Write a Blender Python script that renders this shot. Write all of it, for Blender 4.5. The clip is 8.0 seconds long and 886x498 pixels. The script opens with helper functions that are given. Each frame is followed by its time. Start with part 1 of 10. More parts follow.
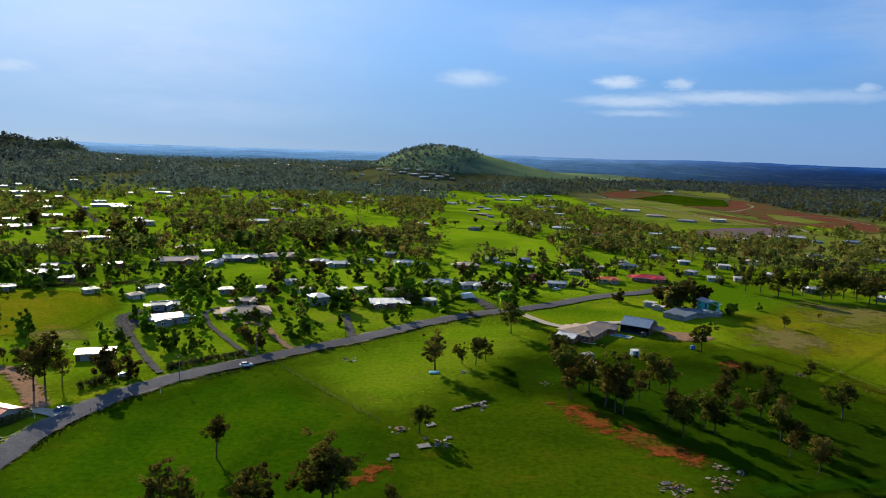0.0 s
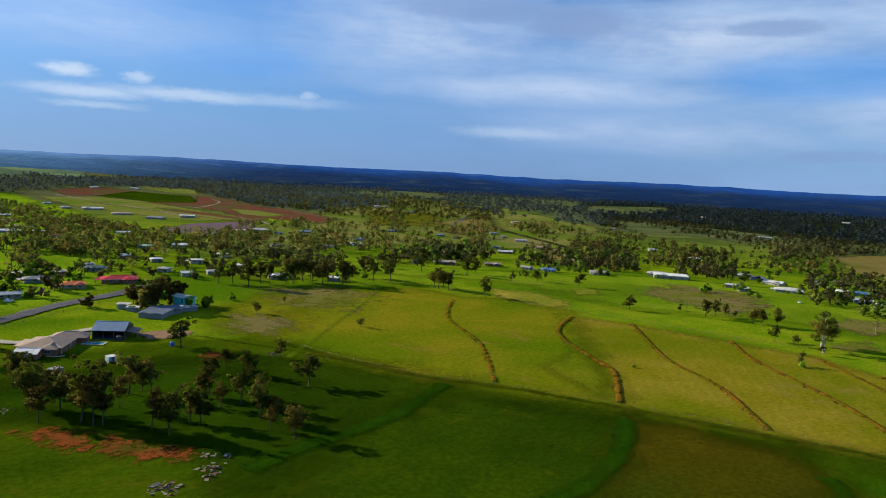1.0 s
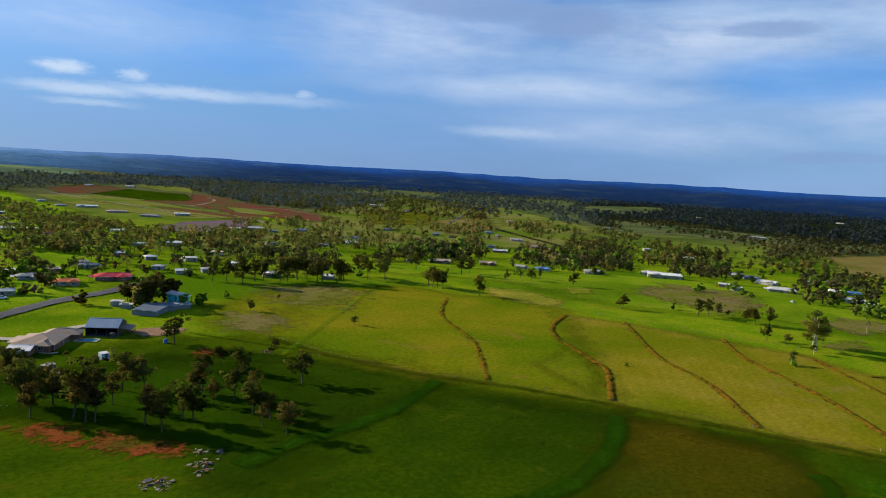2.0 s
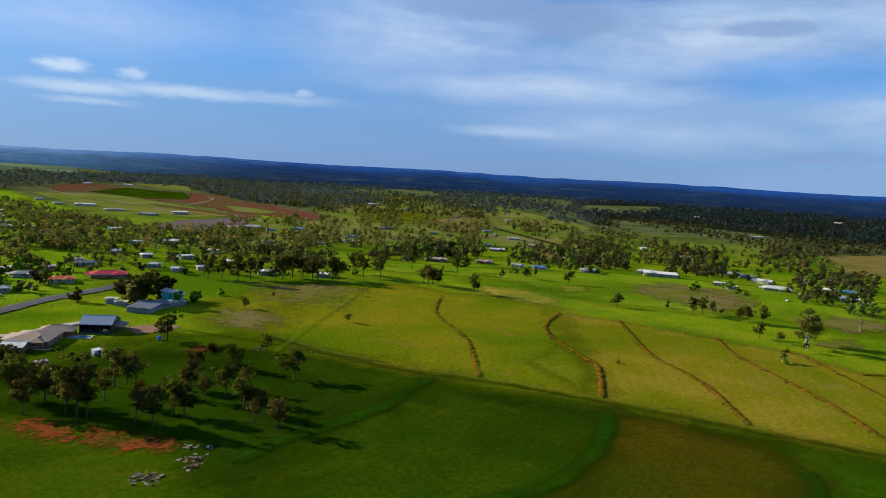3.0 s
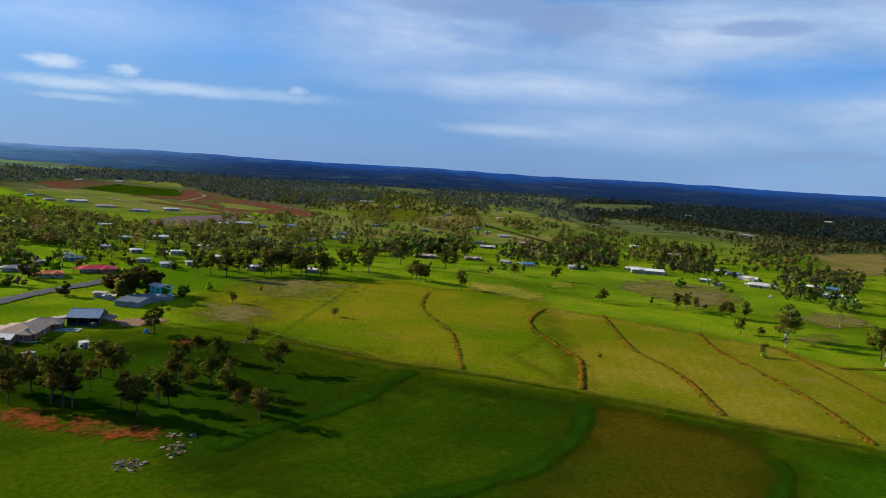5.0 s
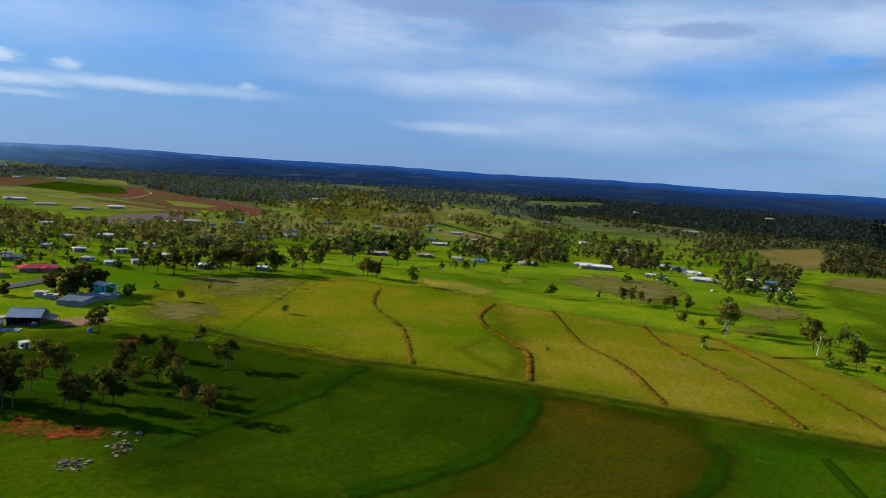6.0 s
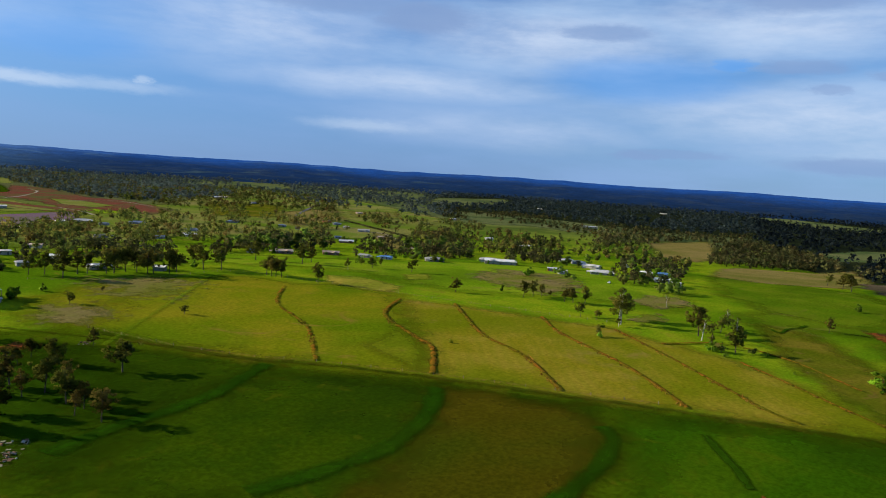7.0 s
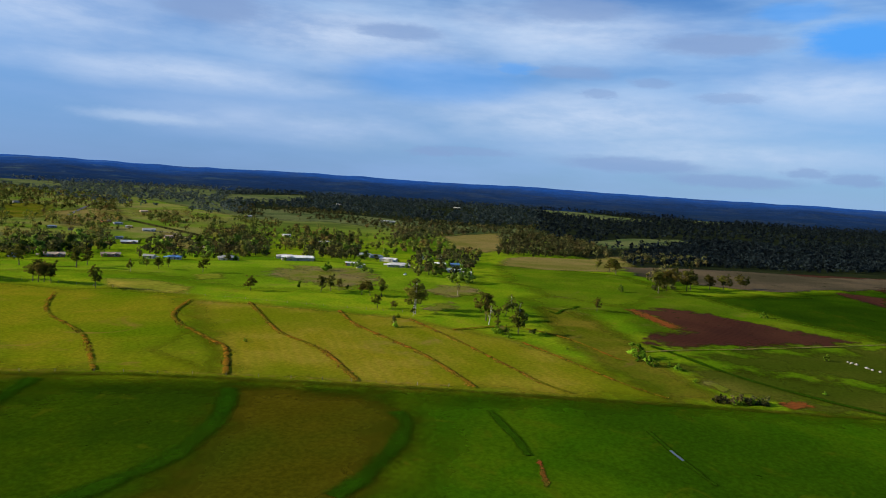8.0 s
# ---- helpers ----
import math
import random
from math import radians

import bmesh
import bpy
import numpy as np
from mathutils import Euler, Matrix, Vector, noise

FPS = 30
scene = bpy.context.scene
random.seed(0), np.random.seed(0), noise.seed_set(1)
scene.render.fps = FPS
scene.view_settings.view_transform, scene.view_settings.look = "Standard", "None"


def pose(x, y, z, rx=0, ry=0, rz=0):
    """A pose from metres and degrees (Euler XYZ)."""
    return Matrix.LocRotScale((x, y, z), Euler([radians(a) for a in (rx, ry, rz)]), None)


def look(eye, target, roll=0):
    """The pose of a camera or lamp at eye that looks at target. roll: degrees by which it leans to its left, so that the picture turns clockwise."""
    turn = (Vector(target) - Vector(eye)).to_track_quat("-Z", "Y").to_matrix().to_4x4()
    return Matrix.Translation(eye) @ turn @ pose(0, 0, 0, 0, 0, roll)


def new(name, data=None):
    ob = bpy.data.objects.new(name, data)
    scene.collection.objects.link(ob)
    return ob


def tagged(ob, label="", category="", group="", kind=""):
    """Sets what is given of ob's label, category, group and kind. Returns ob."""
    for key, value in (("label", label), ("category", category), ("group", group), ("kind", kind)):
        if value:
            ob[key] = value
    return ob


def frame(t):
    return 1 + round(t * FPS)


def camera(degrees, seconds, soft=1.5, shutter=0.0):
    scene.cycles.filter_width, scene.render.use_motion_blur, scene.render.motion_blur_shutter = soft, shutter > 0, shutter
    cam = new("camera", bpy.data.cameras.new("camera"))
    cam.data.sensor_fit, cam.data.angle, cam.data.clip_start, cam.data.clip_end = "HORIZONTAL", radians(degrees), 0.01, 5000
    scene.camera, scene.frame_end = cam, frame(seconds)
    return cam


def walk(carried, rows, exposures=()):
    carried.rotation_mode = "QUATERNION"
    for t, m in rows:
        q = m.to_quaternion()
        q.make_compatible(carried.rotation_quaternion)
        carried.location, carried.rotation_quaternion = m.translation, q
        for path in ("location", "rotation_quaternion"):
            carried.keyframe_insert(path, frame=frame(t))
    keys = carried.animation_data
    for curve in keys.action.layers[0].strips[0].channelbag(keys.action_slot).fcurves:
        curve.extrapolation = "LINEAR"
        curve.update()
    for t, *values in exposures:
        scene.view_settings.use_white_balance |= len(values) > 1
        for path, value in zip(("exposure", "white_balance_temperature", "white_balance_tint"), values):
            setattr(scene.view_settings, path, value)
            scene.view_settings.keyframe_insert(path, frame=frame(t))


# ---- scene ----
# ---------------------------------------------------------------- camera
cam = camera(63.78, 8.0, soft=1.0)
walk(cam, [
    (0, pose(0.00, 0.00, 75.52, 82.26, -1.78, -0.00)),
    (0.25, pose(-0.25, -0.18, 75.60, 82.69, -2.44, -14.48)),
    (0.5, pose(-0.50, -0.35, 75.60, 83.25, -3.09, -29.00)),
    (0.7, pose(-0.72, -0.50, 75.47, 83.67, -3.10, -38.64)),
    (1, pose(-1.02, -0.70, 75.22, 83.77, -3.06, -40.95)),
    (1.5, pose(-1.24, -1.01, 75.00, 83.76, -3.19, -41.19)),
    (3, pose(0.39, -4.45, 74.54, 83.66, -3.38, -41.32)),
    (3.5, pose(0.60, -5.57, 74.36, 83.61, -3.47, -41.43)),
    (4, pose(0.60, -6.79, 74.15, 83.57, -3.54, -41.50)),
    (5.5, pose(0.19, -11.81, 73.71, 83.49, -3.67, -42.55)),
    (6, pose(-0.45, -13.29, 73.54, 83.60, -3.72, -45.58)),
    (6.5, pose(-1.06, -15.01, 73.38, 83.72, -3.74, -48.76)),
    (7, pose(-1.45, -17.00, 73.36, 83.87, -3.76, -52.96)),
    (7.5, pose(-2.35, -18.70, 73.31, 84.28, -3.74, -62.66)),
    (8, pose(-2.88, -21.08, 73.02, 84.58, -3.69, -69.01)),
], exposures=[(0.0, 0.55), (8.0, 0.55)])

# ---------------------------------------------------------------- light
SUN_TURN, SUN_HEIGHT = radians(-30), radians(21)
SUN_WAY = Vector((math.sin(SUN_TURN) * math.cos(SUN_HEIGHT), math.cos(SUN_TURN) * math.cos(SUN_HEIGHT), math.sin(SUN_HEIGHT)))

world = bpy.data.worlds.new("sky")
scene.world = world
world.use_nodes = True


def sky_nodes():
    tree = world.node_tree
    n, l = tree.nodes, tree.links
    n.clear()

    def math_node(op, a, b=None):
        m = n.new("ShaderNodeMath")
        m.operation = op
        for i, v in enumerate((a, b)):
            if v is None:
                continue
            if isinstance(v, (int, float)):
                m.inputs[i].default_value = v
            else:
                l.new(v, m.inputs[i])
        return m.outputs[0]

    def ramp(fac, lo, hi):
        m = n.new("ShaderNodeMapRange")
        m.interpolation_type = "SMOOTHSTEP"
        l.new(fac, m.inputs["Value"])
        m.inputs["From Min"].default_value, m.inputs["From Max"].default_value = lo, hi
        return m.outputs[0]

    def mix(fac, a, b):
        m = n.new("ShaderNodeMix")
        m.data_type = "RGBA"
        l.new(fac, m.inputs[0])
        for i, v in ((6, a), (7, b)):
            if isinstance(v, tuple):
                m.inputs[i].default_value = (*v, 1)
            else:
                l.new(v, m.inputs[i])
        return m.outputs[2]

    air = n.new("ShaderNodeTexSky")
    air.sky_type = "NISHITA"
    air.sun_disc = False
    air.sun_elevation, air.sun_rotation = SUN_HEIGHT, SUN_TURN
    air.air_density, air.dust_density, air.ozone_density = 1.0, 0.2, 3.0
    tint = n.new("ShaderNodeMix")
    tint.data_type, tint.blend_type = "RGBA", "MULTIPLY"
    tint.inputs[0].default_value = 1
    tint.inputs[7].default_value = (SKY_TINT[0], SKY_TINT[1], SKY_TINT[2], 1)
    l.new(air.outputs[0], tint.inputs[6])

    where = n.new("ShaderNodeTexCoord")
    cut = n.new("ShaderNodeSeparateXYZ")
    l.new(where.outputs["Generated"], cut.inputs[0])
    # bearing and height over the horizon, in degrees
    bearing = math_node("MULTIPLY", math_node("ARCTAN2", cut.outputs[0], cut.outputs[1]), 57.3)
    height = math_node("MULTIPLY", math_node("ARCSINE", cut.outputs[2]), 57.3)
    dome = n.new("ShaderNodeCombineXYZ")
    l.new(bearing, dome.inputs[0])
    l.new(height, dome.inputs[1])

    def clouds(wide, tall, detail, rough, shift, colour=False):
        m = n.new("ShaderNodeMapping")
        m.inputs["Location"].default_value = shift
        m.inputs["Scale"].default_value = (1 / wide, 1 / tall, 1)
        l.new(dome.outputs[0], m.inputs[0])
        t = n.new("ShaderNodeTexNoise")
        t.inputs["Scale"].default_value, t.inputs["Detail"].default_value, t.inputs["Roughness"].default_value = 1.0, detail, rough
        l.new(m.outputs[0], t.inputs[0])
        return t.outputs[1 if colour else 0]

    def offset(vec, by, amount):
        centred = n.new("ShaderNodeVectorMath")
        centred.operation = "SUBTRACT"
        centred.inputs[1].default_value = (0.5, 0.5, 0.5)
        l.new(by, centred.inputs[0])
        add = n.new("ShaderNodeVectorMath")
        add.operation = "MULTIPLY_ADD"
        l.new(centred.outputs[0], add.inputs[0])
        add.inputs[1].default_value = amount
        l.new(vec, add.inputs[2])
        return add.outputs[0]

    drift = offset(dome.outputs[0], clouds(8.0, 2.4, 4, 0.55, (2, 5, 1), True), (7.0, 1.4, 0))

    torn = offset(dome.outputs[0], clouds(1.7, 0.55, 7, 0.7, (7, 3, 2), True), (3.4, 0.7, 0))

    def banked(pieces, vec, inner):
        """How far a point of the sky lies inside any of the clouds given by bearing, height, half width, half height and weight."""
        total = None
        for b, h, w, t, amount in pieces:
            m = n.new("ShaderNodeMapping")
            m.vector_type = "TEXTURE"
            m.inputs["Location"].default_value, m.inputs["Scale"].default_value = (b, h, 0), (w * 1.25, t * 1.35, 1)
            l.new(vec, m.inputs[0])
            far = n.new("ShaderNodeVectorMath")
            far.operation = "LENGTH"
            l.new(m.outputs[0], far.inputs[0])
            r = n.new("ShaderNodeMapRange")
            r.interpolation_type = "SMOOTHSTEP"
            l.new(far.outputs["Value"], r.inputs["Value"])
            for key, v in (("From Min", inner), ("From Max", 1.0), ("To Min", amount), ("To Max", 0.0)):
                r.inputs[key].default_value = v
            total = r.outputs[0] if total is None else math_node("MAXIMUM", total, r.outputs[0])
        return total

    # a veil that thickens to the east, banded by the wind, with lit banks, grey bellies and blue gaps
    east = ramp(bearing, 5.0, 75.0)
    bands = ramp(clouds(20.0, 4.0, 5, 0.55, (3, 1, 4)), 0.34, 0.68)
    veil_amount = math_node("MULTIPLY", bands, math_node("ADD", math_node("MULTIPLY", east, 0.5), 0.16))
    col = mix(veil_amount, tint.outputs[2], VEIL)
    # towards the sun the veil is bright
    toward = n.new("ShaderNodeVectorMath")
    toward.operation = "DOT_PRODUCT"
    l.new(where.outputs["Generated"], toward.inputs[0])
    toward.inputs[1].default_value = SUN_WAY
    glow = math_node("POWER", math_node("MAXIMUM", toward.outputs["Value"], 0.0), 8.0)
    col = mix(math_node("MULTIPLY", glow, 0.6), col, GLOW)
    rim = math_node("SUBTRACT", 1.0, ramp(height, 0.5, 15.0))
    col = mix(math_node("MULTIPLY", rim, 0.72), col, mix(ramp(bearing, 35.0, 95.0), AIR, PALE_AIR))
    texture = math_node("ADD", math_node("MULTIPLY", ramp(clouds(4.5, 1.3, 7, 0.62, (8, 2, 6)), 0.3, 0.7), 0.5), 0.68)
    sheets = math_node("MULTIPLY", banked(SHEETS, drift, -0.2), texture)
    col = mix(math_node("MINIMUM", sheets, 1.0), col, SHEET)
    col = mix(banked(GAPS, torn, 0.35), col, GAP)
    col = mix(banked(PUFFS, torn, 0.1), col, BANK)
    col = mix(banked(BELLIES, torn, 0.45), col, BELLY)
    back = n.new("ShaderNodeBackground")
    back.inputs[1].default_value = SKY_STRENGTH
    l.new(col, back.inputs[0])
    out = n.new("ShaderNodeOutputWorld")
    l.new(back.outputs[0], out.inputs[0])


SKY_STRENGTH = 0.071
SKY_TINT = (0.5, 0.86, 1.3)
AIR = (1.55, 2.85, 6.3)
PALE_AIR = (2.3, 3.9, 6.9)
VEIL, SHEET, BANK, BELLY, GAP, GLOW = (4.3, 6.3, 9.0), (6.5, 7.5, 9.2), (6.9, 8.0, 9.4), (2.3, 3.5, 6.1), (0.9, 3.6, 9.0), (7.0, 8.2, 9.4)
# clouds in sight: bearing, height, half width, half height in degrees, weight
PUFFS = [(1.9, 5.8, 2.7, 0.7, 0.5), (13.4, 5.7, 1.9, 0.5, 0.7), (17.9, 5.6, 1.1, 0.5, 0.5), (14.5, 4.3, 5.0, 0.5, 0.55), (21.4, 4.6, 7.7, 0.5, 0.5),
         (15.0, 3.4, 3.6, 0.3, 0.35), (-30.9, 4.9, 1.8, 0.4, 0.4), (28.3, 4.7, 5.5, 0.5, 0.3), (46.4, 3.3, 5.0, 0.5, 0.32), (30.1, 5.2, 0.9, 0.3, 0.4)]
SHEETS = [(38.8, 10.3, 15, 4.1, 0.55), (48.4, 6.8, 17, 1.5, 0.6), (60.7, 10.6, 15, 3.2, 0.7), (14.9, 9.2, 15, 2.7, 0.4), (57.3, 3.7, 15, 1.8, 0.4), (77.8, 11.8, 14, 2.5, 0.7),
          (80.5, 5.6, 19, 2.7, 0.65), (96, 8.0, 11, 2.3, 0.65), (89, 3.4, 19, 1.8, 0.5), (-22.6, 8.6, 19, 7.3, 0.5), (-18.8, 2.9, 15, 1.8, 0.3)]
BELLIES = [(43.6, 12.5, 7.7, 0.9, 0.68), (50.6, 11.8, 4.1, 1.2, 0.85), (64.8, 11.3, 3.6, 0.6, 0.68), (68.1, 2.3, 2.2, 0.35, 0.68), (89.2, 11.2, 5.0, 0.8, 0.81), (78.9, 9.0, 3.2, 0.5, 0.61),
           (84.7, 8.4, 1.7, 0.4, 0.54), (80.7, 7.5, 1.5, 0.4, 0.54), (78.5, 13.6, 4.5, 0.9, 0.68), (90.2, 7.4, 2.5, 0.4, 0.47), (83.7, 2.2, 5.9, 0.6, 0.68), (90.8, 1.4, 5.0, 0.5, 0.68),
           (95.9, 2.2, 1.5, 0.35, 0.61), (99.0, 1.9, 2.2, 0.4, 0.68), (70.9, 2.5, 4.1, 0.35, 0.54)]
GAPS = [(98.5, 11.3, 4.2, 1.4, 1.0), (74.0, 9.1, 1.7, 0.5, 0.5), (94.1, 13.3, 3.2, 0.7, 0.6), (68.1, 7.9, 8.2, 1.8, 0.35), (25, 7.6, 6.4, 1.4, 0.25)]
sky_nodes()

sun = new("sun", bpy.data.lights.new("sun", "SUN"))
sun.data.energy, sun.data.angle, sun.data.color = 5.0, radians(0.6), (1.0, 0.87, 0.62)
sun.matrix_world = look(SUN_WAY * 100, (0, 0, 0))

# ---------------------------------------------------------------- materials


def shader(name):
    m = bpy.data.materials.new(name)
    m.use_nodes = True
    m.node_tree.nodes.clear()
    return m, m.node_tree.nodes, m.node_tree.links


def node_noise(n, l, vec, scale, detail=4, rough=0.6, distort=0.0):
    t = n.new("ShaderNodeTexNoise")
    t.inputs["Scale"].default_value, t.inputs["Detail"].default_value = scale, detail
    t.inputs["Roughness"].default_value, t.inputs["Distortion"].default_value = rough, distort
    l.new(vec, t.inputs["Vector"])
    return t.outputs[0]


def node_range(n, l, fac, lo, hi, a=0.0, b=1.0):
    m = n.new("ShaderNodeMapRange")
    m.interpolation_type = "SMOOTHSTEP"
    l.new(fac, m.inputs["Value"])
    for key, v in (("From Min", lo), ("From Max", hi), ("To Min", a), ("To Max", b)):
        m.inputs[key].default_value = v
    return m.outputs[0]


def node_mix(n, l, fac, a, b, blend="MIX"):
    m = n.new("ShaderNodeMix")
    m.data_type, m.blend_type = "RGBA", blend
    if isinstance(fac, float):
        m.inputs[0].default_value = fac
    else:
        l.new(fac, m.inputs[0])
    for i, v in ((6, a), (7, b)):
        if isinstance(v, tuple):
            m.inputs[i].default_value = (*v, 1)
        else:
            l.new(v, m.inputs[i])
    return m.outputs[2]


def finish(n, l, col, rough, bump=None, depth=0.1, metal=0.0, coat=0.0, fade=False, spec=0.3, soft=False):
    b = n.new("ShaderNodeBsdfPrincipled")
    b.inputs["Roughness"].default_value, b.inputs["Metallic"].default_value = rough, metal
    b.inputs["Specular IOR Level"].default_value, b.inputs["Coat Weight"].default_value = spec, coat
    if isinstance(col, tuple):
        b.inputs["Base Color"].default_value = (*col, 1)
    else:
        l.new(col, b.inputs["Base Color"])
    if bump is not None:
        k = n.new("ShaderNodeBump")
        k.inputs["Distance"].default_value = depth
        k.inputs["Strength"].default_value = 0.8
        l.new(bump, k.inputs["Height"])
        l.new(k.outputs[0], b.inputs["Normal"])
    out = n.new("ShaderNodeOutputMaterial")
    if fade:
        # the patch thins out raggedly at its rim
        a = n.new("ShaderNodeAttribute")
        a.attribute_name = "rim"
        place = n.new("ShaderNodeNewGeometry")
        ragged = node_noise(n, l, place.outputs["Position"], fade, 5, 0.65)
        add = n.new("ShaderNodeMath")
        add.operation = "ADD"
        l.new(a.outputs["Fac"], add.inputs[0])
        jag = 0.22 if soft else 0.45
        l.new(node_range(n, l, ragged, 0.25, 0.75, -jag, jag), add.inputs[1])
        keep = node_range(n, l, add.outputs[0], 0.04 if soft else 0.2, 0.96 if soft else 0.8)
        clear = n.new("ShaderNodeBsdfTransparent")
        m = n.new("ShaderNodeMixShader")
        l.new(keep, m.inputs[0])
        l.new(clear.outputs[0], m.inputs[1])
        l.new(b.outputs[0], m.inputs[2])
        l.new(m.outputs[0], out.inputs[0])
    else:
        l.new(b.outputs[0], out.inputs[0])


def field(name, a, b, c, fine=0.6, coarse=0.03, wide=0.008, rough=0.95, fade=False, depth=0.15, rows=None, speck=None, far_haze=None, soft=False):
    """Ground cover: a and b mixed at a fine and a coarse scale, c in wide drifts; rows: turn and spacing of drill lines."""
    m, n, l = shader(name)
    place = n.new("ShaderNodeNewGeometry").outputs["Position"]
    f = node_noise(n, l, place, fine, 6, 0.7)
    g = node_noise(n, l, place, coarse, 5, 0.6, 0.4)
    w = node_noise(n, l, place, wide, 4, 0.55, 0.6)
    col = node_mix(n, l, node_range(n, l, g, 0.35, 0.65), a, b)
    col = node_mix(n, l, node_range(n, l, w, 0.42, 0.66), col, c)
    dark = node_range(n, l, f, 0.3, 0.73, 0.72, 1.24)
    shade = n.new("ShaderNodeCombineXYZ")
    for i in range(3):
        l.new(dark, shade.inputs[i])
    col = node_mix(n, l, 1.0, col, shade.outputs[0], "MULTIPLY")
    if speck:
        s = node_noise(n, l, place, speck[3], 5, 0.65, 1.2)
        col = node_mix(n, l, node_range(n, l, s, 0.56, 0.76, 0.0, 0.7), col, tuple(speck[:3]))
    if far_haze:
        # pasture dulls far from the town: haze put into the colour
        off = n.new("ShaderNodeVectorMath")
        off.operation = "LENGTH"
        l.new(place, off.inputs[0])
        col = node_mix(n, l, node_range(n, l, off.outputs["Value"], 900, 1700), col, node_mix(n, l, node_range(n, l, w, 0.4, 0.65), far_haze, tuple(v * 0.6 for v in far_haze)))
    if rows:
        turn = n.new("ShaderNodeMapping")
        turn.inputs["Rotation"].default_value = (0, 0, radians(rows[0]))
        l.new(place, turn.inputs[0])
        wave = n.new("ShaderNodeTexWave")
        wave.inputs["Scale"].default_value, wave.inputs["Distortion"].default_value = 0.31 / rows[1], 2.5
        wave.inputs["Detail"].default_value, wave.inputs["Detail Scale"].default_value = 3, 0.6
        l.new(turn.outputs[0], wave.inputs[0])
        col = node_mix(n, l, node_range(n, l, wave.outputs["Fac"], 0.0, 1.0, 0.0, rows[2]), col, c)
    finish(n, l, col, rough, f, depth, fade=fade, spec=0.0, soft=soft)
    return m


def plain(name, a, b, scale=1.5, rough=0.7, metal=0.0, depth=0.01, spec=0.3, coat=0.0, vary=0.0):
    """Paint, stone, timber: a with stains of b; vary: how far single objects differ in brightness."""
    m, n, l = shader(name)
    place = n.new("ShaderNodeTexCoord").outputs["Object"]
    f = node_noise(n, l, place, scale, 6, 0.65)
    g = node_noise(n, l, place, scale * 9, 4, 0.6)
    col = node_mix(n, l, node_range(n, l, f, 0.4, 0.7), a, b)
    col = node_mix(n, l, node_range(n, l, g, 0.5, 0.85, 0.0, 0.35), col, b)
    if vary:
        who = n.new("ShaderNodeObjectInfo").outputs["Random"]
        k = node_range(n, l, who, 0.0, 1.0, 1 - vary, 1 + vary)
        three = n.new("ShaderNodeCombineXYZ")
        for i in range(3):
            l.new(k, three.inputs[i])
        col = node_mix(n, l, 1.0, col, three.outputs[0], "MULTIPLY")
    finish(n, l, col, rough, g, depth, metal, coat, spec=spec)
    return m


def sheeting(name, a, b, rough=0.5, pitch=0.25, metal=0.0):
    """Corrugated steel: ribs run down the slope, with streaks of rust and dust."""
    m, n, l = shader(name)
    place = n.new("ShaderNodeTexCoord").outputs["Object"]
    wave = n.new("ShaderNodeTexWave")
    wave.inputs["Scale"].default_value = 0.31 / pitch
    l.new(place, wave.inputs[0])
    squeeze = n.new("ShaderNodeMapping")
    squeeze.inputs["Scale"].default_value = (1.2, 0.12, 0.12)
    l.new(place, squeeze.inputs[0])
    streak = node_noise(n, l, squeeze.outputs[0], 1.3, 6, 0.7)
    blot = node_noise(n, l, place, 0.35, 4, 0.6)
    col = node_mix(n, l, node_range(n, l, streak, 0.42, 0.75, 0.0, 0.8), a, b)
    col = node_mix(n, l, node_range(n, l, blot, 0.5, 0.75, 0.0, 0.6), col, b)
    who = n.new("ShaderNodeObjectInfo").outputs["Random"]
    k = node_range(n, l, who, 0.0, 1.0, 0.55, 1.2)
    three = n.new("ShaderNodeCombineXYZ")
    for i in range(3):
        l.new(k, three.inputs[i])
    col = node_mix(n, l, 1.0, col, three.outputs[0], "MULTIPLY")
    finish(n, l, col, rough, wave.outputs["Fac"], 0.02, metal, spec=0.3)
    return m


def foliage(name, a, b, c, through_light=0.25):
    """Leaves: every spray a little different, every tree too, some light shining through."""
    m, n, l = shader(name)
    geo = n.new("ShaderNodeNewGeometry")
    who = n.new("ShaderNodeObjectInfo").outputs["Random"]
    col = node_mix(n, l, geo.outputs["Random Per Island"], a, b)
    big = node_noise(n, l, geo.outputs["Position"], 0.045, 3, 0.5)
    col = node_mix(n, l, node_range(n, l, big, 0.45, 0.65), col, c)
    tone = node_noise(n, l, geo.outputs["Position"], 0.12, 2, 0.5)
    tones = n.new("ShaderNodeMath")
    tones.operation = "MULTIPLY"
    l.new(node_range(n, l, tone, 0.35, 0.65, 0.6, 1.45), tones.inputs[0])
    l.new(node_range(n, l, who, 0.0, 1.0, 0.75, 1.2), tones.inputs[1])
    k = tones.outputs[0]
    three = n.new("ShaderNodeCombineXYZ")
    for i in range(3):
        l.new(k, three.inputs[i])
    col = node_mix(n, l, 1.0, col, three.outputs[0], "MULTIPLY")
    d = n.new("ShaderNodeBsdfPrincipled")
    d.inputs["Roughness"].default_value, d.inputs["Specular IOR Level"].default_value = 0.7, 0.0
    t = n.new("ShaderNodeBsdfTranslucent")
    l.new(col, d.inputs["Base Color"])
    l.new(col, t.inputs["Color"])
    x = n.new("ShaderNodeMixShader")
    x.inputs[0].default_value = through_light
    l.new(d.outputs[0], x.inputs[1])
    l.new(t.outputs[0], x.inputs[2])
    out = n.new("ShaderNodeOutputMaterial")
    l.new(x.outputs[0], out.inputs[0])
    return m


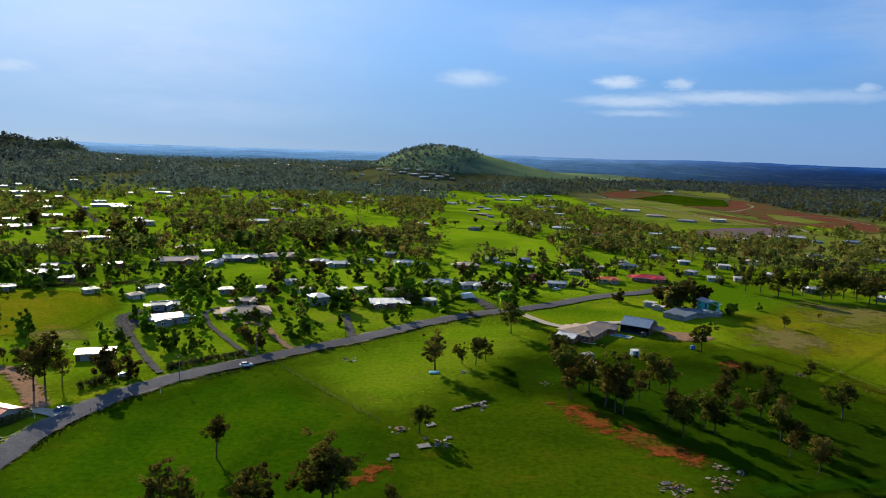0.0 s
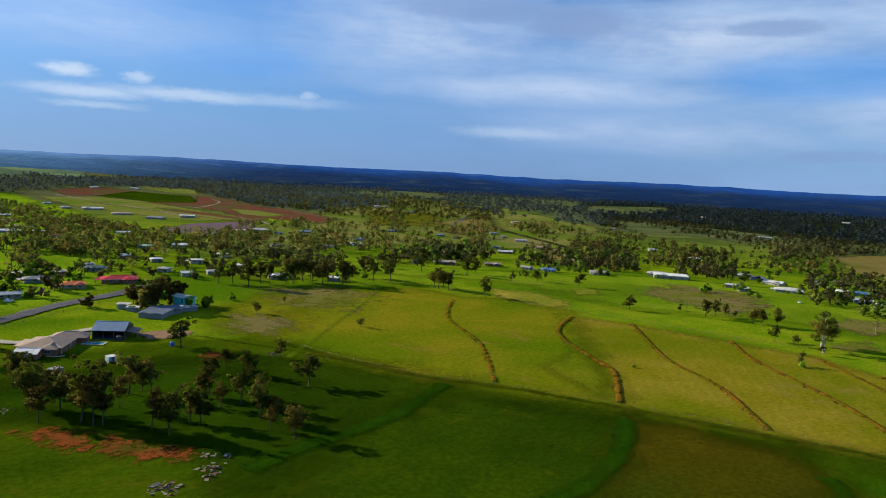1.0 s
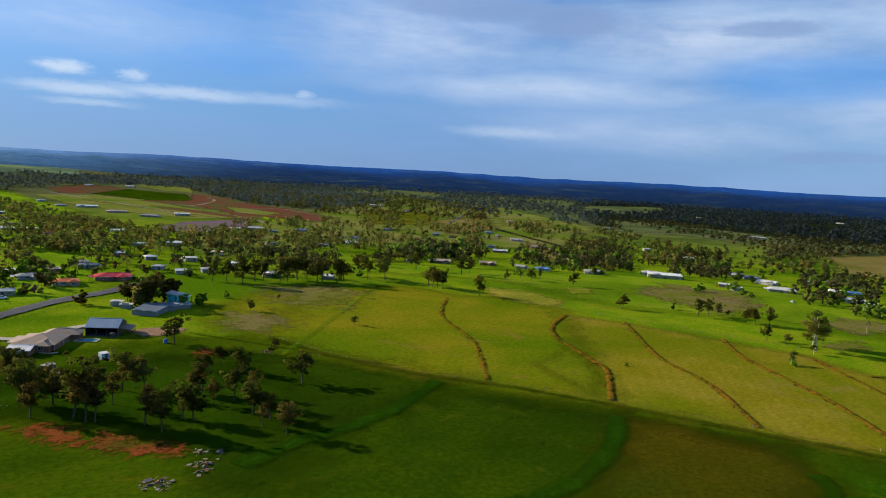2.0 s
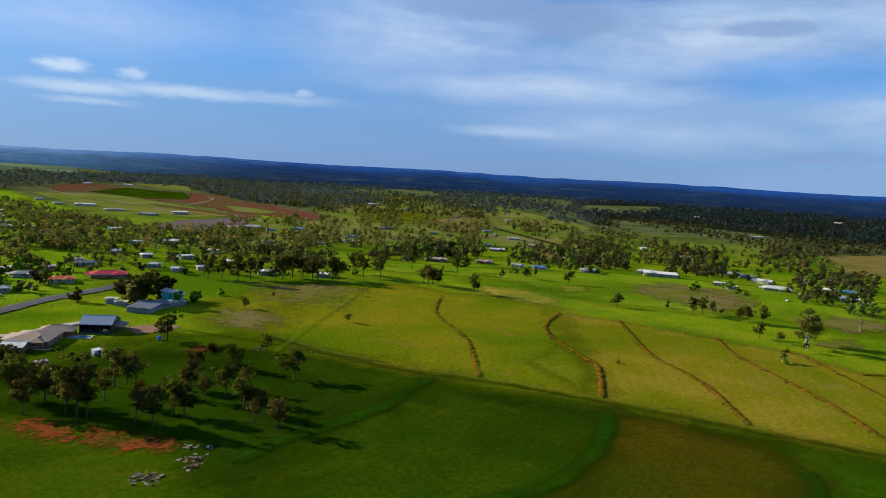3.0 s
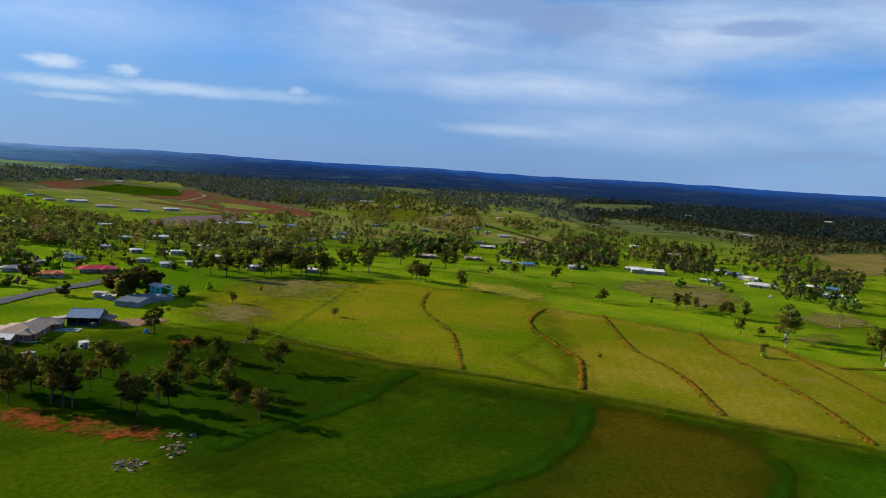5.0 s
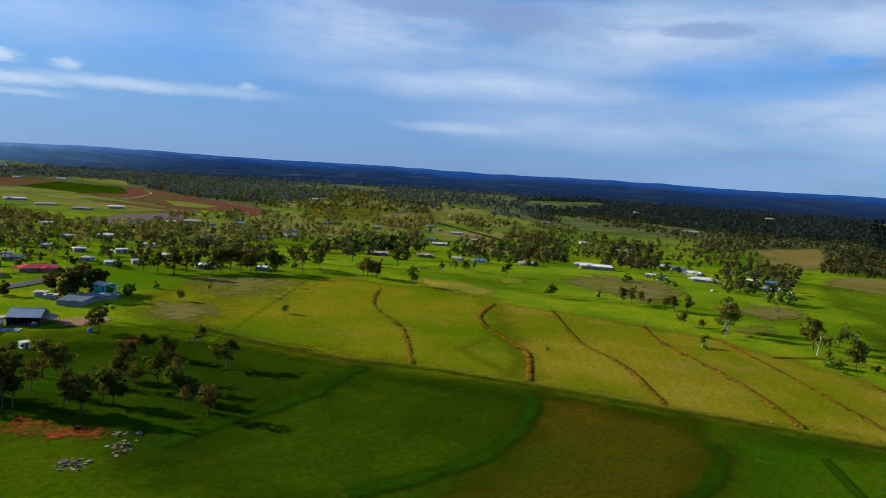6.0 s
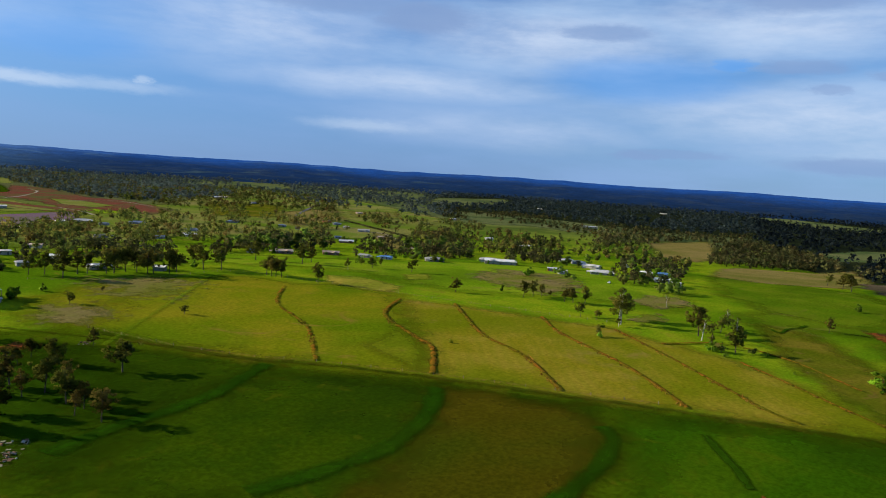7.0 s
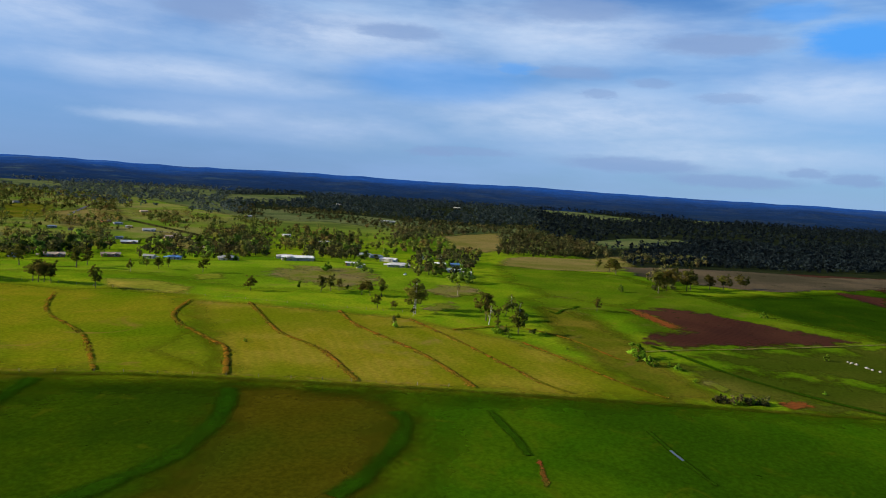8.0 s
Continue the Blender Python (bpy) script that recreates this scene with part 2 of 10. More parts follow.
def far_slope(name):
    """Wooded ranges kilometres off, the backdrop of the place: ever bluer haze is put in as emission."""
    m, n, l = shader(name)
    place = n.new("ShaderNodeNewGeometry").outputs["Position"]
    f = node_noise(n, l, place, 0.004, 6, 0.65)
    g = node_noise(n, l, place, 0.025, 6, 0.75)
    col = node_mix(n, l, node_range(n, l, f, 0.45, 0.7), (0.006, 0.011, 0.009), (0.022, 0.028, 0.014))
    col = node_mix(n, l, node_range(n, l, g, 0.35, 0.7, 0.0, 0.8), col, (0.005, 0.009, 0.008))
    off = n.new("ShaderNodeVectorMath")
    off.operation = "LENGTH"
    l.new(place, off.inputs[0])
    way = n.new("ShaderNodeVectorMath")
    way.operation = "NORMALIZE"
    l.new(place, way.inputs[0])
    side = n.new("ShaderNodeVectorMath")
    side.operation = "DOT_PRODUCT"
    l.new(way.outputs[0], side.inputs[0])
    side.inputs[1].default_value = (math.sin(SUN_TURN), math.cos(SUN_TURN), 0)
    # haze added as emission, stronger with distance and brighter towards the sun
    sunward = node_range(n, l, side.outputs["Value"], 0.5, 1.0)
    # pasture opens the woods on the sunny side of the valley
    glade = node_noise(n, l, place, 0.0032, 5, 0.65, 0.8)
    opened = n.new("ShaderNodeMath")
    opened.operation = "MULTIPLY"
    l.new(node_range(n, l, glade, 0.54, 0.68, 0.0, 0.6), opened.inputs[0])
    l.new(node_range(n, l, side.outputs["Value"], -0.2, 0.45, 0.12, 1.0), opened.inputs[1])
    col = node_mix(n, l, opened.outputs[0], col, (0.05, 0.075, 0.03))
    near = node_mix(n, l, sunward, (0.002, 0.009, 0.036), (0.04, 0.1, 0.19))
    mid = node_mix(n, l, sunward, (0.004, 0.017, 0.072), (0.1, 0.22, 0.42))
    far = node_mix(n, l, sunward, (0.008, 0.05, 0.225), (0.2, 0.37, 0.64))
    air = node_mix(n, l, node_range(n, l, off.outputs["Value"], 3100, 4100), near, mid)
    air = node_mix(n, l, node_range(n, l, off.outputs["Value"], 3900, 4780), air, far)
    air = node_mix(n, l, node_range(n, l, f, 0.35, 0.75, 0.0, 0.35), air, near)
    # mottle painted into that glow for the crowns and shaded hollows of the woods
    crowns = node_noise(n, l, place, 0.045, 5, 0.8)
    ridges = node_noise(n, l, place, 0.009, 5, 0.65, 0.5)
    mottle = n.new("ShaderNodeMath")
    mottle.operation = "MULTIPLY"
    l.new(node_range(n, l, crowns, 0.3, 0.7, 0.7, 1.15), mottle.inputs[0])
    l.new(node_range(n, l, ridges, 0.3, 0.7, 0.85, 1.15), mottle.inputs[1])
    three = n.new("ShaderNodeCombineXYZ")
    for i in range(3):
        l.new(mottle.outputs[0], three.inputs[i])
    air = node_mix(n, l, 1.0, air, three.outputs[0], "MULTIPLY")
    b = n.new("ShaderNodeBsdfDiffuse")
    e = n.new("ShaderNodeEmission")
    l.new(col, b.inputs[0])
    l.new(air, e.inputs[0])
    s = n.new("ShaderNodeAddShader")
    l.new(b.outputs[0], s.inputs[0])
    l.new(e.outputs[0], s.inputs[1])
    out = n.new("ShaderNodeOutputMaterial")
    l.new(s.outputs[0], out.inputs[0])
    return m


GRASS = field("grass", (0.12, 0.2089, 0.004516), (0.1905, 0.2442, 0.007762), (0.07056, 0.1467, 0.003246), speck=(0.18, 0.15, 0.018, 0.06), coarse=0.05, far_haze=(0.095, 0.105, 0.04))
# lush grass, darkened so near paddocks carry cloud shade in their colour
DARK_LUSH = field("dark_lush_grass", (0.0235, 0.053, 0.0014), (0.034, 0.064, 0.0014), (0.017, 0.039, 0.0014), fade=0.08, coarse=0.06, wide=0.012, speck=(0.062, 0.075, 0.003, 0.07), soft=True)
TOWN_GRASS = field("town_grass", (0.15, 0.275, 0.006), (0.195, 0.295, 0.009), (0.09, 0.17, 0.005), fade=0.03, coarse=0.03, speck=(0.2, 0.19, 0.03, 0.05), soft=True)
DRY = field("dry_paddock", (0.1849, 0.1634, 0.008), (0.2365, 0.1892, 0.0176), (0.1204, 0.1445, 0.004), fade=0.05, coarse=0.04, wide=0.012, rows=(52, 5.0, 0.22), speck=(0.24, 0.16, 0.04, 0.025), soft=True)
PASTURE = field("thin_pasture", (0.1575, 0.176, 0.03), (0.195, 0.1804, 0.055), (0.0975, 0.1584, 0.012), fade=0.02, coarse=0.015, soft=True)
# brownish olive pasture, its base colour also lowered for cloud shade
OLIVE = field("olive_pasture", (0.0532, 0.0471, 0.0023), (0.0646, 0.0547, 0.003), (0.038, 0.0502, 0.0023), fade=0.06, coarse=0.05, soft=True)
MOTTLED = field("mottled_paddock", (0.135, 0.16, 0.004), (0.19, 0.175, 0.008), (0.09, 0.142, 0.003), fade=0.04, coarse=0.035, wide=0.012, speck=(0.22, 0.135, 0.025, 0.03), soft=True)
TAN = field("tan_stubble", (0.165, 0.135, 0.036), (0.20, 0.155, 0.05), (0.12, 0.12, 0.022), fade=0.04, coarse=0.02, soft=True)
FALLOW = field("grey_fallow", (0.085, 0.066, 0.042), (0.11, 0.083, 0.048), (0.055, 0.048, 0.028), fade=0.03, coarse=0.02)
CLEARED = field("cleared_land", (0.088, 0.112, 0.04), (0.115, 0.13, 0.048), (0.058, 0.086, 0.027), fade=0.012, coarse=0.012)
# darker copy of the lush green: tree and cloud shade put into colour
SHADED_GREEN = field("shaded_green_paddock", (0.018, 0.05, 0.0014), (0.03, 0.066, 0.002), (0.013, 0.035, 0.0014), fade=0.03, coarse=0.03, wide=0.01, speck=(0.055, 0.06, 0.004, 0.04), soft=True)
RIVER = field("river_pasture", (0.0675, 0.07425, 0.0081), (0.1013, 0.1013, 0.0135), (0.0405, 0.06075, 0.00405), fade=0.04, coarse=0.03)
STRAW = field("straw_tussocks", (0.374, 0.286, 0.044), (0.264, 0.22, 0.033), (0.132, 0.165, 0.011), fade=0.15, fine=0.3, soft=True)
BANKGRASS = field("bank_grass", (0.21, 0.088, 0.01), (0.15, 0.095, 0.008), (0.10, 0.095, 0.006), fade=0.3, coarse=0.12, wide=0.05)
DRAIN = field("drain_grass", (0.01233, 0.04495, 0.00145), (0.0174, 0.05365, 0.00145), (0.02175, 0.058, 0.00174), fade=0.05, coarse=0.05, soft=True)
RANK = field("rank_fence_grass", (0.04, 0.07, 0.0025), (0.075, 0.07, 0.005), (0.028, 0.05, 0.002), fade=0.12, coarse=0.12, wide=0.05, speck=(0.12, 0.07, 0.012, 0.15), soft=True)
SOIL = field("red_soil", (0.2091, 0.05423, 0.01496), (0.1533, 0.05423, 0.0136), (0.0697, 0.06375, 0.0068), fade=0.3, coarse=0.1, wide=0.05)
PLOUGH = field("ploughed_soil", (0.042, 0.0155, 0.0115), (0.032, 0.013, 0.0105), (0.064, 0.026, 0.0155), fade=0.1, coarse=0.02, wide=0.012, rows=(15, 4.0, 0.5))
PURPLE = field("weedy_soil", (0.172, 0.1333, 0.055), (0.152, 0.1419, 0.03), (0.112, 0.1333, 0.012), fade=0.12, coarse=0.05, wide=0.03)
MAUVE = field("mauve_soil", (0.17, 0.105, 0.145), (0.145, 0.10, 0.12), (0.13, 0.115, 0.08), fade=0.04, coarse=0.02, soft=True)
GRADED = field("graded_earth", (0.165, 0.045, 0.032), (0.12, 0.058, 0.032), (0.085, 0.088, 0.028), fade=0.03, coarse=0.03, wide=0.012)
MEADOW = field("meadow", (0.042, 0.082, 0.0016), (0.058, 0.092, 0.0023), (0.03, 0.061, 0.0016), fade=0.05, coarse=0.07, wide=0.015, speck=(0.105, 0.088, 0.006, 0.09), soft=True)
PADDOCK = field("green_paddock", (0.0336, 0.092, 0.00144), (0.052, 0.104, 0.002), (0.024, 0.064, 0.00128), fade=0.06, coarse=0.06, wide=0.012, speck=(0.09, 0.11, 0.004, 0.05), soft=True)
RICH = field("rich_paddock", (0.03, 0.085, 0.0016), (0.046, 0.096, 0.002), (0.021, 0.058, 0.0015), fade=0.06, coarse=0.05, wide=0.014, speck=(0.07, 0.085, 0.003, 0.05), soft=True)
# knoll grass, lightened and blued so its colour carries the haze
HILLSIDE = field("hazed_hillside_grass", (0.1318, 0.2015, 0.093), (0.186, 0.248, 0.1085), (0.093, 0.1395, 0.08525), fade=0.01, coarse=0.008, wide=0.004, soft=True)
CREEK = field("creek_grass", (0.1148, 0.21, 0.0048), (0.1755, 0.245, 0.0096), (0.08775, 0.154, 0.0048), fade=0.03, coarse=0.03, speck=(0.17, 0.15, 0.03, 0.03), soft=True)
FLAT = field("river_flat_grass", (0.075, 0.14, 0.0035), (0.115, 0.16, 0.006), (0.055, 0.1, 0.0035), fade=0.03, coarse=0.03, speck=(0.15, 0.135, 0.025, 0.03), soft=True)
DULL = field("dull_yellow_grass", (0.105, 0.108, 0.006), (0.14, 0.12, 0.012), (0.07, 0.095, 0.004), fade=0.05, coarse=0.05, wide=0.02, speck=(0.17, 0.1, 0.03, 0.06), soft=True)
STRIP = field("lush_strip_grass", (0.115, 0.15, 0.004), (0.145, 0.158, 0.007), (0.095, 0.135, 0.0035), fade=0.05, coarse=0.05, wide=0.02, speck=(0.16, 0.13, 0.02, 0.05), soft=True)
# near-black ground that darkens the gaps between the valley trees
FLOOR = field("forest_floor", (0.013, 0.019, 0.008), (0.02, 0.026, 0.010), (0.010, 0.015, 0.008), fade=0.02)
LANE = field("lane_asphalt", (0.0936, 0.09, 0.09), (0.1152, 0.108, 0.1044), (0.072, 0.072, 0.072), fine=1.5, coarse=0.15, depth=0.02, fade=0.35)
ASPHALT = field("asphalt", (0.115, 0.115, 0.125), (0.14, 0.14, 0.148), (0.09, 0.09, 0.10), fine=1.5, coarse=0.15, depth=0.02)
GRAVEL = field("gravel", (0.30, 0.26, 0.2), (0.22, 0.2, 0.16), (0.16, 0.16, 0.07), fine=1.2, coarse=0.2, depth=0.04, fade=0.12)
CLAYDRIVE = field("clay_drive", (0.32, 0.18, 0.11), (0.26, 0.17, 0.11), (0.2, 0.15, 0.09), fine=1.2, coarse=0.2, fade=0.4)
CONCRETE = field("concrete", (0.48, 0.43, 0.34), (0.42, 0.38, 0.3), (0.38, 0.34, 0.26), fine=1.5, coarse=0.2, depth=0.01)
ROOFS = {
    "white": sheeting("white_roof", (0.68, 0.655, 0.61), (0.5, 0.46, 0.41)),
    "grey": sheeting("grey_roof", (0.5, 0.48, 0.455), (0.37, 0.345, 0.315)),
    "steel": sheeting("blue_grey_roof", (0.15, 0.19, 0.25), (0.12, 0.15, 0.19)),
    "sky": sheeting("pale_blue_roof", (0.4, 0.54, 0.7), (0.34, 0.45, 0.58)),
    "beige": sheeting("beige_tile_roof", (0.5, 0.37, 0.28), (0.42, 0.32, 0.245), 0.85, 0.33, 0.0),
    "red": sheeting("red_roof", (0.45, 0.02, 0.025), (0.33, 0.02, 0.02)),
    "orange": sheeting("orange_roof", (0.55, 0.12, 0.03), (0.42, 0.1, 0.03), 0.7, 0.33, 0.0),
    "brown": sheeting("brown_roof", (0.17, 0.1, 0.075), (0.12, 0.08, 0.06)),
    "dark": sheeting("charcoal_roof", (0.07, 0.075, 0.085), (0.1, 0.1, 0.1)),
    "blue": sheeting("blue_roof", (0.10, 0.25, 0.52), (0.1, 0.2, 0.4)),
    "green": sheeting("pale_green_roof", (0.35, 0.47, 0.40), (0.3, 0.4, 0.34)),
}
WALLS = {
    "white": plain("white_boards", (0.4, 0.39, 0.37), (0.3, 0.29, 0.27), 0.6, 0.6, vary=0.25),
    "cream": plain("cream_boards", (0.36, 0.31, 0.23), (0.29, 0.25, 0.19), 0.6, 0.6, vary=0.2),
    "brick": plain("brick_wall", (0.26, 0.12, 0.075), (0.2, 0.1, 0.065), 1.2, 0.85),
    "tan": plain("tan_brick_wall", (0.38, 0.27, 0.18), (0.32, 0.23, 0.16), 1.2, 0.85),
    "grey": plain("grey_boards", (0.24, 0.25, 0.26), (0.19, 0.2, 0.21), 0.6, 0.6),
    "dark": plain("dark_steel_wall", (0.07, 0.06, 0.055), (0.1, 0.085, 0.07), 0.6, 0.5),
    "teal": plain("turquoise_boards", (0.08, 0.72, 0.66), (0.07, 0.62, 0.57), 0.6, 0.55),
    "blue": plain("blue_boards", (0.16, 0.2, 0.46), (0.13, 0.17, 0.38), 0.6, 0.55),
    "red": plain("red_boards", (0.4, 0.05, 0.04), (0.3, 0.04, 0.035), 0.6, 0.55),
}
TRIM = plain("white_trim", (0.75, 0.75, 0.74), (0.6, 0.6, 0.58), 1.0, 0.5)
TIMBER = plain("grey_timber", (0.2, 0.17, 0.13), (0.12, 0.1, 0.08), 2.0, 0.85, vary=0.25)
PALE = plain("pale_panel", (0.2, 0.185, 0.16), (0.09, 0.075, 0.06), 1.3, 0.75, vary=0.6)
RUST = plain("rusty_steel", (0.2, 0.09, 0.05), (0.12, 0.07, 0.05), 2.0, 0.8, vary=0.3)
ROCK = plain("stone", (0.3, 0.28, 0.25), (0.2, 0.18, 0.16), 2.0, 0.9, vary=0.25)
TANK = plain("pale_blue_tank", (0.35, 0.5, 0.58), (0.3, 0.42, 0.48), 1.0, 0.5)
AQUA = plain("aqua_plastic", (0.12, 0.5, 0.62), (0.1, 0.4, 0.5), 1.0, 0.4)
BRIGHTBLUE = plain("blue_tarpaulin", (0.05, 0.18, 0.55), (0.04, 0.14, 0.42), 1.0, 0.5)
WHITEPAINT = plain("white_car_paint", (0.8, 0.81, 0.82), (0.72, 0.73, 0.74), 0.5, 0.25, coat=0.6)
BLUEPAINT = plain("dark_blue_car_paint", (0.04, 0.1, 0.2), (0.035, 0.08, 0.16), 0.5, 0.25, coat=0.6)
SILVERPAINT = plain("silver_car_paint", (0.5, 0.51, 0.53), (0.42, 0.43, 0.45), 0.5, 0.3, 0.4, coat=0.6)
RUBBER = plain("tyre_rubber", (0.025, 0.025, 0.025), (0.04, 0.04, 0.04), 3.0, 0.85)
GLASS = plain("dark_glass", (0.03, 0.04, 0.05), (0.02, 0.03, 0.04), 0.5, 0.06, spec=0.6)
CHROME = plain("steel_rim", (0.5, 0.5, 0.5), (0.4, 0.4, 0.4), 1.0, 0.3, 0.8)
LAMP = plain("lamp_lens", (0.7, 0.68, 0.62), (0.6, 0.58, 0.52), 1.0, 0.15)
WATER = plain("pool_water", (0.06, 0.38, 0.52), (0.05, 0.33, 0.48), 0.8, 0.05, spec=0.6)
POND = plain("muddy_water", (0.05, 0.05, 0.04), (0.04, 0.045, 0.035), 0.1, 0.08, spec=0.6)
BARK = plain("gum_bark", (0.075, 0.058, 0.042), (0.04, 0.032, 0.026), 1.2, 0.9, vary=0.3)
PALEBARK = plain("pale_gum_bark", (0.42, 0.38, 0.32), (0.26, 0.22, 0.18), 1.2, 0.85, vary=0.25)
LEAF = foliage("gum_leaves", (0.05741, 0.0688, 0.0104), (0.1325, 0.1376, 0.02288), (0.1159, 0.09173, 0.01872), 0.42)
LEAFBROWN = foliage("bronze_gum_leaves", (0.06586, 0.05096, 0.01152), (0.1271, 0.09682, 0.02304), (0.09414, 0.08154, 0.01728), 0.42)
LEAFGREEN = foliage("garden_leaves", (0.07906, 0.1746, 0.01113), (0.2372, 0.3947, 0.02783), (0.1502, 0.2353, 0.02226), 0.58)
LEAFPINK = foliage("pink_blossom", (0.25, 0.1, 0.13), (0.32, 0.15, 0.17), (0.15, 0.09, 0.08))
LEAFFAR = foliage("woodland_leaves", (0.0594, 0.0864, 0.01795), (0.156, 0.18, 0.03366), (0.1411, 0.1008, 0.02917), 0.4)
# greyer and bluer leaves for far woods: haze put into the leaf colour
LEAFMID = foliage("haze_grey_leaves", (0.0525, 0.0825, 0.078), (0.108, 0.144, 0.1275), (0.09, 0.105, 0.093), 0.4)
LEAFHAZEBLUE = foliage("haze_blue_leaves", (0.07425, 0.126, 0.108), (0.1485, 0.21, 0.1725), (0.1215, 0.147, 0.132), 0.42)
LEAFSTREET = foliage("street_gum_leaves", (0.09831, 0.1805, 0.02475), (0.242, 0.3352, 0.05225), (0.1966, 0.1857, 0.044), 0.55)
# valley woods: blue haze and cloud shade both put into this leaf colour
LEAFHAZE = foliage("hazed_shaded_leaves", (0.019, 0.034, 0.037), (0.042, 0.06, 0.058), (0.032, 0.043, 0.044), 0.3)
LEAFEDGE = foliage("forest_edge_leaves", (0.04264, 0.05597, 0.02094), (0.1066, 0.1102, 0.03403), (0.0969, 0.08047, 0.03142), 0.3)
# near-black leaves that carry the cloud shade over the eastern valley
LEAFVALLEY = foliage("shaded_valley_leaves", (0.0075, 0.01313, 0.01575), (0.015, 0.0225, 0.0255), (0.01125, 0.0165, 0.0195), 0.2)
TUFT = foliage("bank_tussock", (0.27, 0.115, 0.02), (0.17, 0.115, 0.02), (0.13, 0.085, 0.018), 0.2)
GREENTUFT = foliage("rank_grass", (0.04, 0.075, 0.008), (0.06, 0.09, 0.012), (0.05, 0.06, 0.012), 0.2)
RANGE = far_slope("far_ranges")

# ---------------------------------------------------------------- building blocks


class Shape:
    """Points and faces gathered for one mesh."""

    def __init__(self):
        self.v, self.f = [], []

    def add(self, verts, faces):
        k = len(self.v)
        self.v += [tuple(p) for p in verts]
        self.f += [tuple(i + k for i in f) for f in faces]
        return self

    def box(self, x0, y0, z0, x1, y1, z1):
        return self.add([(x0, y0, z0), (x1, y0, z0), (x1, y1, z0), (x0, y1, z0), (x0, y0, z1), (x1, y0, z1), (x1, y1, z1), (x0, y1, z1)],
                        [(3, 2, 1, 0), (4, 5, 6, 7), (0, 1, 5, 4), (1, 2, 6, 5), (2, 3, 7, 6), (3, 0, 4, 7)])

    def tube(self, points, radii, sides=7):
        """A tapering round limb through the points."""
        rings = []
        for i, p in enumerate(points):
            a, b = points[max(i - 1, 0)], points[min(i + 1, len(points) - 1)]
            way = (Vector(b) - Vector(a)).normalized()
            side = way.cross(Vector((0.31, 0.95, 0.05))).normalized()
            other = way.cross(side)
            rings.append([Vector(p) + radii[i] * (math.cos(t) * side + math.sin(t) * other)
                          for t in (2 * math.pi * k / sides for k in range(sides))])
        verts = [q for r in rings for q in r]
        faces = []
        for i in range(len(rings) - 1):
            for k in range(sides):
                faces.append((i * sides + k, i * sides + (k + 1) % sides, (i + 1) * sides + (k + 1) % sides, (i + 1) * sides + k))
        faces.append(tuple(range((len(rings) - 1) * sides, len(rings) * sides)))
        faces.append(tuple(reversed(range(sides))))
        return self.add(verts, faces)

    def slab(self, top, thick):
        """A thick sheet under a polygon or a fan of faces: top is a list of corner points in order."""
        n = len(top)
        low = [(p[0], p[1], p[2] - thick) for p in top]
        faces = [tuple(range(n)), tuple(reversed(range(n, 2 * n)))]
        faces += [(i, n + i, n + (i + 1) % n, (i + 1) % n) for i in range(n)]
        return self.add(list(top) + low, faces)

    def mesh(self, name, material):
        me = bpy.data.meshes.new(name)
        me.from_pydata(self.v, [], self.f)
        if material:
            me.materials.append(material)
        me.update()
        return me


def part(name, shape, material, parent, label="", at=(0, 0, 0), turn=0.0):
    """One mesh object under a thing or a part; shape: a Shape or a ready mesh."""
    me = shape.mesh(name, material) if isinstance(shape, Shape) else shape
    ob = new(name, me)
    ob.parent = parent
    ob.location, ob.rotation_euler = at, (0, 0, turn)
    return tagged(ob, label)


def thing(name, x, y, turn, label, category, group="", z=None):
    ob = new(name)
    ob.location = (x, y, ground_height(x, y) if z is None else z)
    ob.rotation_euler = (0, 0, radians(turn))
    ob.empty_display_size = 0.5
    return tagged(ob, label, category, group)


def quads(name, corners, material, lean=None):
    """A mesh of many loose faces from an array of shape (n, corners, 3); lean: the way each leaf spray turns its face."""
    if lean is not None:
        flat = np.cross(corners[:, 1] - corners[:, 0], corners[:, 2] - corners[:, 0])
        flat /= np.linalg.norm(flat, axis=1)[:, None] + 1e-9
        away = (flat * lean).sum(1) < 0
        corners = np.where(away[:, None, None], corners[:, ::-1], corners)
        flat = np.where(away[:, None], -flat, flat)
        lean = lean * 0.75 + flat * 0.45
        lean /= np.linalg.norm(lean, axis=1)[:, None] + 1e-9
    n, k = corners.shape[:2]
    me = bpy.data.meshes.new(name)
    me.vertices.add(k * n)
    me.vertices.foreach_set("co", np.ascontiguousarray(corners, np.float32).ravel())
    me.loops.add(k * n)
    me.loops.foreach_set("vertex_index", np.arange(k * n, dtype=np.int32))
    me.polygons.add(n)
    me.polygons.foreach_set("loop_start", np.arange(0, k * n, k, dtype=np.int32))
    me.materials.append(material)
    if lean is not None:
        me.attributes.new("custom_normal", "FLOAT_VECTOR", "POINT").data.foreach_set("vector", np.repeat(lean, k, 0).astype(np.float32).ravel())
    me.update(calc_edges=True)
    return me


# ---------------------------------------------------------------- ground


def ease(a, b, x):
    t = np.clip((x - a) / (b - a), 0, 1)
    return t * t * (3 - 2 * t)


HILLS = ((-60, 2300, 52, 110, 240), (90, 2340, 47, 150, 240), (270, 2360, 34, 250, 260), (-230, 2330, 14, 120, 240), (-1600, 2590, 54, 80, 200), (-1400, 2640, 46, 36, 120))


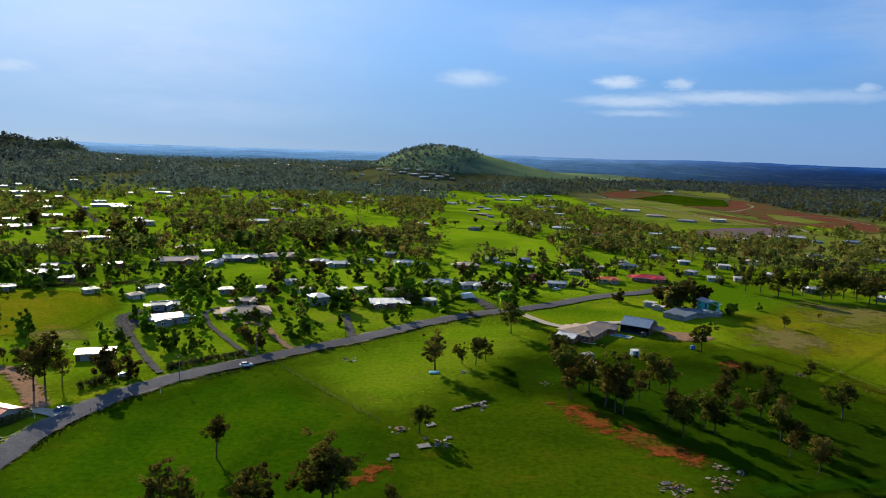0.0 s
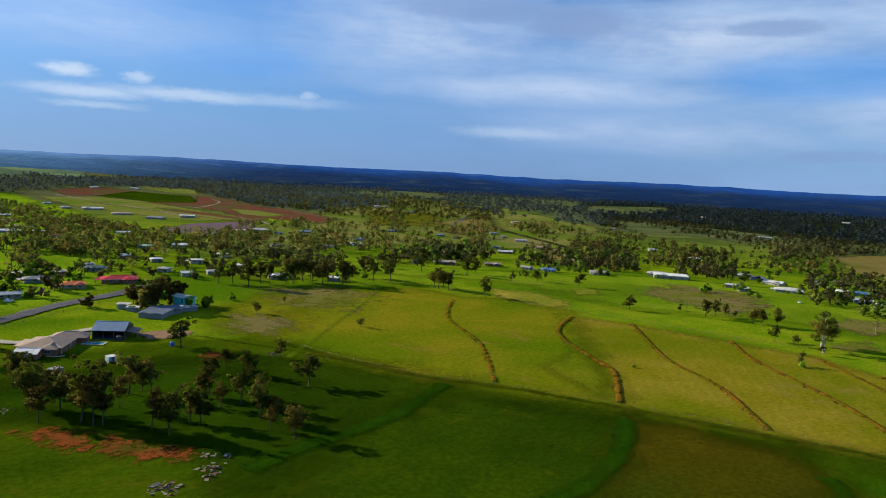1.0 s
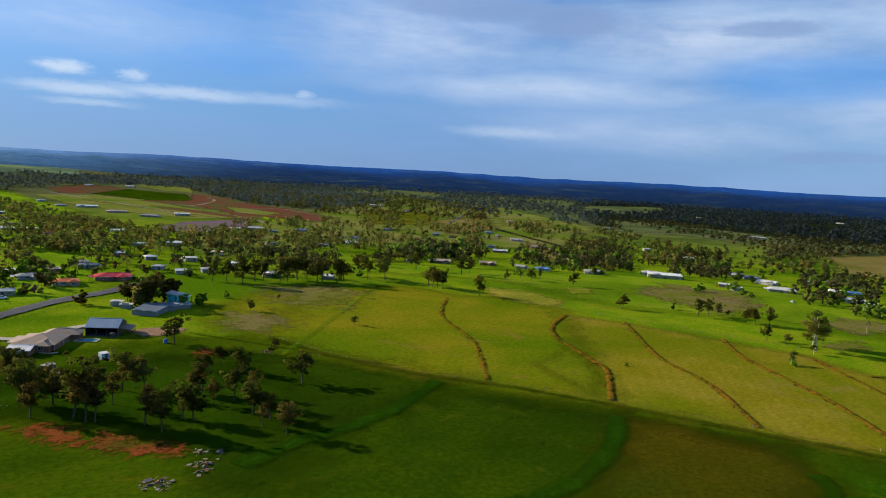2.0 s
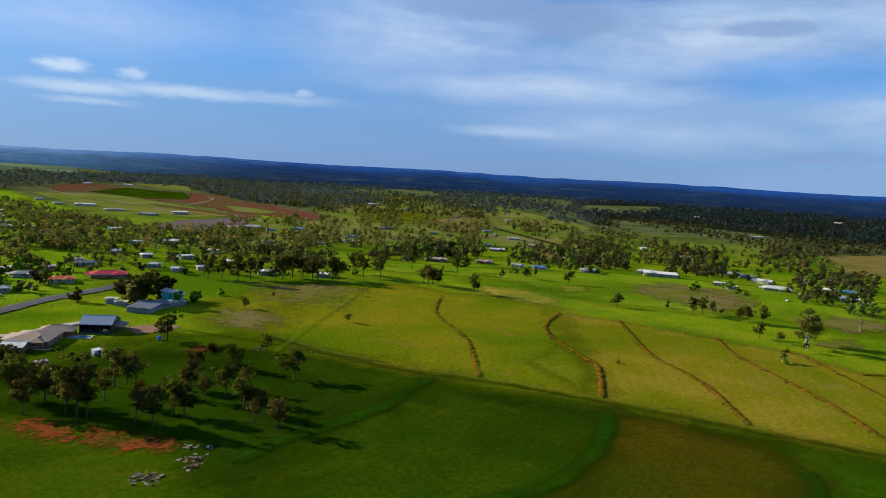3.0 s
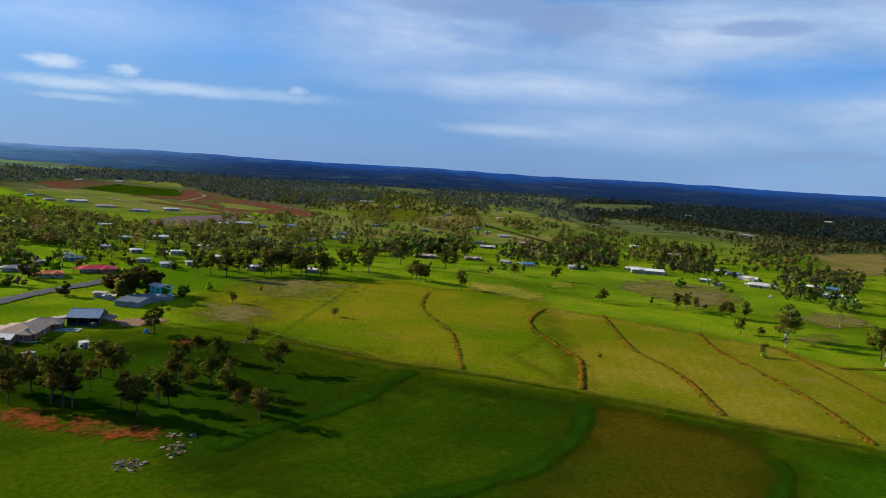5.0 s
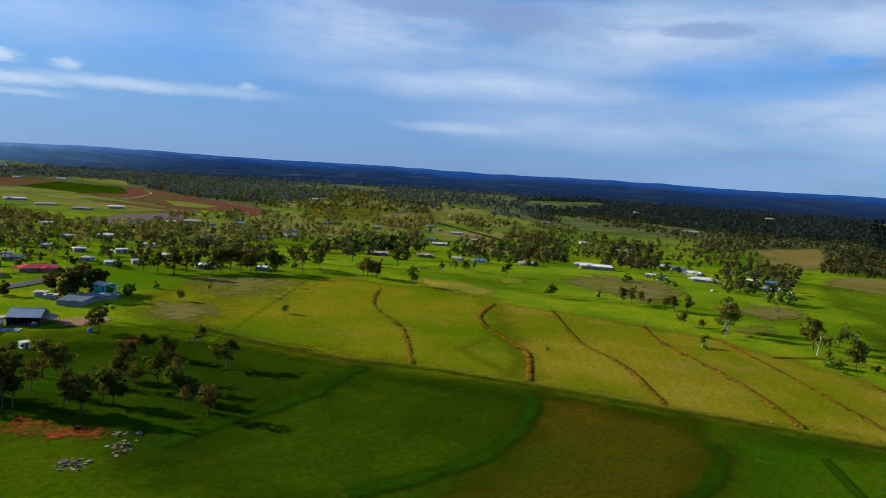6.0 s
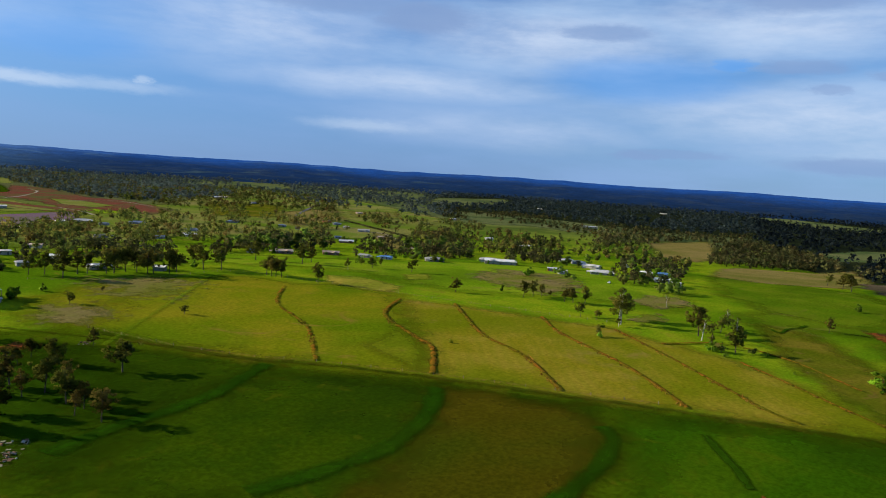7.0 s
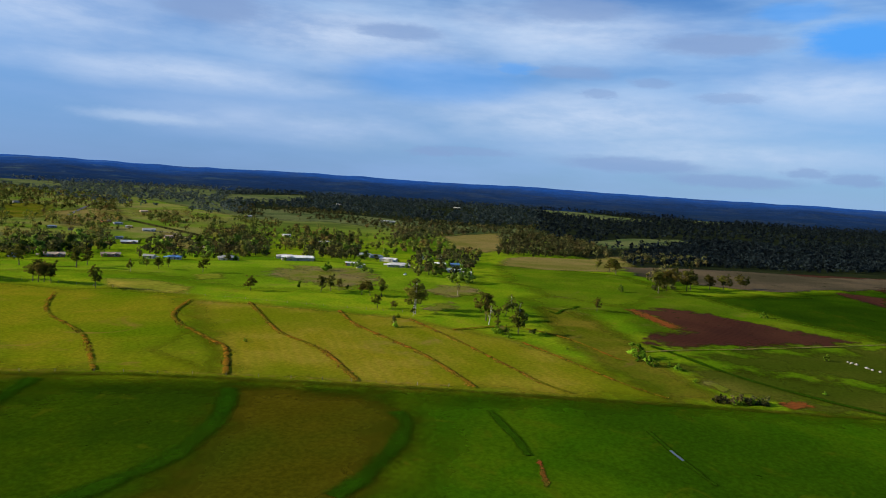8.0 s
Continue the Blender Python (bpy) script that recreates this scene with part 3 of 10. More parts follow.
def ground_height(x, y):
    """The lie of the land: level paddocks, a valley to the east, a rise and knolls to the north."""
    z = -25 * ease(420, 1000, 0.77 * x + 0.64 * y) * ease(-1500, -300, y) + 35 * ease(1500, 3500, y - 0.9 * x)
    for hx, hy, tall, sx, sy in HILLS:
        z = z + tall * np.exp(-((x - hx) / sx) ** 2 / 2 - ((y - hy) / sy) ** 2 / 2)
    return z


def spread(lo, a, b, hi, step):
    """Grid lines: even between a and b, ever wider outside."""
    mid, out = list(np.arange(a, b + 1, step)), step
    left, right = [a], [b]
    while left[-1] > lo or right[-1] < hi:
        out *= 1.14
        left.append(left[-1] - out)
        right.append(right[-1] + out)
    return np.array(sorted(set(left[1:] + mid + right[1:])))


def build_ground():
    xs, ys = spread(-6500, -1900, 1200, 6500, 25), spread(-6500, -200, 2900, 6500, 25)
    gx, gy = np.meshgrid(xs, ys, indexing="ij")
    verts = np.stack([gx, gy, ground_height(gx, gy)], -1).reshape(-1, 3)
    m = len(ys)
    faces = [(i * m + j, (i + 1) * m + j, (i + 1) * m + j + 1, i * m + j + 1) for i in range(len(xs) - 1) for j in range(m - 1)]
    me = bpy.data.meshes.new("ground")
    me.from_pydata(verts.tolist(), [], faces)
    me.materials.append(GRASS)
    me.polygons.foreach_set("use_smooth", [True] * len(faces))
    me.update()
    tagged(new("ground", me), "green pasture rolling out to wooded ranges", "ground", kind="structure")


def inside(px, py, poly):
    """Which points lie inside a polygon."""
    hit = np.zeros(np.shape(px), bool)
    for (x0, y0), (x1, y1) in zip(poly, poly[1:] + poly[:1]):
        cross = (y0 > py) != (y1 > py)
        with np.errstate(divide="ignore", invalid="ignore"):
            hit ^= cross & (px < (x1 - x0) * (py - y0) / (y1 - y0 + 1e-12) + x0)
    return hit


def rim_distance(px, py, poly):
    best = np.full(np.shape(px), 1e9)
    for (x0, y0), (x1, y1) in zip(poly, poly[1:] + poly[:1]):
        dx, dy = x1 - x0, y1 - y0
        t = np.clip(((px - x0) * dx + (py - y0) * dy) / (dx * dx + dy * dy + 1e-9), 0, 1)
        best = np.minimum(best, np.hypot(px - x0 - t * dx, py - y0 - t * dy))
    return best


LAYER = [0.03]


def smooth_line(points, step=4.0):
    """A rounded line through the points, with one point about every step metres."""
    p = [Vector((*q, 0)) for q in points]
    p = [2 * p[0] - p[1]] + p + [2 * p[-1] - p[-2]]
    out = []
    for i in range(1, len(p) - 2):
        n = max(2, int((p[i + 1] - p[i]).length / step))
        for k in range(n):
            t = k / n
            a, b, c, d = p[i - 1], p[i], p[i + 1], p[i + 2]
            q = 0.5 * ((2 * b) + (c - a) * t + (2 * a - 5 * b + 4 * c - d) * t * t + (3 * b - a - 3 * c + d) * t ** 3)
            out.append((q.x, q.y))
    out.append((p[-2].x, p[-2].y))
    return out


def patch(name, material, poly, rim, label, category="field", step=None):
    """A field or bare patch with a ragged rim, lying on the ground."""
    LAYER[0] += 0.004
    xs, ys = [q[0] for q in poly], [q[1] for q in poly]
    x0, x1, y0, y1 = min(xs) - rim, max(xs) + rim, min(ys) - rim, max(ys) + rim
    step = step or max(0.8, min(max(x1 - x0, y1 - y0) / 90, rim * 0.6))
    gx, gy = np.meshgrid(np.arange(x0, x1 + step, step), np.arange(y0, y1 + step, step), indexing="ij")
    d = rim_distance(gx, gy, poly) * np.where(inside(gx, gy, poly), 1, -1)
    level = np.clip(0.5 + d / (2 * rim), 0, 1)
    keep = level > 0
    number = np.full(gx.shape, -1)
    number[keep] = np.arange(keep.sum())
    lift = LAYER[0] + 0.05 * ease(400, 900, np.hypot(gx, gy))
    verts = np.stack([gx, gy, ground_height(gx, gy) + lift], -1)[keep]
    a, b, c, e = number[:-1, :-1], number[1:, :-1], number[1:, 1:], number[:-1, 1:]
    ok = (a >= 0) & (b >= 0) & (c >= 0) & (e >= 0)
    faces = np.stack([a[ok], b[ok], c[ok], e[ok]], -1)
    me = bpy.data.meshes.new(name)
    me.from_pydata(verts.tolist(), [], faces.tolist())
    me.materials.append(material)
    me.attributes.new("rim", "FLOAT", "POINT").data.foreach_set("value", level[keep].astype(np.float32))
    me.update()
    return tagged(new(name, me), label, category, kind="structure")


def ribbon(name, material, line, width, label, category, crown=0.0, rim=0.0, lift=0.02):
    """A road, track or drain along a line; crown: height of its middle."""
    LAYER[0] += 0.004
    line = smooth_line(line, 3.0 if width < 12 else 6.0)
    cols = (-1.0, -0.8, -0.4, 0.0, 0.4, 0.8, 1.0)
    verts, level = [], []
    for i, (x, y) in enumerate(line):
        a, b = line[max(i - 1, 0)], line[min(i + 1, len(line) - 1)]
        way = Vector((b[0] - a[0], b[1] - a[1], 0)).normalized()
        for c in cols:
            wob = 1 + (0.18 * noise.noise((x * 0.11, y * 0.11, c)) if rim else 0)
            px, py = x + way.y * c * wob * width / 2, y - way.x * c * wob * width / 2
            verts.append((px, py, ground_height(px, py) + LAYER[0] + lift + crown * (1 - c * c) + 0.05 * float(ease(400, 900, math.hypot(px, py)))))
            level.append(rim * (1.0 - c * c) if rim else 1.0)
    n = len(cols)
    faces = [(i * n + k, i * n + k + 1, (i + 1) * n + k + 1, (i + 1) * n + k) for i in range(len(line) - 1) for k in range(n - 1)]
    me = bpy.data.meshes.new(name)
    me.from_pydata(verts, [], faces)
    me.materials.append(material)
    me.attributes.new("rim", "FLOAT", "POINT").data.foreach_set("value", level)
    me.polygons.foreach_set("use_smooth", [True] * len(faces))
    me.update()
    return tagged(new(name, me), label, category, kind="structure")


def tufts_along(name, material, line, width, per_metre, tall, label, seed):
    """Tussocks standing along a bank."""
    rng = np.random.default_rng(seed)
    pts = np.array(smooth_line(line, 1.0))
    n = int(len(pts) * per_metre)
    i = rng.integers(0, len(pts), n)
    base = pts[i] + rng.normal(0, width / 3.2, (n, 2))
    clump = np.array([noise.noise((x * 0.09, y * 0.09, 3.0)) for x, y in base])
    base = base[clump > 0.0]
    n = len(base)
    ang = rng.uniform(0, math.pi, n)
    h = rng.uniform(0.45, 1.0, n) * tall
    w = rng.uniform(0.5, 1.2, n) * tall * 0.8
    z = ground_height(base[:, 0], base[:, 1]) + 0.12
    d = np.stack([np.cos(ang), np.sin(ang)], -1) * w[:, None] / 2
    lean = rng.normal(0, 0.3, (n, 2)) * h[:, None]
    low0, low1 = base - d, base + d
    c = np.zeros((n, 4, 3))
    c[:, 0, :2], c[:, 1, :2], c[:, 2, :2], c[:, 3, :2] = low0, low1, low1 * 0.8 + low0 * 0.2 + lean, low0 * 0.8 + low1 * 0.2 + lean
    c[:, :2, 2], c[:, 2:, 2] = z[:, None], (z + h)[:, None]
    return tagged(new(name, quads(name, c, material)), label, "grass", kind="stuff")


def build_ranges():
    """Folded wooded ranges that close the horizon on all sides."""
    n, rows = 1500, 18
    verts, faces = [], []
    for i in range(n):
        a = 2 * math.pi * i / n
        for j in range(rows + 1):
            f = j / rows
            r = 3150 + 1630 * f
            x, y = r * math.sin(a), r * math.cos(a)
            low = float(ground_height(x, y)) - 10 * (1 - f)
            fold = noise.fractal((x * 0.0016, y * 0.0016, 3.0), 0.9, 2.1, 5)
            crest = 67 + 7 * noise.fractal((math.sin(a) * 6, math.cos(a) * 6, 5.0), 0.9, 2.1, 5) + 3.5 * noise.fractal((math.sin(a) * 30, math.cos(a) * 30, 8.0), 0.8, 2.1, 4)
            z = low + (crest - low) * f ** 0.9 + 16 * fold * math.sin(math.pi * min(f * 1.05, 1.0)) + 1.3 * noise.noise((x * 0.02, y * 0.02, 1.0))
            verts.append((x, y, z if f < 1 else crest))
        for j in range(rows):
            p, q = i * (rows + 1) + j, ((i + 1) % n) * (rows + 1) + j
            faces.append((p, q, q + 1, p + 1))
    me = bpy.data.meshes.new("backdrop")
    me.from_pydata(verts, [], faces)
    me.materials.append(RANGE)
    me.polygons.foreach_set("use_smooth", [True] * len(faces))
    me.update()
    tagged(new("backdrop", me), "wooded ranges round the horizon with blue haze painted on", "hills", kind="structure")


# ---------------------------------------------------------------- trees


def sprays(rng, centres, radii, count, size, flat=0.6, owners=False):
    """Leaf sprays round clump centres, as pointed blades of uneven shape."""
    k = rng.integers(0, len(centres), count)
    d = rng.normal(0, 1, (count, 3))
    d /= np.linalg.norm(d, axis=1)[:, None]
    d *= (rng.uniform(0.25, 1.0, count) ** 0.5)[:, None]
    p = centres[k] + d * radii[k][:, None] * (1, 1, flat)
    a = rng.normal(0, 1, (count, 3)) * (1, 1, 0.55)
    a /= np.linalg.norm(a, axis=1)[:, None]
    b = np.cross(a, rng.normal(0, 1, (count, 3)))
    b /= np.linalg.norm(b, axis=1)[:, None]
    s = (size * rng.uniform(0.55, 1.35, count))[:, None]
    a, b = a * s, b * s * 0.62
    c = np.stack([p - a * 1.15, p + a * rng.uniform(0.6, 1.2, (count, 1)) - b * 1.1, p + b * rng.uniform(0.9, 1.7, (count, 1))], 1)
    return (c, k) if owners else c


def tree_meshes(seed, tall, spread_by, bare, clumps, count, size, bark, leaf, limbs=5, name="crown", droop=0.85):
    """One kind of tree of the given height: meshes of trunk, limbs and crown."""
    rng = np.random.default_rng(seed)
    lean = rng.normal(0, 0.05, 2) * tall
    fork = tall * bare
    thick = 0.013 * tall + 0.03
    top = Vector((lean[0], lean[1], tall * 0.86))
    trunk = Shape().tube([(0, 0, -0.3), (lean[0] * 0.2, lean[1] * 0.2, fork * 0.5), (lean[0] * 0.5, lean[1] * 0.5, fork), tuple(top)],
                         [thick * 1.25, thick, thick * 0.8, thick * 0.18], 8)
    limb_shapes, centres, radii = [], [tuple(top + Vector((0, 0, -0.02 * tall)))], [tall * 0.09]
    for i in range(limbs):
        a = 2 * math.pi * (i + rng.uniform(-0.3, 0.3)) / limbs
        z0 = fork * rng.uniform(0.7, 1.0) + (tall * 0.8 - fork) * i / limbs * 0.8
        out = spread_by * rng.uniform(0.6, 1.0)
        z1 = min(z0 + tall * rng.uniform(0.1, 0.34), tall * 0.93)
        out *= 1.0 - 0.45 * i / limbs
        s = z0 / (tall * 0.86)
        start = Vector((lean[0] * s, lean[1] * s, z0))
        end = Vector((lean[0] + math.cos(a) * out, lean[1] + math.sin(a) * out, z1))
        mid = start.lerp(end, 0.5) + Vector((0, 0, tall * 0.05))
        limb_shapes.append(Shape().tube([tuple(start), tuple(mid), tuple(end)], [thick * 0.45, thick * 0.28, thick * 0.07], 6))
        for q in range(max(1, clumps // limbs)):
            f = rng.uniform(0.3, 1.08)
            c = start.lerp(end, f) + Vector(rng.normal(0, 0.09 * tall, 3))
            centres.append((c.x, c.y, max(c.z, fork * 0.9)))
            radii.append(tall * rng.uniform(0.4, 1.0) * 0.56 / clumps ** 0.45)
    leaves = sprays(rng, np.array(centres), np.array(radii), count, size, droop)
    heart = np.mean(np.array(centres), 0) - (0, 0, 0.12 * tall)
    away = leaves.mean(1) - heart
    away /= np.linalg.norm(away, axis=1)[:, None] + 1e-6
    crown = quads(name, leaves, leaf, away)
    return trunk.mesh("trunk", bark), [s.mesh("limb", bark) for s in limb_shapes], crown


def kinds_of(tall, spread_by, seeds, **k):
    return [tree_meshes(s, tall, spread_by * (0.85 + 0.1 * (i % 4)), **k) for i, s in enumerate(seeds)]


# unit trees ten metres high, scaled where they stand
PADDOCK_GUMS = kinds_of(10, 3.0, (11, 12, 13, 14, 15, 16, 17), bare=0.36, clumps=60, count=2600, size=0.24, bark=BARK, leaf=LEAF)
BRONZE_GUMS = kinds_of(10, 2.2, (21, 22, 23, 24), bare=0.42, clumps=50, count=1900, size=0.22, bark=BARK, leaf=LEAFBROWN)
SLIM_GUMS = kinds_of(10, 1.6, (31, 32, 33), bare=0.3, clumps=24, count=2200, size=0.2, bark=PALEBARK, leaf=LEAF)
BARE_TREES = kinds_of(10, 2.6, (41, 42), bare=0.3, clumps=10, count=420, size=0.2, bark=PALEBARK, leaf=LEAFBROWN, limbs=7)
STREET_GUMS = kinds_of(10, 3.6, (51, 52, 53, 54, 55, 56), bare=0.1, clumps=32, count=1900, size=0.48, bark=BARK, leaf=LEAFSTREET)
STREET_BRONZE = kinds_of(10, 3.5, (61, 62, 63), bare=0.1, clumps=36, count=1400, size=0.5, bark=BARK, leaf=LEAFBROWN)
GARDEN_TREES = kinds_of(10, 4.3, (71, 72, 73, 74), bare=0.06, clumps=34, count=2700, size=0.46, bark=BARK, leaf=LEAFGREEN, droop=0.85)
SHRUBS = kinds_of(3, 1.5, (81, 82, 83), bare=0.08, clumps=14, count=620, size=0.28, bark=BARK, leaf=LEAFGREEN, droop=0.85)
BLOSSOM = kinds_of(10, 3.6, (91,), bare=0.15, clumps=30, count=1400, size=0.5, bark=BARK, leaf=LEAFPINK, droop=0.75)
TREES = {
    "gum": (PADDOCK_GUMS, 10, "gum_tree", "spreading gum tree with a thin dark olive crown", "gum trees in the paddocks"),
    "bronze": (BRONZE_GUMS, 10, "gum_tree", "gum tree with a sparse bronze-brown crown", "gum trees in the paddocks"),
    "slim": (SLIM_GUMS, 10, "gum_tree", "tall slim gum tree with a pale trunk", "gum trees in the paddocks"),
    "bare": (BARE_TREES, 10, "dead_tree", "nearly bare grey tree with sparse foliage", "gum trees in the paddocks"),
    "street": (STREET_GUMS, 10, "gum_tree", "olive-green gum tree among the houses", "trees among the houses"),
    "rust": (STREET_BRONZE, 10, "gum_tree", "brownish gum tree among the houses", "trees among the houses"),
    "garden": (GARDEN_TREES, 10, "garden_tree", "dense dark green garden tree beside a house", "trees among the houses"),
    "shrub": (SHRUBS, 3, "shrub", "round green shrub growing in the grass", "shrubs"),
    "blossom": (BLOSSOM, 10, "blossom_tree", "garden tree covered in pink blossom", "trees among the houses"),
}
PLANTED = []


def plant(kind, spots):
    """Trees of one kind; spots: x, y and height in metres."""
    shapes, unit, name, label, group = TREES[kind]
    for x, y, tall in spots:
        i = len(PLANTED)
        trunk, limbs, crown = shapes[(i * 7 + int(x)) % len(shapes)]
        ob = thing(name, x, y, (x * 37 + y * 91) % 360, label, "shrub" if kind == "shrub" else "tree", group)
        k = tall / unit
        wide = k * (0.85 + 0.45 * ((x * 13 + y * 7) % 1))
        ob.scale = (wide, wide, k)
        t = part("trunk", trunk, None, ob)
        if kind in ("gum", "bronze", "slim", "bare"):
            for m in limbs:
                part("limb", m, None, t)
        part("crown", crown, None, ob)
        PLANTED.append((x, y, 0.35 * tall))


def scatter(rng, poly, gap, thin=0.0, clump=0.02):
    """Uneven spots inside a polygon about gap metres apart, thinned by a drifting pattern."""
    xs, ys = [q[0] for q in poly], [q[1] for q in poly]
    gx, gy = np.meshgrid(np.arange(min(xs), max(xs), gap), np.arange(min(ys), max(ys), gap))
    p = np.stack([gx.ravel(), gy.ravel()], -1) + rng.uniform(-0.48, 0.48, (gx.size, 2)) * gap
    p = p[inside(p[:, 0], p[:, 1], poly)]
    if thin:
        keep = np.array([noise.noise((x * clump, y * clump, 5.0)) * 0.9 + 0.5 for x, y in p]) + rng.normal(0, 0.12, len(p)) > thin
        p = p[keep]
    return p


KEEP_OUT = []
CLEARINGS = []
# open lawns and meadows among the houses
LAWNS = [[(-219.4, 350.1), (-151.6, 353.5), (-123.3, 270.8), (-140.1, 267.2), (-173.9, 276.2)], [(-135.2, 434.2), (-116.9, 446.8), (-100.4, 374.4), (-115.2, 374.4)],
         [(-19.0, 685.6), (42.0, 751.9), (103.6, 585.1), (87.9, 517.2), (51.1, 524.1), (5.1, 574.0)], [(-71.3, 408.0), (-38.9, 396.0), (-39.8, 362.1), (-52.5, 368.7)],
         [(-340.1, 546.4), (-318.7, 570.7), (-273.7, 496.5), (-297.3, 476.8)], [(-183.6, 417.1), (-163.0, 424.6), (-148.2, 385.7), (-168.6, 382.7)]]


def clear_of(p, margin=0.0):
    """The spots that lie on no house, road, drive or open lawn."""
    ok = np.ones(len(p), bool)
    for x, y, r in KEEP_OUT:
        ok &= (p[:, 0] - x) ** 2 + (p[:, 1] - y) ** 2 > (r + margin) ** 2
    for lawn in LAWNS:
        ok &= ~inside(p[:, 0], p[:, 1], lawn)
    return p[ok]


def woodland(name, poly, gap, tall, count, size, label, seed, thin=0.0, clump=0.02, leaf=None, trunks=True):
    """A wood or a sprinkling of trees too many to count."""
    rng = np.random.default_rng(seed)
    p = clear_of(scatter(rng, poly, gap, thin, clump), 3.0)
    for area in CLEARINGS:
        p = p[~inside(p[:, 0], p[:, 1], area)]
    if not len(p):
        return
    z = ground_height(p[:, 0], p[:, 1])
    h = tall * rng.uniform(0.55, 1.5, len(p))
    centres, radii = [], []
    for k in range(5):
        off = rng.normal(0, 0.19, (len(p), 2)) * h[:, None] * (k > 0)
        centres.append(np.stack([p[:, 0] + off[:, 0], p[:, 1] + off[:, 1], z + h * rng.uniform(0.17, 0.82, len(p))], -1))
        radii.append(h * rng.uniform(0.15, 0.28, len(p)))
    centres, radii = np.concatenate(centres), np.concatenate(radii)
    c, who = sprays(rng, centres, radii, count * len(p), size, 0.7, True)
    heart = np.column_stack([p, z + h * 0.38])[who % len(p)]
    lean = c.mean(1) - heart
    lean /= np.linalg.norm(lean, axis=1)[:, None] + 1e-6
    if trunks:
        w = (h * 0.03)[:, None]
        for a in (0.6, 2.2):
            d = np.array([[math.cos(a), math.sin(a)]]) * w
            t = np.zeros((len(p), 4, 3))
            t[:, 0, :2], t[:, 1, :2], t[:, 2, :2], t[:, 3, :2] = p - d, p + d, p + d * 0.6, p - d * 0.6
            t[:, :2, 2], t[:, 2:, 2] = (z - 0.3)[:, None], (z + h * 0.7)[:, None]
            c = np.concatenate([c, t[:, :3], t[:, (0, 2, 3)]])
            lean = np.concatenate([lean, np.tile((math.sin(a), -math.cos(a), 0.0), (2 * len(p), 1))])
    tagged(new(name, quads(name, c, leaf or LEAFFAR, lean)), label, "trees", kind="stuff")


# ---------------------------------------------------------------- buildings


def window_meshes(w, h):
    s = Shape()
    for x0, x1, z0, z1 in ((-w / 2, w / 2, -h / 2, -h / 2 + 0.09), (-w / 2, w / 2, h / 2 - 0.09, h / 2),
                           (-w / 2, -w / 2 + 0.08, -h / 2 + 0.09, h / 2 - 0.09), (w / 2 - 0.08, w / 2, -h / 2 + 0.09, h / 2 - 0.09),
                           (-0.03, 0.03, -h / 2 + 0.09, h / 2 - 0.09)):
        s.box(x0, -0.06, z0, x1, 0.05, z1)
    pane = Shape().box(-w / 2 + 0.08, -0.02, -h / 2 + 0.09, w / 2 - 0.08, 0.0, h / 2 - 0.09)
    return s.mesh("window", TRIM), pane.mesh("pane", GLASS)


WINDOWS = {"wide": window_meshes(1.9, 1.2), "small": window_meshes(1.1, 1.1), "tall": window_meshes(1.0, 1.7)}
DOOR = Shape().box(-0.45, -0.05, 0, 0.45, 0.04, 2.05).box(-0.52, -0.03, 0, -0.45, 0.05, 2.12).box(0.45, -0.03, 0, 0.52, 0.05, 2.12).mesh("door", WALLS["dark"])
ROLLER = Shape().box(-1.45, -0.04, 0, 1.45, 0.04, 2.5).box(-1.55, -0.08, 0, -1.45, 0.06, 2.6).box(1.45, -0.08, 0, 1.55, 0.06, 2.6).box(-1.55, -0.14, 2.5, 1.55, 0.06, 2.75).mesh("roller_door", WALLS["grey"])
POST = Shape().box(-0.06, -0.06, 0, 0.06, 0.06, 2.35).box(-0.1, -0.1, 0, 0.1, 0.1, 0.12).mesh("post", TRIM)


def roof_shape(kind, L, W, h, rise, over=0.6):
    """The roof over a plan L by W with eaves at h: its sheets, ridge and lining."""
    a, b, r = L / 2 + over, W / 2 + over, h + rise
    drop = rise * over / (W / 2)
    e = h - drop
    s = Shape()
    if kind == "hip":
        k = max(a - b, 0.05)
        s.slab([(-a, -b, e), (a, -b, e), (k, 0, r), (-k, 0, r)], 0.14)
        s.slab([(a, b, e), (-a, b, e), (-k, 0, r), (k, 0, r)], 0.14)
        s.slab([(a, -b, e), (a, b, e), (k, 0, r)], 0.14)
        s.slab([(-a, b, e), (-a, -b, e), (-k, 0, r)], 0.14)
        s.box(-k, -0.14, r - 0.05, k, 0.14, r + 0.09)
    elif kind == "gable":
        s.slab([(-a, -b, e), (a, -b, e), (a, 0, r), (-a, 0, r)], 0.14)
        s.slab([(a, b, e), (-a, b, e), (-a, 0, r), (a, 0, r)], 0.14)
        s.box(-a, -0.14, r - 0.05, a, 0.14, r + 0.09)
    else:
        s.slab([(-a, -b, h + 0.1), (a, -b, h + 0.1), (a, b, h + 0.1 + rise), (-a, b, h + 0.1 + rise)], 0.16)
        s.box(-a, -b - 0.03, h - 0.06, a, -b + 0.1, h + 0.16)
    return s


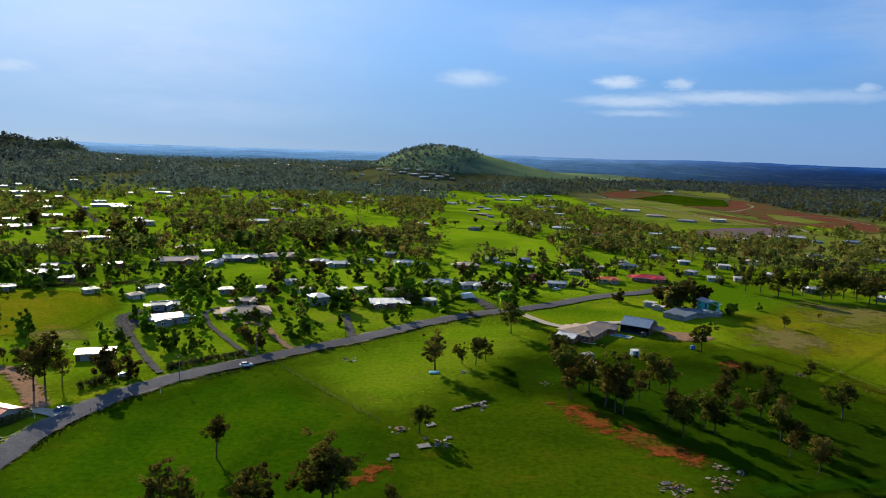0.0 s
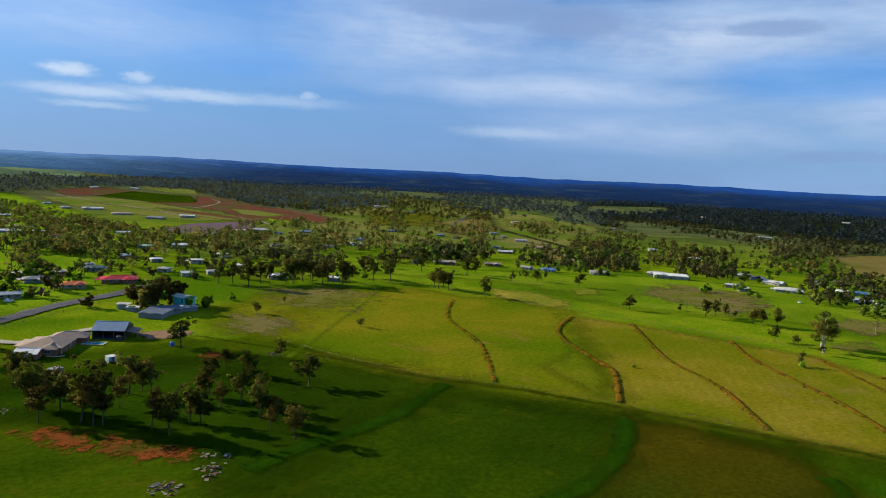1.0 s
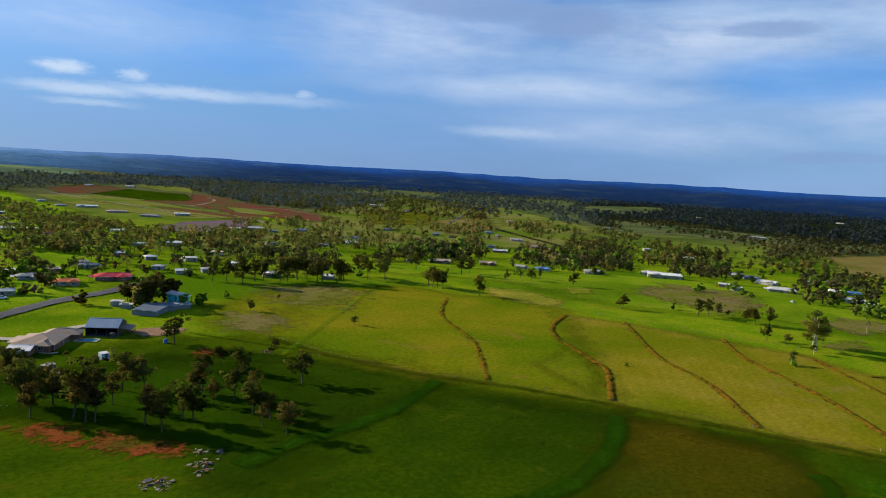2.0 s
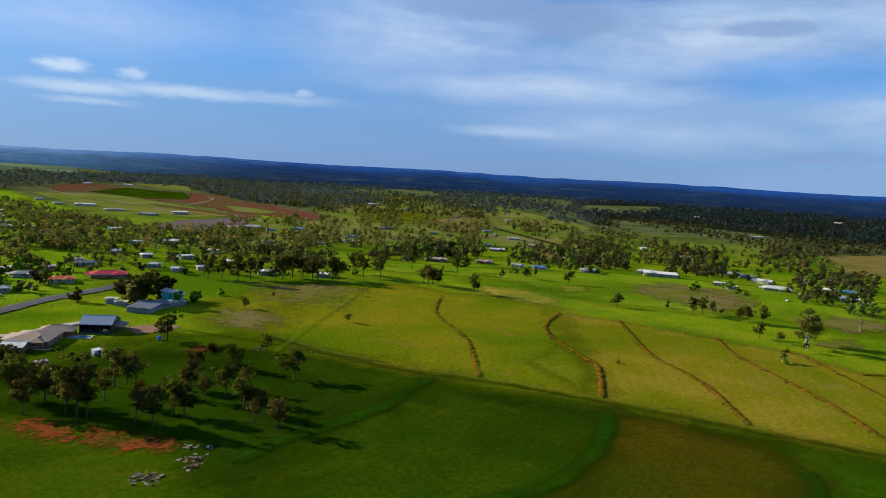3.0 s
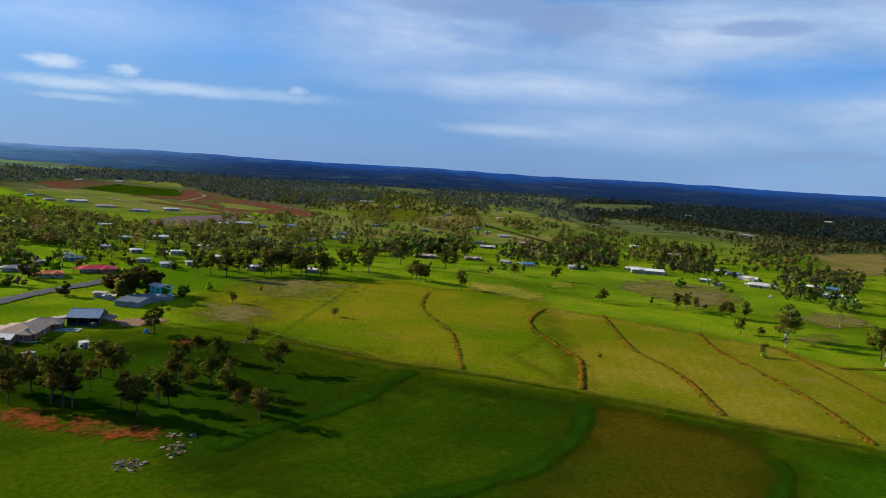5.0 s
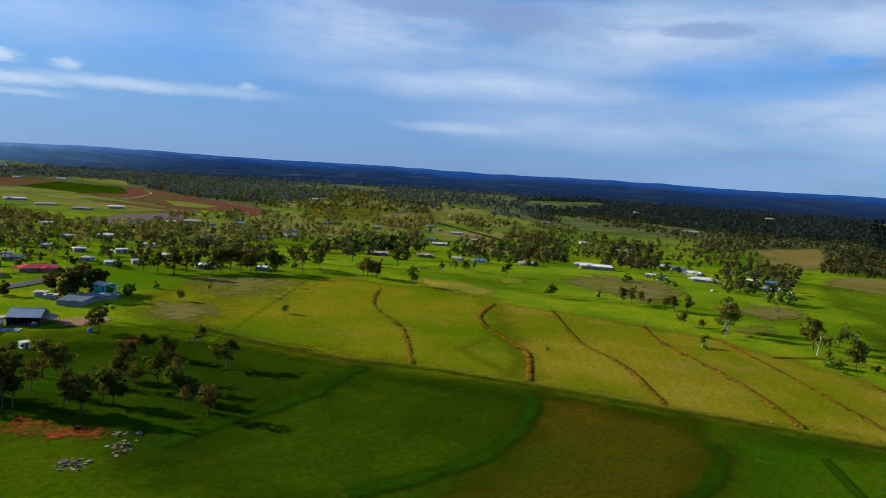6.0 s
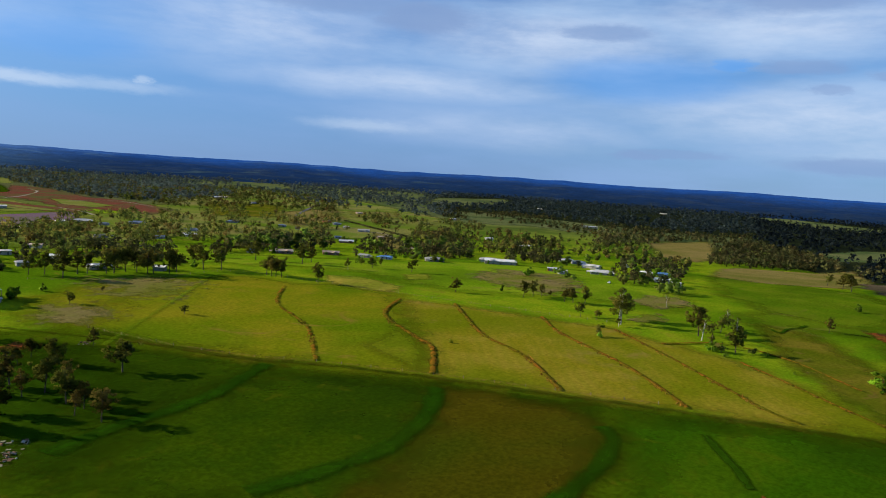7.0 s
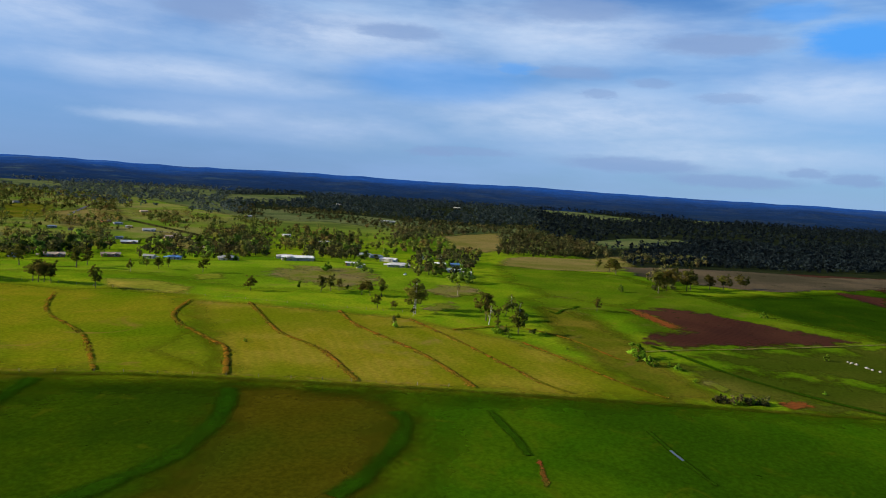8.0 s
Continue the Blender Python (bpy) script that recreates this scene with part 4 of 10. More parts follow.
def wall_shape(kind, L, W, h, rise, z0=0.0):
    a, b = L / 2, W / 2
    s = Shape()
    lo = [(-a, -b, z0 - 0.2), (a, -b, z0 - 0.2), (a, b, z0 - 0.2), (-a, b, z0 - 0.2)]
    back = rise if kind == "flat" else 0
    hi = [(-a, -b, h), (a, -b, h), (a, b, h + back), (-a, b, h + back)]
    s.add(lo + hi, [(0, 1, 5, 4), (1, 2, 6, 5), (2, 3, 7, 6), (3, 0, 4, 7), (3, 2, 1, 0), (4, 5, 6, 7)])
    if kind == "gable":
        for x in (-a, a):
            s.add([(x, -b, h), (x, b, h), (x, 0, h + rise - 0.14)], [(0, 1, 2) if x > 0 else (2, 1, 0)])
    return s


KNOWN = {"white": "white", "grey": "grey", "steel": "blue-grey", "beige": "beige", "red": "red", "orange": "orange", "brown": "brown", "dark": "charcoal",
         "blue": "bright blue", "green": "pale green"}
SAID = {"white": "white boarded", "cream": "cream boarded", "brick": "red brick", "tan": "tan brick", "grey": "grey boarded", "dark": "dark steel", "teal": "turquoise boarded",
        "blue": "blue boarded", "red": "red boarded"}


def house(x, y, turn, L, W, kind="hip", roof="white", wall="white", h=2.7, raised=0.0, porch=False, shed=False, label="", far=False):
    """A house or shed with its walls, roof, gutters, windows and doors; L along its local x, front towards local -y."""
    what = "shed" if shed else "house"
    text = label or f"{SAID[wall]} {what} with {'an' if roof == 'orange' else 'a'} {KNOWN[roof]} {kind if kind != 'flat' else 'low-pitched'} metal roof"
    ob = thing(what, x, y, turn, text, what, "sheds" if shed else "houses of the town")
    rise = {"hip": W * 0.13, "gable": W * 0.13, "flat": W * 0.05}[kind]
    top = h + raised
    walls, sheets = wall_shape(kind, L, W, top, rise), roof_shape(kind, L, W, top, rise)
    side = 1 if int(abs(x) * 10) % 2 else -1
    wing_x, wing_w = 0.0, 0.0
    if not shed and L > 10.5:
        # a wing runs out to the front under a lower roof of its own
        wing_x, wing_w, deep = side * L * 0.24, L * (0.34 if L > 16 else 0.4), W * 0.5 + 2.6
        style = "hip" if kind == "hip" else "gable"
        lower = min(wing_w * 0.17, rise * 0.92) if kind != "flat" else wing_w * 0.1
        part("wing_wall", wall_shape(style, deep, wing_w, top - 0.05, lower), WALLS[wall], ob, at=(wing_x, -deep / 2, 0), turn=math.pi / 2)
        part("wing_roof", roof_shape(style, deep, wing_w, top - 0.05, lower, 0.5), ROOFS[roof], ob, at=(wing_x, -deep / 2, 0), turn=math.pi / 2)
    if not shed and not far and L > 8:
        # a car space beside the house under a low skillion
        e, q = -side * L * 0.5, top - 0.45
        x0, x1 = sorted((e, e - side * 3.4))
        part("carport_roof", Shape().slab([(x0, -W * 0.3, q - 0.25), (x1, -W * 0.3, q - 0.25), (x1, W * 0.35, q), (x0, W * 0.35, q)], 0.1), ROOFS[roof], ob)
        for py in (-W * 0.28, W * 0.33):
            part("carport_post", Shape().box(-0.08, -0.08, -0.2, 0.08, 0.08, q - 0.2), TIMBER, ob, at=(e - side * 3.2, py, 0))
    part("wall", walls, WALLS[wall], ob)
    part("roof", sheets, ROOFS[roof], ob, f"{KNOWN[roof]} sheet roof")
    if kind != "flat" and not far:
        drop = rise * 0.6 / (W / 2)
        for s in (-1, 1):
            g = s * (W / 2 + 0.64)
            part("gutter", Shape().box(-L / 2 - 0.6, g - 0.07, top - drop - 0.2, L / 2 + 0.6, g + 0.07, top - drop - 0.05), TRIM, ob)
    if raised > 1:
        for k in range(int(L // 2.5) + 1):
            for s in (-1, 1):
                part("stump", Shape().box(-0.1, -0.1, 0, 0.1, 0.1, raised), TIMBER, ob, at=(-L / 2 + 0.3 + k * (L - 0.6) / max(int(L // 2.5), 1), s * (W / 2 + 0.12), 0))
    if shed:
        n = max(1, int(L // 4.5))
        for i in range(n):
            part("roller_door", ROLLER, None, ob, at=(-L / 2 + (i + 0.5) * L / n, -W / 2 - 0.03, 0))
        return ob
    n = max(2, int(L // (7.5 if far else 3.2)))
    for s in (-1,) if far else (-1, 1):
        for i in range(n):
            px = -L / 2 + (i + 0.5) * L / n
            if s < 0 and abs(px - wing_x) < wing_w / 2:
                m, pane = WINDOWS["wide"]
                if abs(px - wing_x) < L / n / 2:
                    w = part("window", m, None, ob, at=(wing_x, -W * 0.5 - 2.63, raised + 1.55))
                    part("pane", pane, None, w)
                continue
            if i == n // 2 and s < 0:
                part("door", DOOR, None, ob, at=(px, -W / 2 - 0.03, raised))
                continue
            m, pane = WINDOWS["wide" if (i + n) % 2 else "small"]
            w = part("window", m, None, ob, at=(px, s * (W / 2 + 0.03), raised + 1.55), turn=0 if s < 0 else math.pi)
            part("pane", pane, None, w)
    for s in (-1, 1):
        m, pane = WINDOWS["small"]
        w = part("window", m, None, ob, at=(s * (L / 2 + 0.03), 0.12 * W, raised + 1.55), turn=s * math.pi / 2)
        part("pane", pane, None, w)
        if far:
            break
    if porch:
        d = 2.4 if not wing_w else 2.2
        q = top - 0.35
        part("verandah_roof", Shape().slab([(-L / 2, -W / 2 - d, q - 0.35), (L / 2, -W / 2 - d, q - 0.35), (L / 2, -W / 2 - 0.03, q), (-L / 2, -W / 2 - 0.03, q)], 0.1), ROOFS[roof], ob)
        part("verandah_floor", Shape().box(-L / 2, -W / 2 - d, -0.2, L / 2, -W / 2 - 0.02, raised + 0.12), TIMBER, ob)
        for i in range(5):
            part("post", POST, None, ob, at=(-L / 2 + 0.2 + i * (L - 0.4) / 4, -W / 2 - d + 0.15, max(q - 0.45 - 2.35, 0)))
    return ob

# ---------------------------------------------------------------- land
build_ground()
build_ranges()

patch("valley_floor", CLEARED, [(450.6, 1975.6), (872.9, 2951.3), (1791.6, 3286.0), (2471.9, 3225.9), (3073.0, 2914.1), (3699.1, 2557.9), (1209.6, 829.7), (1212.1, 976.0), (1254.3, 1388.9), (1383.5, 1990.7), (974.7, 2150.7)], 40, "dull olive valley floor between woods")
patch("valley_floor", CLEARED, [(1307.4, 1053.4), (1556.6, 1160.0), (1661.9, 971.6), (1586.7, 655.4), (1576.3, 468.3), (1693.9, 372.6), (1325.6, 289.0), (1267.7, 374.3), (1275.1, 524.5), (1260.6, 734.4), (1156.7, 859.4)], 40, "dull olive valley floor between woods")
patch("forest_floor", FLOOR, [(3281.1, 2658.1), (4305.1, 1303.3), (4388.1, 989.0), (1693.9, 372.6), (1542.2, 457.9), (1548.9, 639.5), (1615.2, 944.0), (1489.5, 1109.5)], 40, "dark ground under the valley forest")
patch("forest_floor", FLOOR, [(1469.8, 324.8), (4373.5, 1024.1), (4410.8, 853.6), (4413.9, -880.5), (4205.5, -1613.0), (915.4, -375.4), (862.9, -196.4), (823.9, -102.2), (810.5, 10.4), (826.4, 78.8), (1066.2, 184.2)], 40, "dark ground under the valley forest")
patch("slope_grass", PASTURE, [(215.2, 606.4), (479.2, 1015.6), (748.5, 1231.6), (1451.9, 1891.8), (1539.0, 1455.0), (1213.4, 887.7), (802.0, 642.5), (707.8, 664.4), (515.7, 667.6), (389.9, 639.6), (241.8, 511.8)], 25, "dull olive grass on the far slope")
patch("dry_slope", TAN, [(926.6, 1075.6), (1167.8, 1176.2), (951.9, 925.7), (753.9, 830.8)], 25, "tan dry grass on the far slope")
patch("bare_slope", PURPLE, [(1134.6, 1088.7), (1254.4, 1060.9), (1101.9, 915.2), (1001.3, 943.8)], 20, "pinkish bare ground between far houses")
patch("dull_slope", DULL, [(950.7, 1345.9), (1086.2, 1263.5), (827.9, 975.3), (736.0, 1021.3)], 30, "dull brownish grass on the far slope")
patch("dry_slope", TAN, [(808.6, 711.7), (719.2, 563.8), (602.5, 482.1), (709.4, 632.7)], 12, "tan bank beside the dirt road")
patch("village_green", CREEK, [(421.6, 677.0), (531.3, 745.8), (439.5, 604.9), (340.5, 544.9)], 14, "bright green grass by the far houses")
patch("river_paddock", RIVER, [(316.2, -12.5), (323.3, -46.5), (329.8, -93.1), (347.4, -161.6), (308.7, -147.0), (287.9, -85.1), (285.1, -44.3), (284.8, -24.4)], 16, "thin yellowish river pasture")
patch("river_paddock", RIVER, [(351.3, -21.1), (428.7, -112.2), (482.8, -212.5), (370.6, -170.3), (340.8, -95.3), (328.8, -46.8)], 20, "thin olive river pasture")
# river paddocks darkened in colour for the cloud shade on that side
patch("river_paddock", SHADED_GREEN, [(543.1, -9.6), (633.1, -84.8), (747.9, -173.9), (784.7, -326.1), (504.4, -220.7), (443.4, -115.1), (468.1, -76.3), (481.2, -38.9)], 20, "green river paddocks with cloud shade in the colour")
patch("meadow", MEADOW, [(115.7, 253.0), (161.4, 194.2), (195.0, 129.7), (230.5, 51.5), (255.7, -11.6), (276.2, -82.8), (283.2, -137.4), (127.6, -78.9), (45.2, 92.5)], 10, "mid-green meadow below the fence line")
patch("meadow", MEADOW, [(-96.7, 124.9), (-97.4, 156.2), (-92.3, 196.2), (-50.9, 246.2), (-16.9, 281.2), (32.6, 321.1), (53.3, 289.3), (108.4, 285.0), (165.9, 254.3), (207.4, 222.4), (109.4, 111.2), (-80.6, 102.9)], 16, "mid-green meadow with brown mottles")
patch("town_lawn", TOWN_GRASS, [(-176.0, 233.2), (-444.4, 599.6), (-455.3, 1193.7), (-193.5, 1721.9), (309.9, 1791.8), (323.1, 1272.0), (226.8, 707.5), (111.6, 402.5), (51.1, 362.5), (-3.9, 323.0), (-39.4, 278.5), (-68.0, 250.0), (-91.0, 235.4), (-115.8, 209.8)], 25, "bright green grass between the houses")
patch("garden_grass", CREEK, [(-129.2, 203.5), (-158.2, 264.7), (-130.9, 290.6), (-89.7, 311.6), (-47.6, 335.1), (7.0, 363.1), (35.5, 353.4), (-3.7, 312.0), (-39.4, 278.5), (-68.0, 250.0), (-97.8, 228.4)], 14, "mown green garden grass beside the road")
patch("village_grass", CREEK, [(188.5, 431.2), (251.5, 532.4), (423.5, 648.3), (366.0, 457.5), (435.8, 407.4), (562.6, 351.9), (605.0, 222.7), (507.6, 145.6), (421.9, 119.6), (402.1, 192.9), (358.2, 241.2), (369.9, 345.1), (315.2, 406.8)], 20, "bright green grass round the village")
patch("paddock", PADDOCK, [(-101.1, 142.3), (-99.4, 168.8), (-92.7, 197.1), (-76.7, 221.6), (-53.3, 239.2), (-15.8, 192.3), (-9.7, 171.8), (-12.4, 129.4), (-57.2, 119.5)], 14, "lush green paddock")
patch("paddock", CREEK, [(-54.5, 235.8), (-33.7, 269.1), (-3.5, 301.6), (27.8, 327.3), (44.1, 309.6), (26.5, 254.2), (-2.0, 217.4), (-13.0, 196.9)], 16, "bright green paddock beside the road")
patch("mottled_paddock", MOTTLED, [(151.0, 338.2), (188.2, 361.8), (230.6, 364.0), (161.6, 258.3), (140.6, 269.5), (131.5, 288.4)], 20, "brown and green mottled grass")
patch("grove_paddock", DARK_LUSH, [(27.7, 224.1), (31.7, 253.7), (51.4, 259.5), (86.1, 259.7), (120.6, 254.1), (147.7, 215.7), (163.3, 184.9), (127.2, 163.8), (93.6, 150.5), (68.8, 143.9), (76.3, 166.3), (69.5, 187.2), (43.2, 219.6)], 12, "green paddock beside the grove")
# soft-edged dark sheet that paints the grove's shade on the grass
patch("grove_paddock", SHADED_GREEN, [(27.7, 224.1), (31.7, 253.7), (50.0, 253.0), (82.5, 249.1), (108.7, 238.1), (114.7, 207.2), (98.1, 176.7), (71.4, 149.4), (76.3, 166.3), (69.5, 187.2), (43.2, 219.6)], 22, "paddock under the trees, their shade painted in dark green")
patch("paddock", DARK_LUSH, [(191.8, 122.6), (213.1, 78.3), (196.9, 66.5), (170.2, 55.9), (136.2, 52.7), (116.4, 46.7), (70.8, 132.8), (109.7, 165.7), (163.9, 171.8)], 14, "dark green paddock below the fence line")
patch("paddock", RICH, [(212.6, 67.5), (253.8, -15.5), (276.2, -82.8), (277.5, -135.3), (186.6, -101.1), (118.0, 30.1), (172.0, 44.9)], 14, "rich green paddock below the fence line")
patch("olive_paddock", OLIVE, [(188.8, 120.3), (206.6, 81.4), (192.5, 63.6), (170.2, 55.9), (146.9, 52.5), (122.4, 50.3), (95.9, 85.4), (134.5, 94.5), (161.5, 104.6)], 12, "brownish olive pasture")
patch("dry_paddock", MOTTLED, [(216.3, 353.5), (275.3, 354.8), (289.7, 321.9), (312.9, 291.0), (314.9, 248.9), (200.5, 135.8), (177.5, 173.4), (155.8, 220.1), (141.5, 271.3)], 16, "green and brown mottled grazed paddock")
patch("dry_paddock", DRY, [(308.2, 238.2), (318.7, 210.9), (330.9, 161.8), (336.4, 124.4), (321.4, 59.3), (293.6, 20.2), (262.7, -13.1), (234.4, 52.8), (199.3, 130.6)], 10, "yellow-green grazed paddock between contour banks")
patch("creek_grass", FLAT, [(447.8, 88.9), (493.6, 72.0), (659.2, 52.8), (547.3, -21.2), (485.4, -71.7), (456.3, -109.8), (362.9, -10.3), (433.4, 19.0), (436.3, 57.0), (360.8, 16.8), (355.7, 44.5)], 14, "bright green creek flat")
patch("creek_flat", FLAT, [(695.2, 181.5), (672.9, 54.4), (554.6, 7.0), (463.4, 25.7), (474.3, 75.9), (523.5, 121.7)], 14, "bright green river flat")
patch("dull_grass", DULL, [(424.0, 72.1), (418.0, 50.4), (363.2, 14.3), (311.3, -4.7), (281.9, -26.5), (270.5, -25.4), (264.1, -13.2), (290.5, 12.5), (341.9, 43.7)], 9, "dull yellow-green grass sloping to the creek")
patch("stubble", TAN, [(1200.2, 432.7), (1397.2, 390.2), (1071.1, 280.7), (956.3, 275.1), (986.8, 337.5)], 10, "pale tan stubble field")
CLEARINGS.append([(1200.2, 432.7), (1397.2, 390.2), (1071.1, 280.7), (956.3, 275.1), (986.8, 337.5)])
patch("stubble", TAN, [(927.2, 214.3), (965.7, 133.7), (1112.6, 110.3), (852.1, 62.5), (708.5, 69.5), (671.3, 129.0), (698.4, 179.4), (861.9, 215.8)], 10, "pale tan stubble field")
CLEARINGS.append([(927.2, 214.3), (965.7, 133.7), (1112.6, 110.3), (852.1, 62.5), (708.5, 69.5), (671.3, 129.0), (698.4, 179.4), (861.9, 215.8)])
patch("stubble", CLEARED, [(3040.6, 714.5), (3214.2, 612.6), (2956.5, 330.0), (2801.7, 185.4), (2443.5, 267.7), (2685.5, 550.6)], 14, "tan clearing")
CLEARINGS.append([(3040.6, 714.5), (3214.2, 612.6), (2956.5, 330.0), (2801.7, 185.4), (2443.5, 267.7), (2685.5, 550.6)])
patch("clearing", CLEARED, [(3243.3, 148.2), (3621.0, -111.3), (3524.3, -204.5), (2922.4, 5.5)], 20, "pale clearing on the far slope")
CLEARINGS.append([(3243.3, 148.2), (3621.0, -111.3), (3524.3, -204.5), (2922.4, 5.5)])
patch("clearing", CLEARED, [(2181.8, 1655.9), (2628.3, 1620.4), (2255.2, 1366.4), (1827.3, 1258.5), (1739.8, 1339.6)], 20, "light green clearing in the woods")
CLEARINGS.append([(2181.8, 1655.9), (2628.3, 1620.4), (2255.2, 1366.4), (1827.3, 1258.5), (1739.8, 1339.6)])
patch("clearing", CLEARED, [(2079.0, 2756.8), (1951.0, 2271.6), (1709.2, 1926.1), (1574.9, 1923.1), (1708.3, 2301.5)], 20, "light green clearing in the woods")
CLEARINGS.append([(2079.0, 2756.8), (1951.0, 2271.6), (1709.2, 1926.1), (1574.9, 1923.1), (1708.3, 2301.5)])
patch("clearing", CLEARED, [(1311.1, 914.8), (1489.6, 869.7), (1358.4, 785.7), (1201.2, 797.6)], 12, "light green field")
CLEARINGS.append([(1311.1, 914.8), (1489.6, 869.7), (1358.4, 785.7), (1201.2, 797.6)])
patch("ploughed_field", PLOUGH, [(455.6, 23.1), (481.8, -4.6), (462.0, -48.0), (437.1, -95.5), (417.7, -84.7), (352.7, -0.3), (382.8, 4.9), (402.2, -11.4), (421.1, -4.4)], 9, "reddish brown ploughed field")
CLEARINGS.append([(455.6, 23.1), (481.8, -4.6), (462.0, -48.0), (437.1, -95.5), (417.7, -84.7), (352.7, -0.3), (382.8, 4.9), (402.2, -11.4), (421.1, -4.4)])
patch("track_soil", SOIL, [(453.7, 25.3), (458.3, 19.9), (415.3, -9.3), (404.7, -5.3)], 3, "pale orange headland of the ploughed field")
patch("ploughed_field", PLOUGH, [(891.2, -96.7), (918.0, -207.2), (719.7, -168.5), (803.3, -141.4)], 6, "dark ploughed strip")
CLEARINGS.append([(891.2, -96.7), (918.0, -207.2), (719.7, -168.5), (803.3, -141.4)])
patch("ploughed_field", PLOUGH, [(687.1, -124.9), (672.2, -159.3), (613.1, -147.9), (650.9, -128.0)], 6, "dark ploughed strip")
CLEARINGS.append([(687.1, -124.9), (672.2, -159.3), (613.1, -147.9), (650.9, -128.0)])
patch("weedy_lot", MAUVE, [(352.0, 991.7), (421.0, 1066.5), (544.2, 1110.9), (484.5, 979.3), (391.9, 897.2), (323.5, 873.0)], 6, "mauve bare weedy lot")
patch("crop", TOWN_GRASS, [(605.1, 1190.5), (671.1, 1216.6), (610.4, 1086.5), (563.3, 1067.7)], 8, "green crop beside graded earth")
CLEARINGS.append([(605.1, 1190.5), (671.1, 1216.6), (610.4, 1086.5), (563.3, 1067.7)])
patch("weedy_soil", PURPLE, [(150.2, 323.2), (164.0, 309.1), (163.3, 288.5), (141.1, 280.9), (136.0, 298.4)], 11, "mauve weedy soil in the paddock")
patch("weedy_soil", PURPLE, [(201.5, 380.4), (230.6, 364.0), (240.9, 342.9), (205.5, 312.7), (187.9, 329.3)], 22, "thin dry grass on pale soil")
patch("weedy_soil", PURPLE, [(507.8, 303.8), (516.8, 244.8), (458.4, 205.4), (416.4, 205.4), (421.7, 239.4)], 12, "pale weedy soil below the houses")
patch("weedy_soil", PURPLE, [(434.6, 151.5), (467.3, 143.2), (442.7, 126.3), (416.6, 132.5)], 5, "pale weedy soil by the creek")
patch("weedy_soil", PURPLE, [(372.2, 131.4), (403.1, 123.7), (385.8, 115.6), (364.5, 119.6)], 5, "pale weedy soil by the creek")
patch("straw", STRAW, [(333.3, 328.5), (349.4, 310.2), (339.7, 269.1), (321.3, 258.3), (311.5, 275.9), (313.3, 303.4)], 5, "straw-coloured tussocks")
patch("straw", STRAW, [(387.3, 305.2), (407.7, 298.9), (385.3, 279.9), (369.1, 285.8)], 4, "straw-coloured tussocks")
patch("dirt_patch", SOIL, [(36.6, 209.3), (46.2, 204.8), (50.4, 195.3), (49.0, 188.0), (44.9, 189.1), (40.8, 198.1)], 5, "bare red earth worn through the grass")
patch("dirt_patch", SOIL, [(51.5, 189.5), (55.6, 191.9), (61.9, 181.5), (67.6, 175.8), (67.4, 169.2), (56.1, 176.1), (50.5, 184.0)], 5, "bare red earth worn through the grass")
patch("dirt_patch", SOIL, [(-18.8, 154.1), (-15.7, 161.0), (-11.2, 163.2), (-11.5, 159.5), (-15.8, 155.7)], 3, "bare brown earth under a tree")
patch("dirt_patch", SOIL, [(107.1, 258.9), (113.5, 263.2), (113.8, 256.0), (107.9, 252.0)], 3, "bare earth by the grove")
patch("dirt_patch", SOIL, [(280.1, -48.8), (288.3, -58.0), (282.5, -61.2), (274.4, -53.0)], 1.5, "orange bare earth")
patch("dirt_patch", PURPLE, [(299.1, -25.3), (290.2, -32.6), (284.5, -30.5), (293.1, -23.2)], 2, "pale bare earth")
patch("dirt_patch", SOIL, [(181.2, 17.4), (181.8, 16.3), (166.6, 10.7), (164.1, 11.3)], 0.8, "orange bare streak")
patch("yard", CLAYDRIVE, [(97.3, 306.0), (113.5, 305.9), (118.8, 297.0), (112.9, 290.8), (99.0, 291.9)], 2, "bare brown earth behind the big shed")
patch("courtyard", LANE, [(-140.0, 302.8), (-135.8, 319.1), (-116.9, 324.1), (-112.6, 308.6), (-125.3, 291.3), (-121.7, 267.3), (-127.6, 276.9)], 3, "grey asphalt courtyard between houses")
patch("dull_lawn", MOTTLED, [(-225.4, 342.0), (-203.8, 352.5), (-166.2, 351.1), (-149.6, 326.8), (-142.0, 279.7), (-174.2, 262.8)], 6, "dull olive lawn")
patch("dull_lawn", PASTURE, [(-158.7, 273.2), (-146.3, 279.2), (-135.8, 267.3), (-147.6, 261.0)], 5, "brownish dry lawn")
patch("hill_grass", HILLSIDE, [(-256.8, 2275.4), (-330.8, 4487.6), (-48.0, 2251.5), (233.4, 4493.9), (480.8, 4474.0), (638.1, 3730.6), (850.6, 3291.8), (690.8, 2667.0), (365.2, 2124.6), (189.6, 2047.1), (26.9, 1985.6), (-99.5, 2002.9)], 30, "green knoll grass with haze in its colour")
patch("fallow_field", FALLOW, [(803.8, 72.9), (863.5, 12.7), (881.5, -60.6), (860.5, -133.2), (906.0, -204.9), (960.4, -392.4), (856.0, -353.0), (766.8, -177.6), (641.7, -77.1), (631.2, -11.2), (691.3, 46.1)], 12, "greyish brown fallow field before the woods")
CLEARINGS.append([(803.8, 72.9), (863.5, 12.7), (881.5, -60.6), (860.5, -133.2), (906.0, -204.9), (960.4, -392.4), (856.0, -353.0), (766.8, -177.6), (641.7, -77.1), (631.2, -11.2), (691.3, 46.1)])
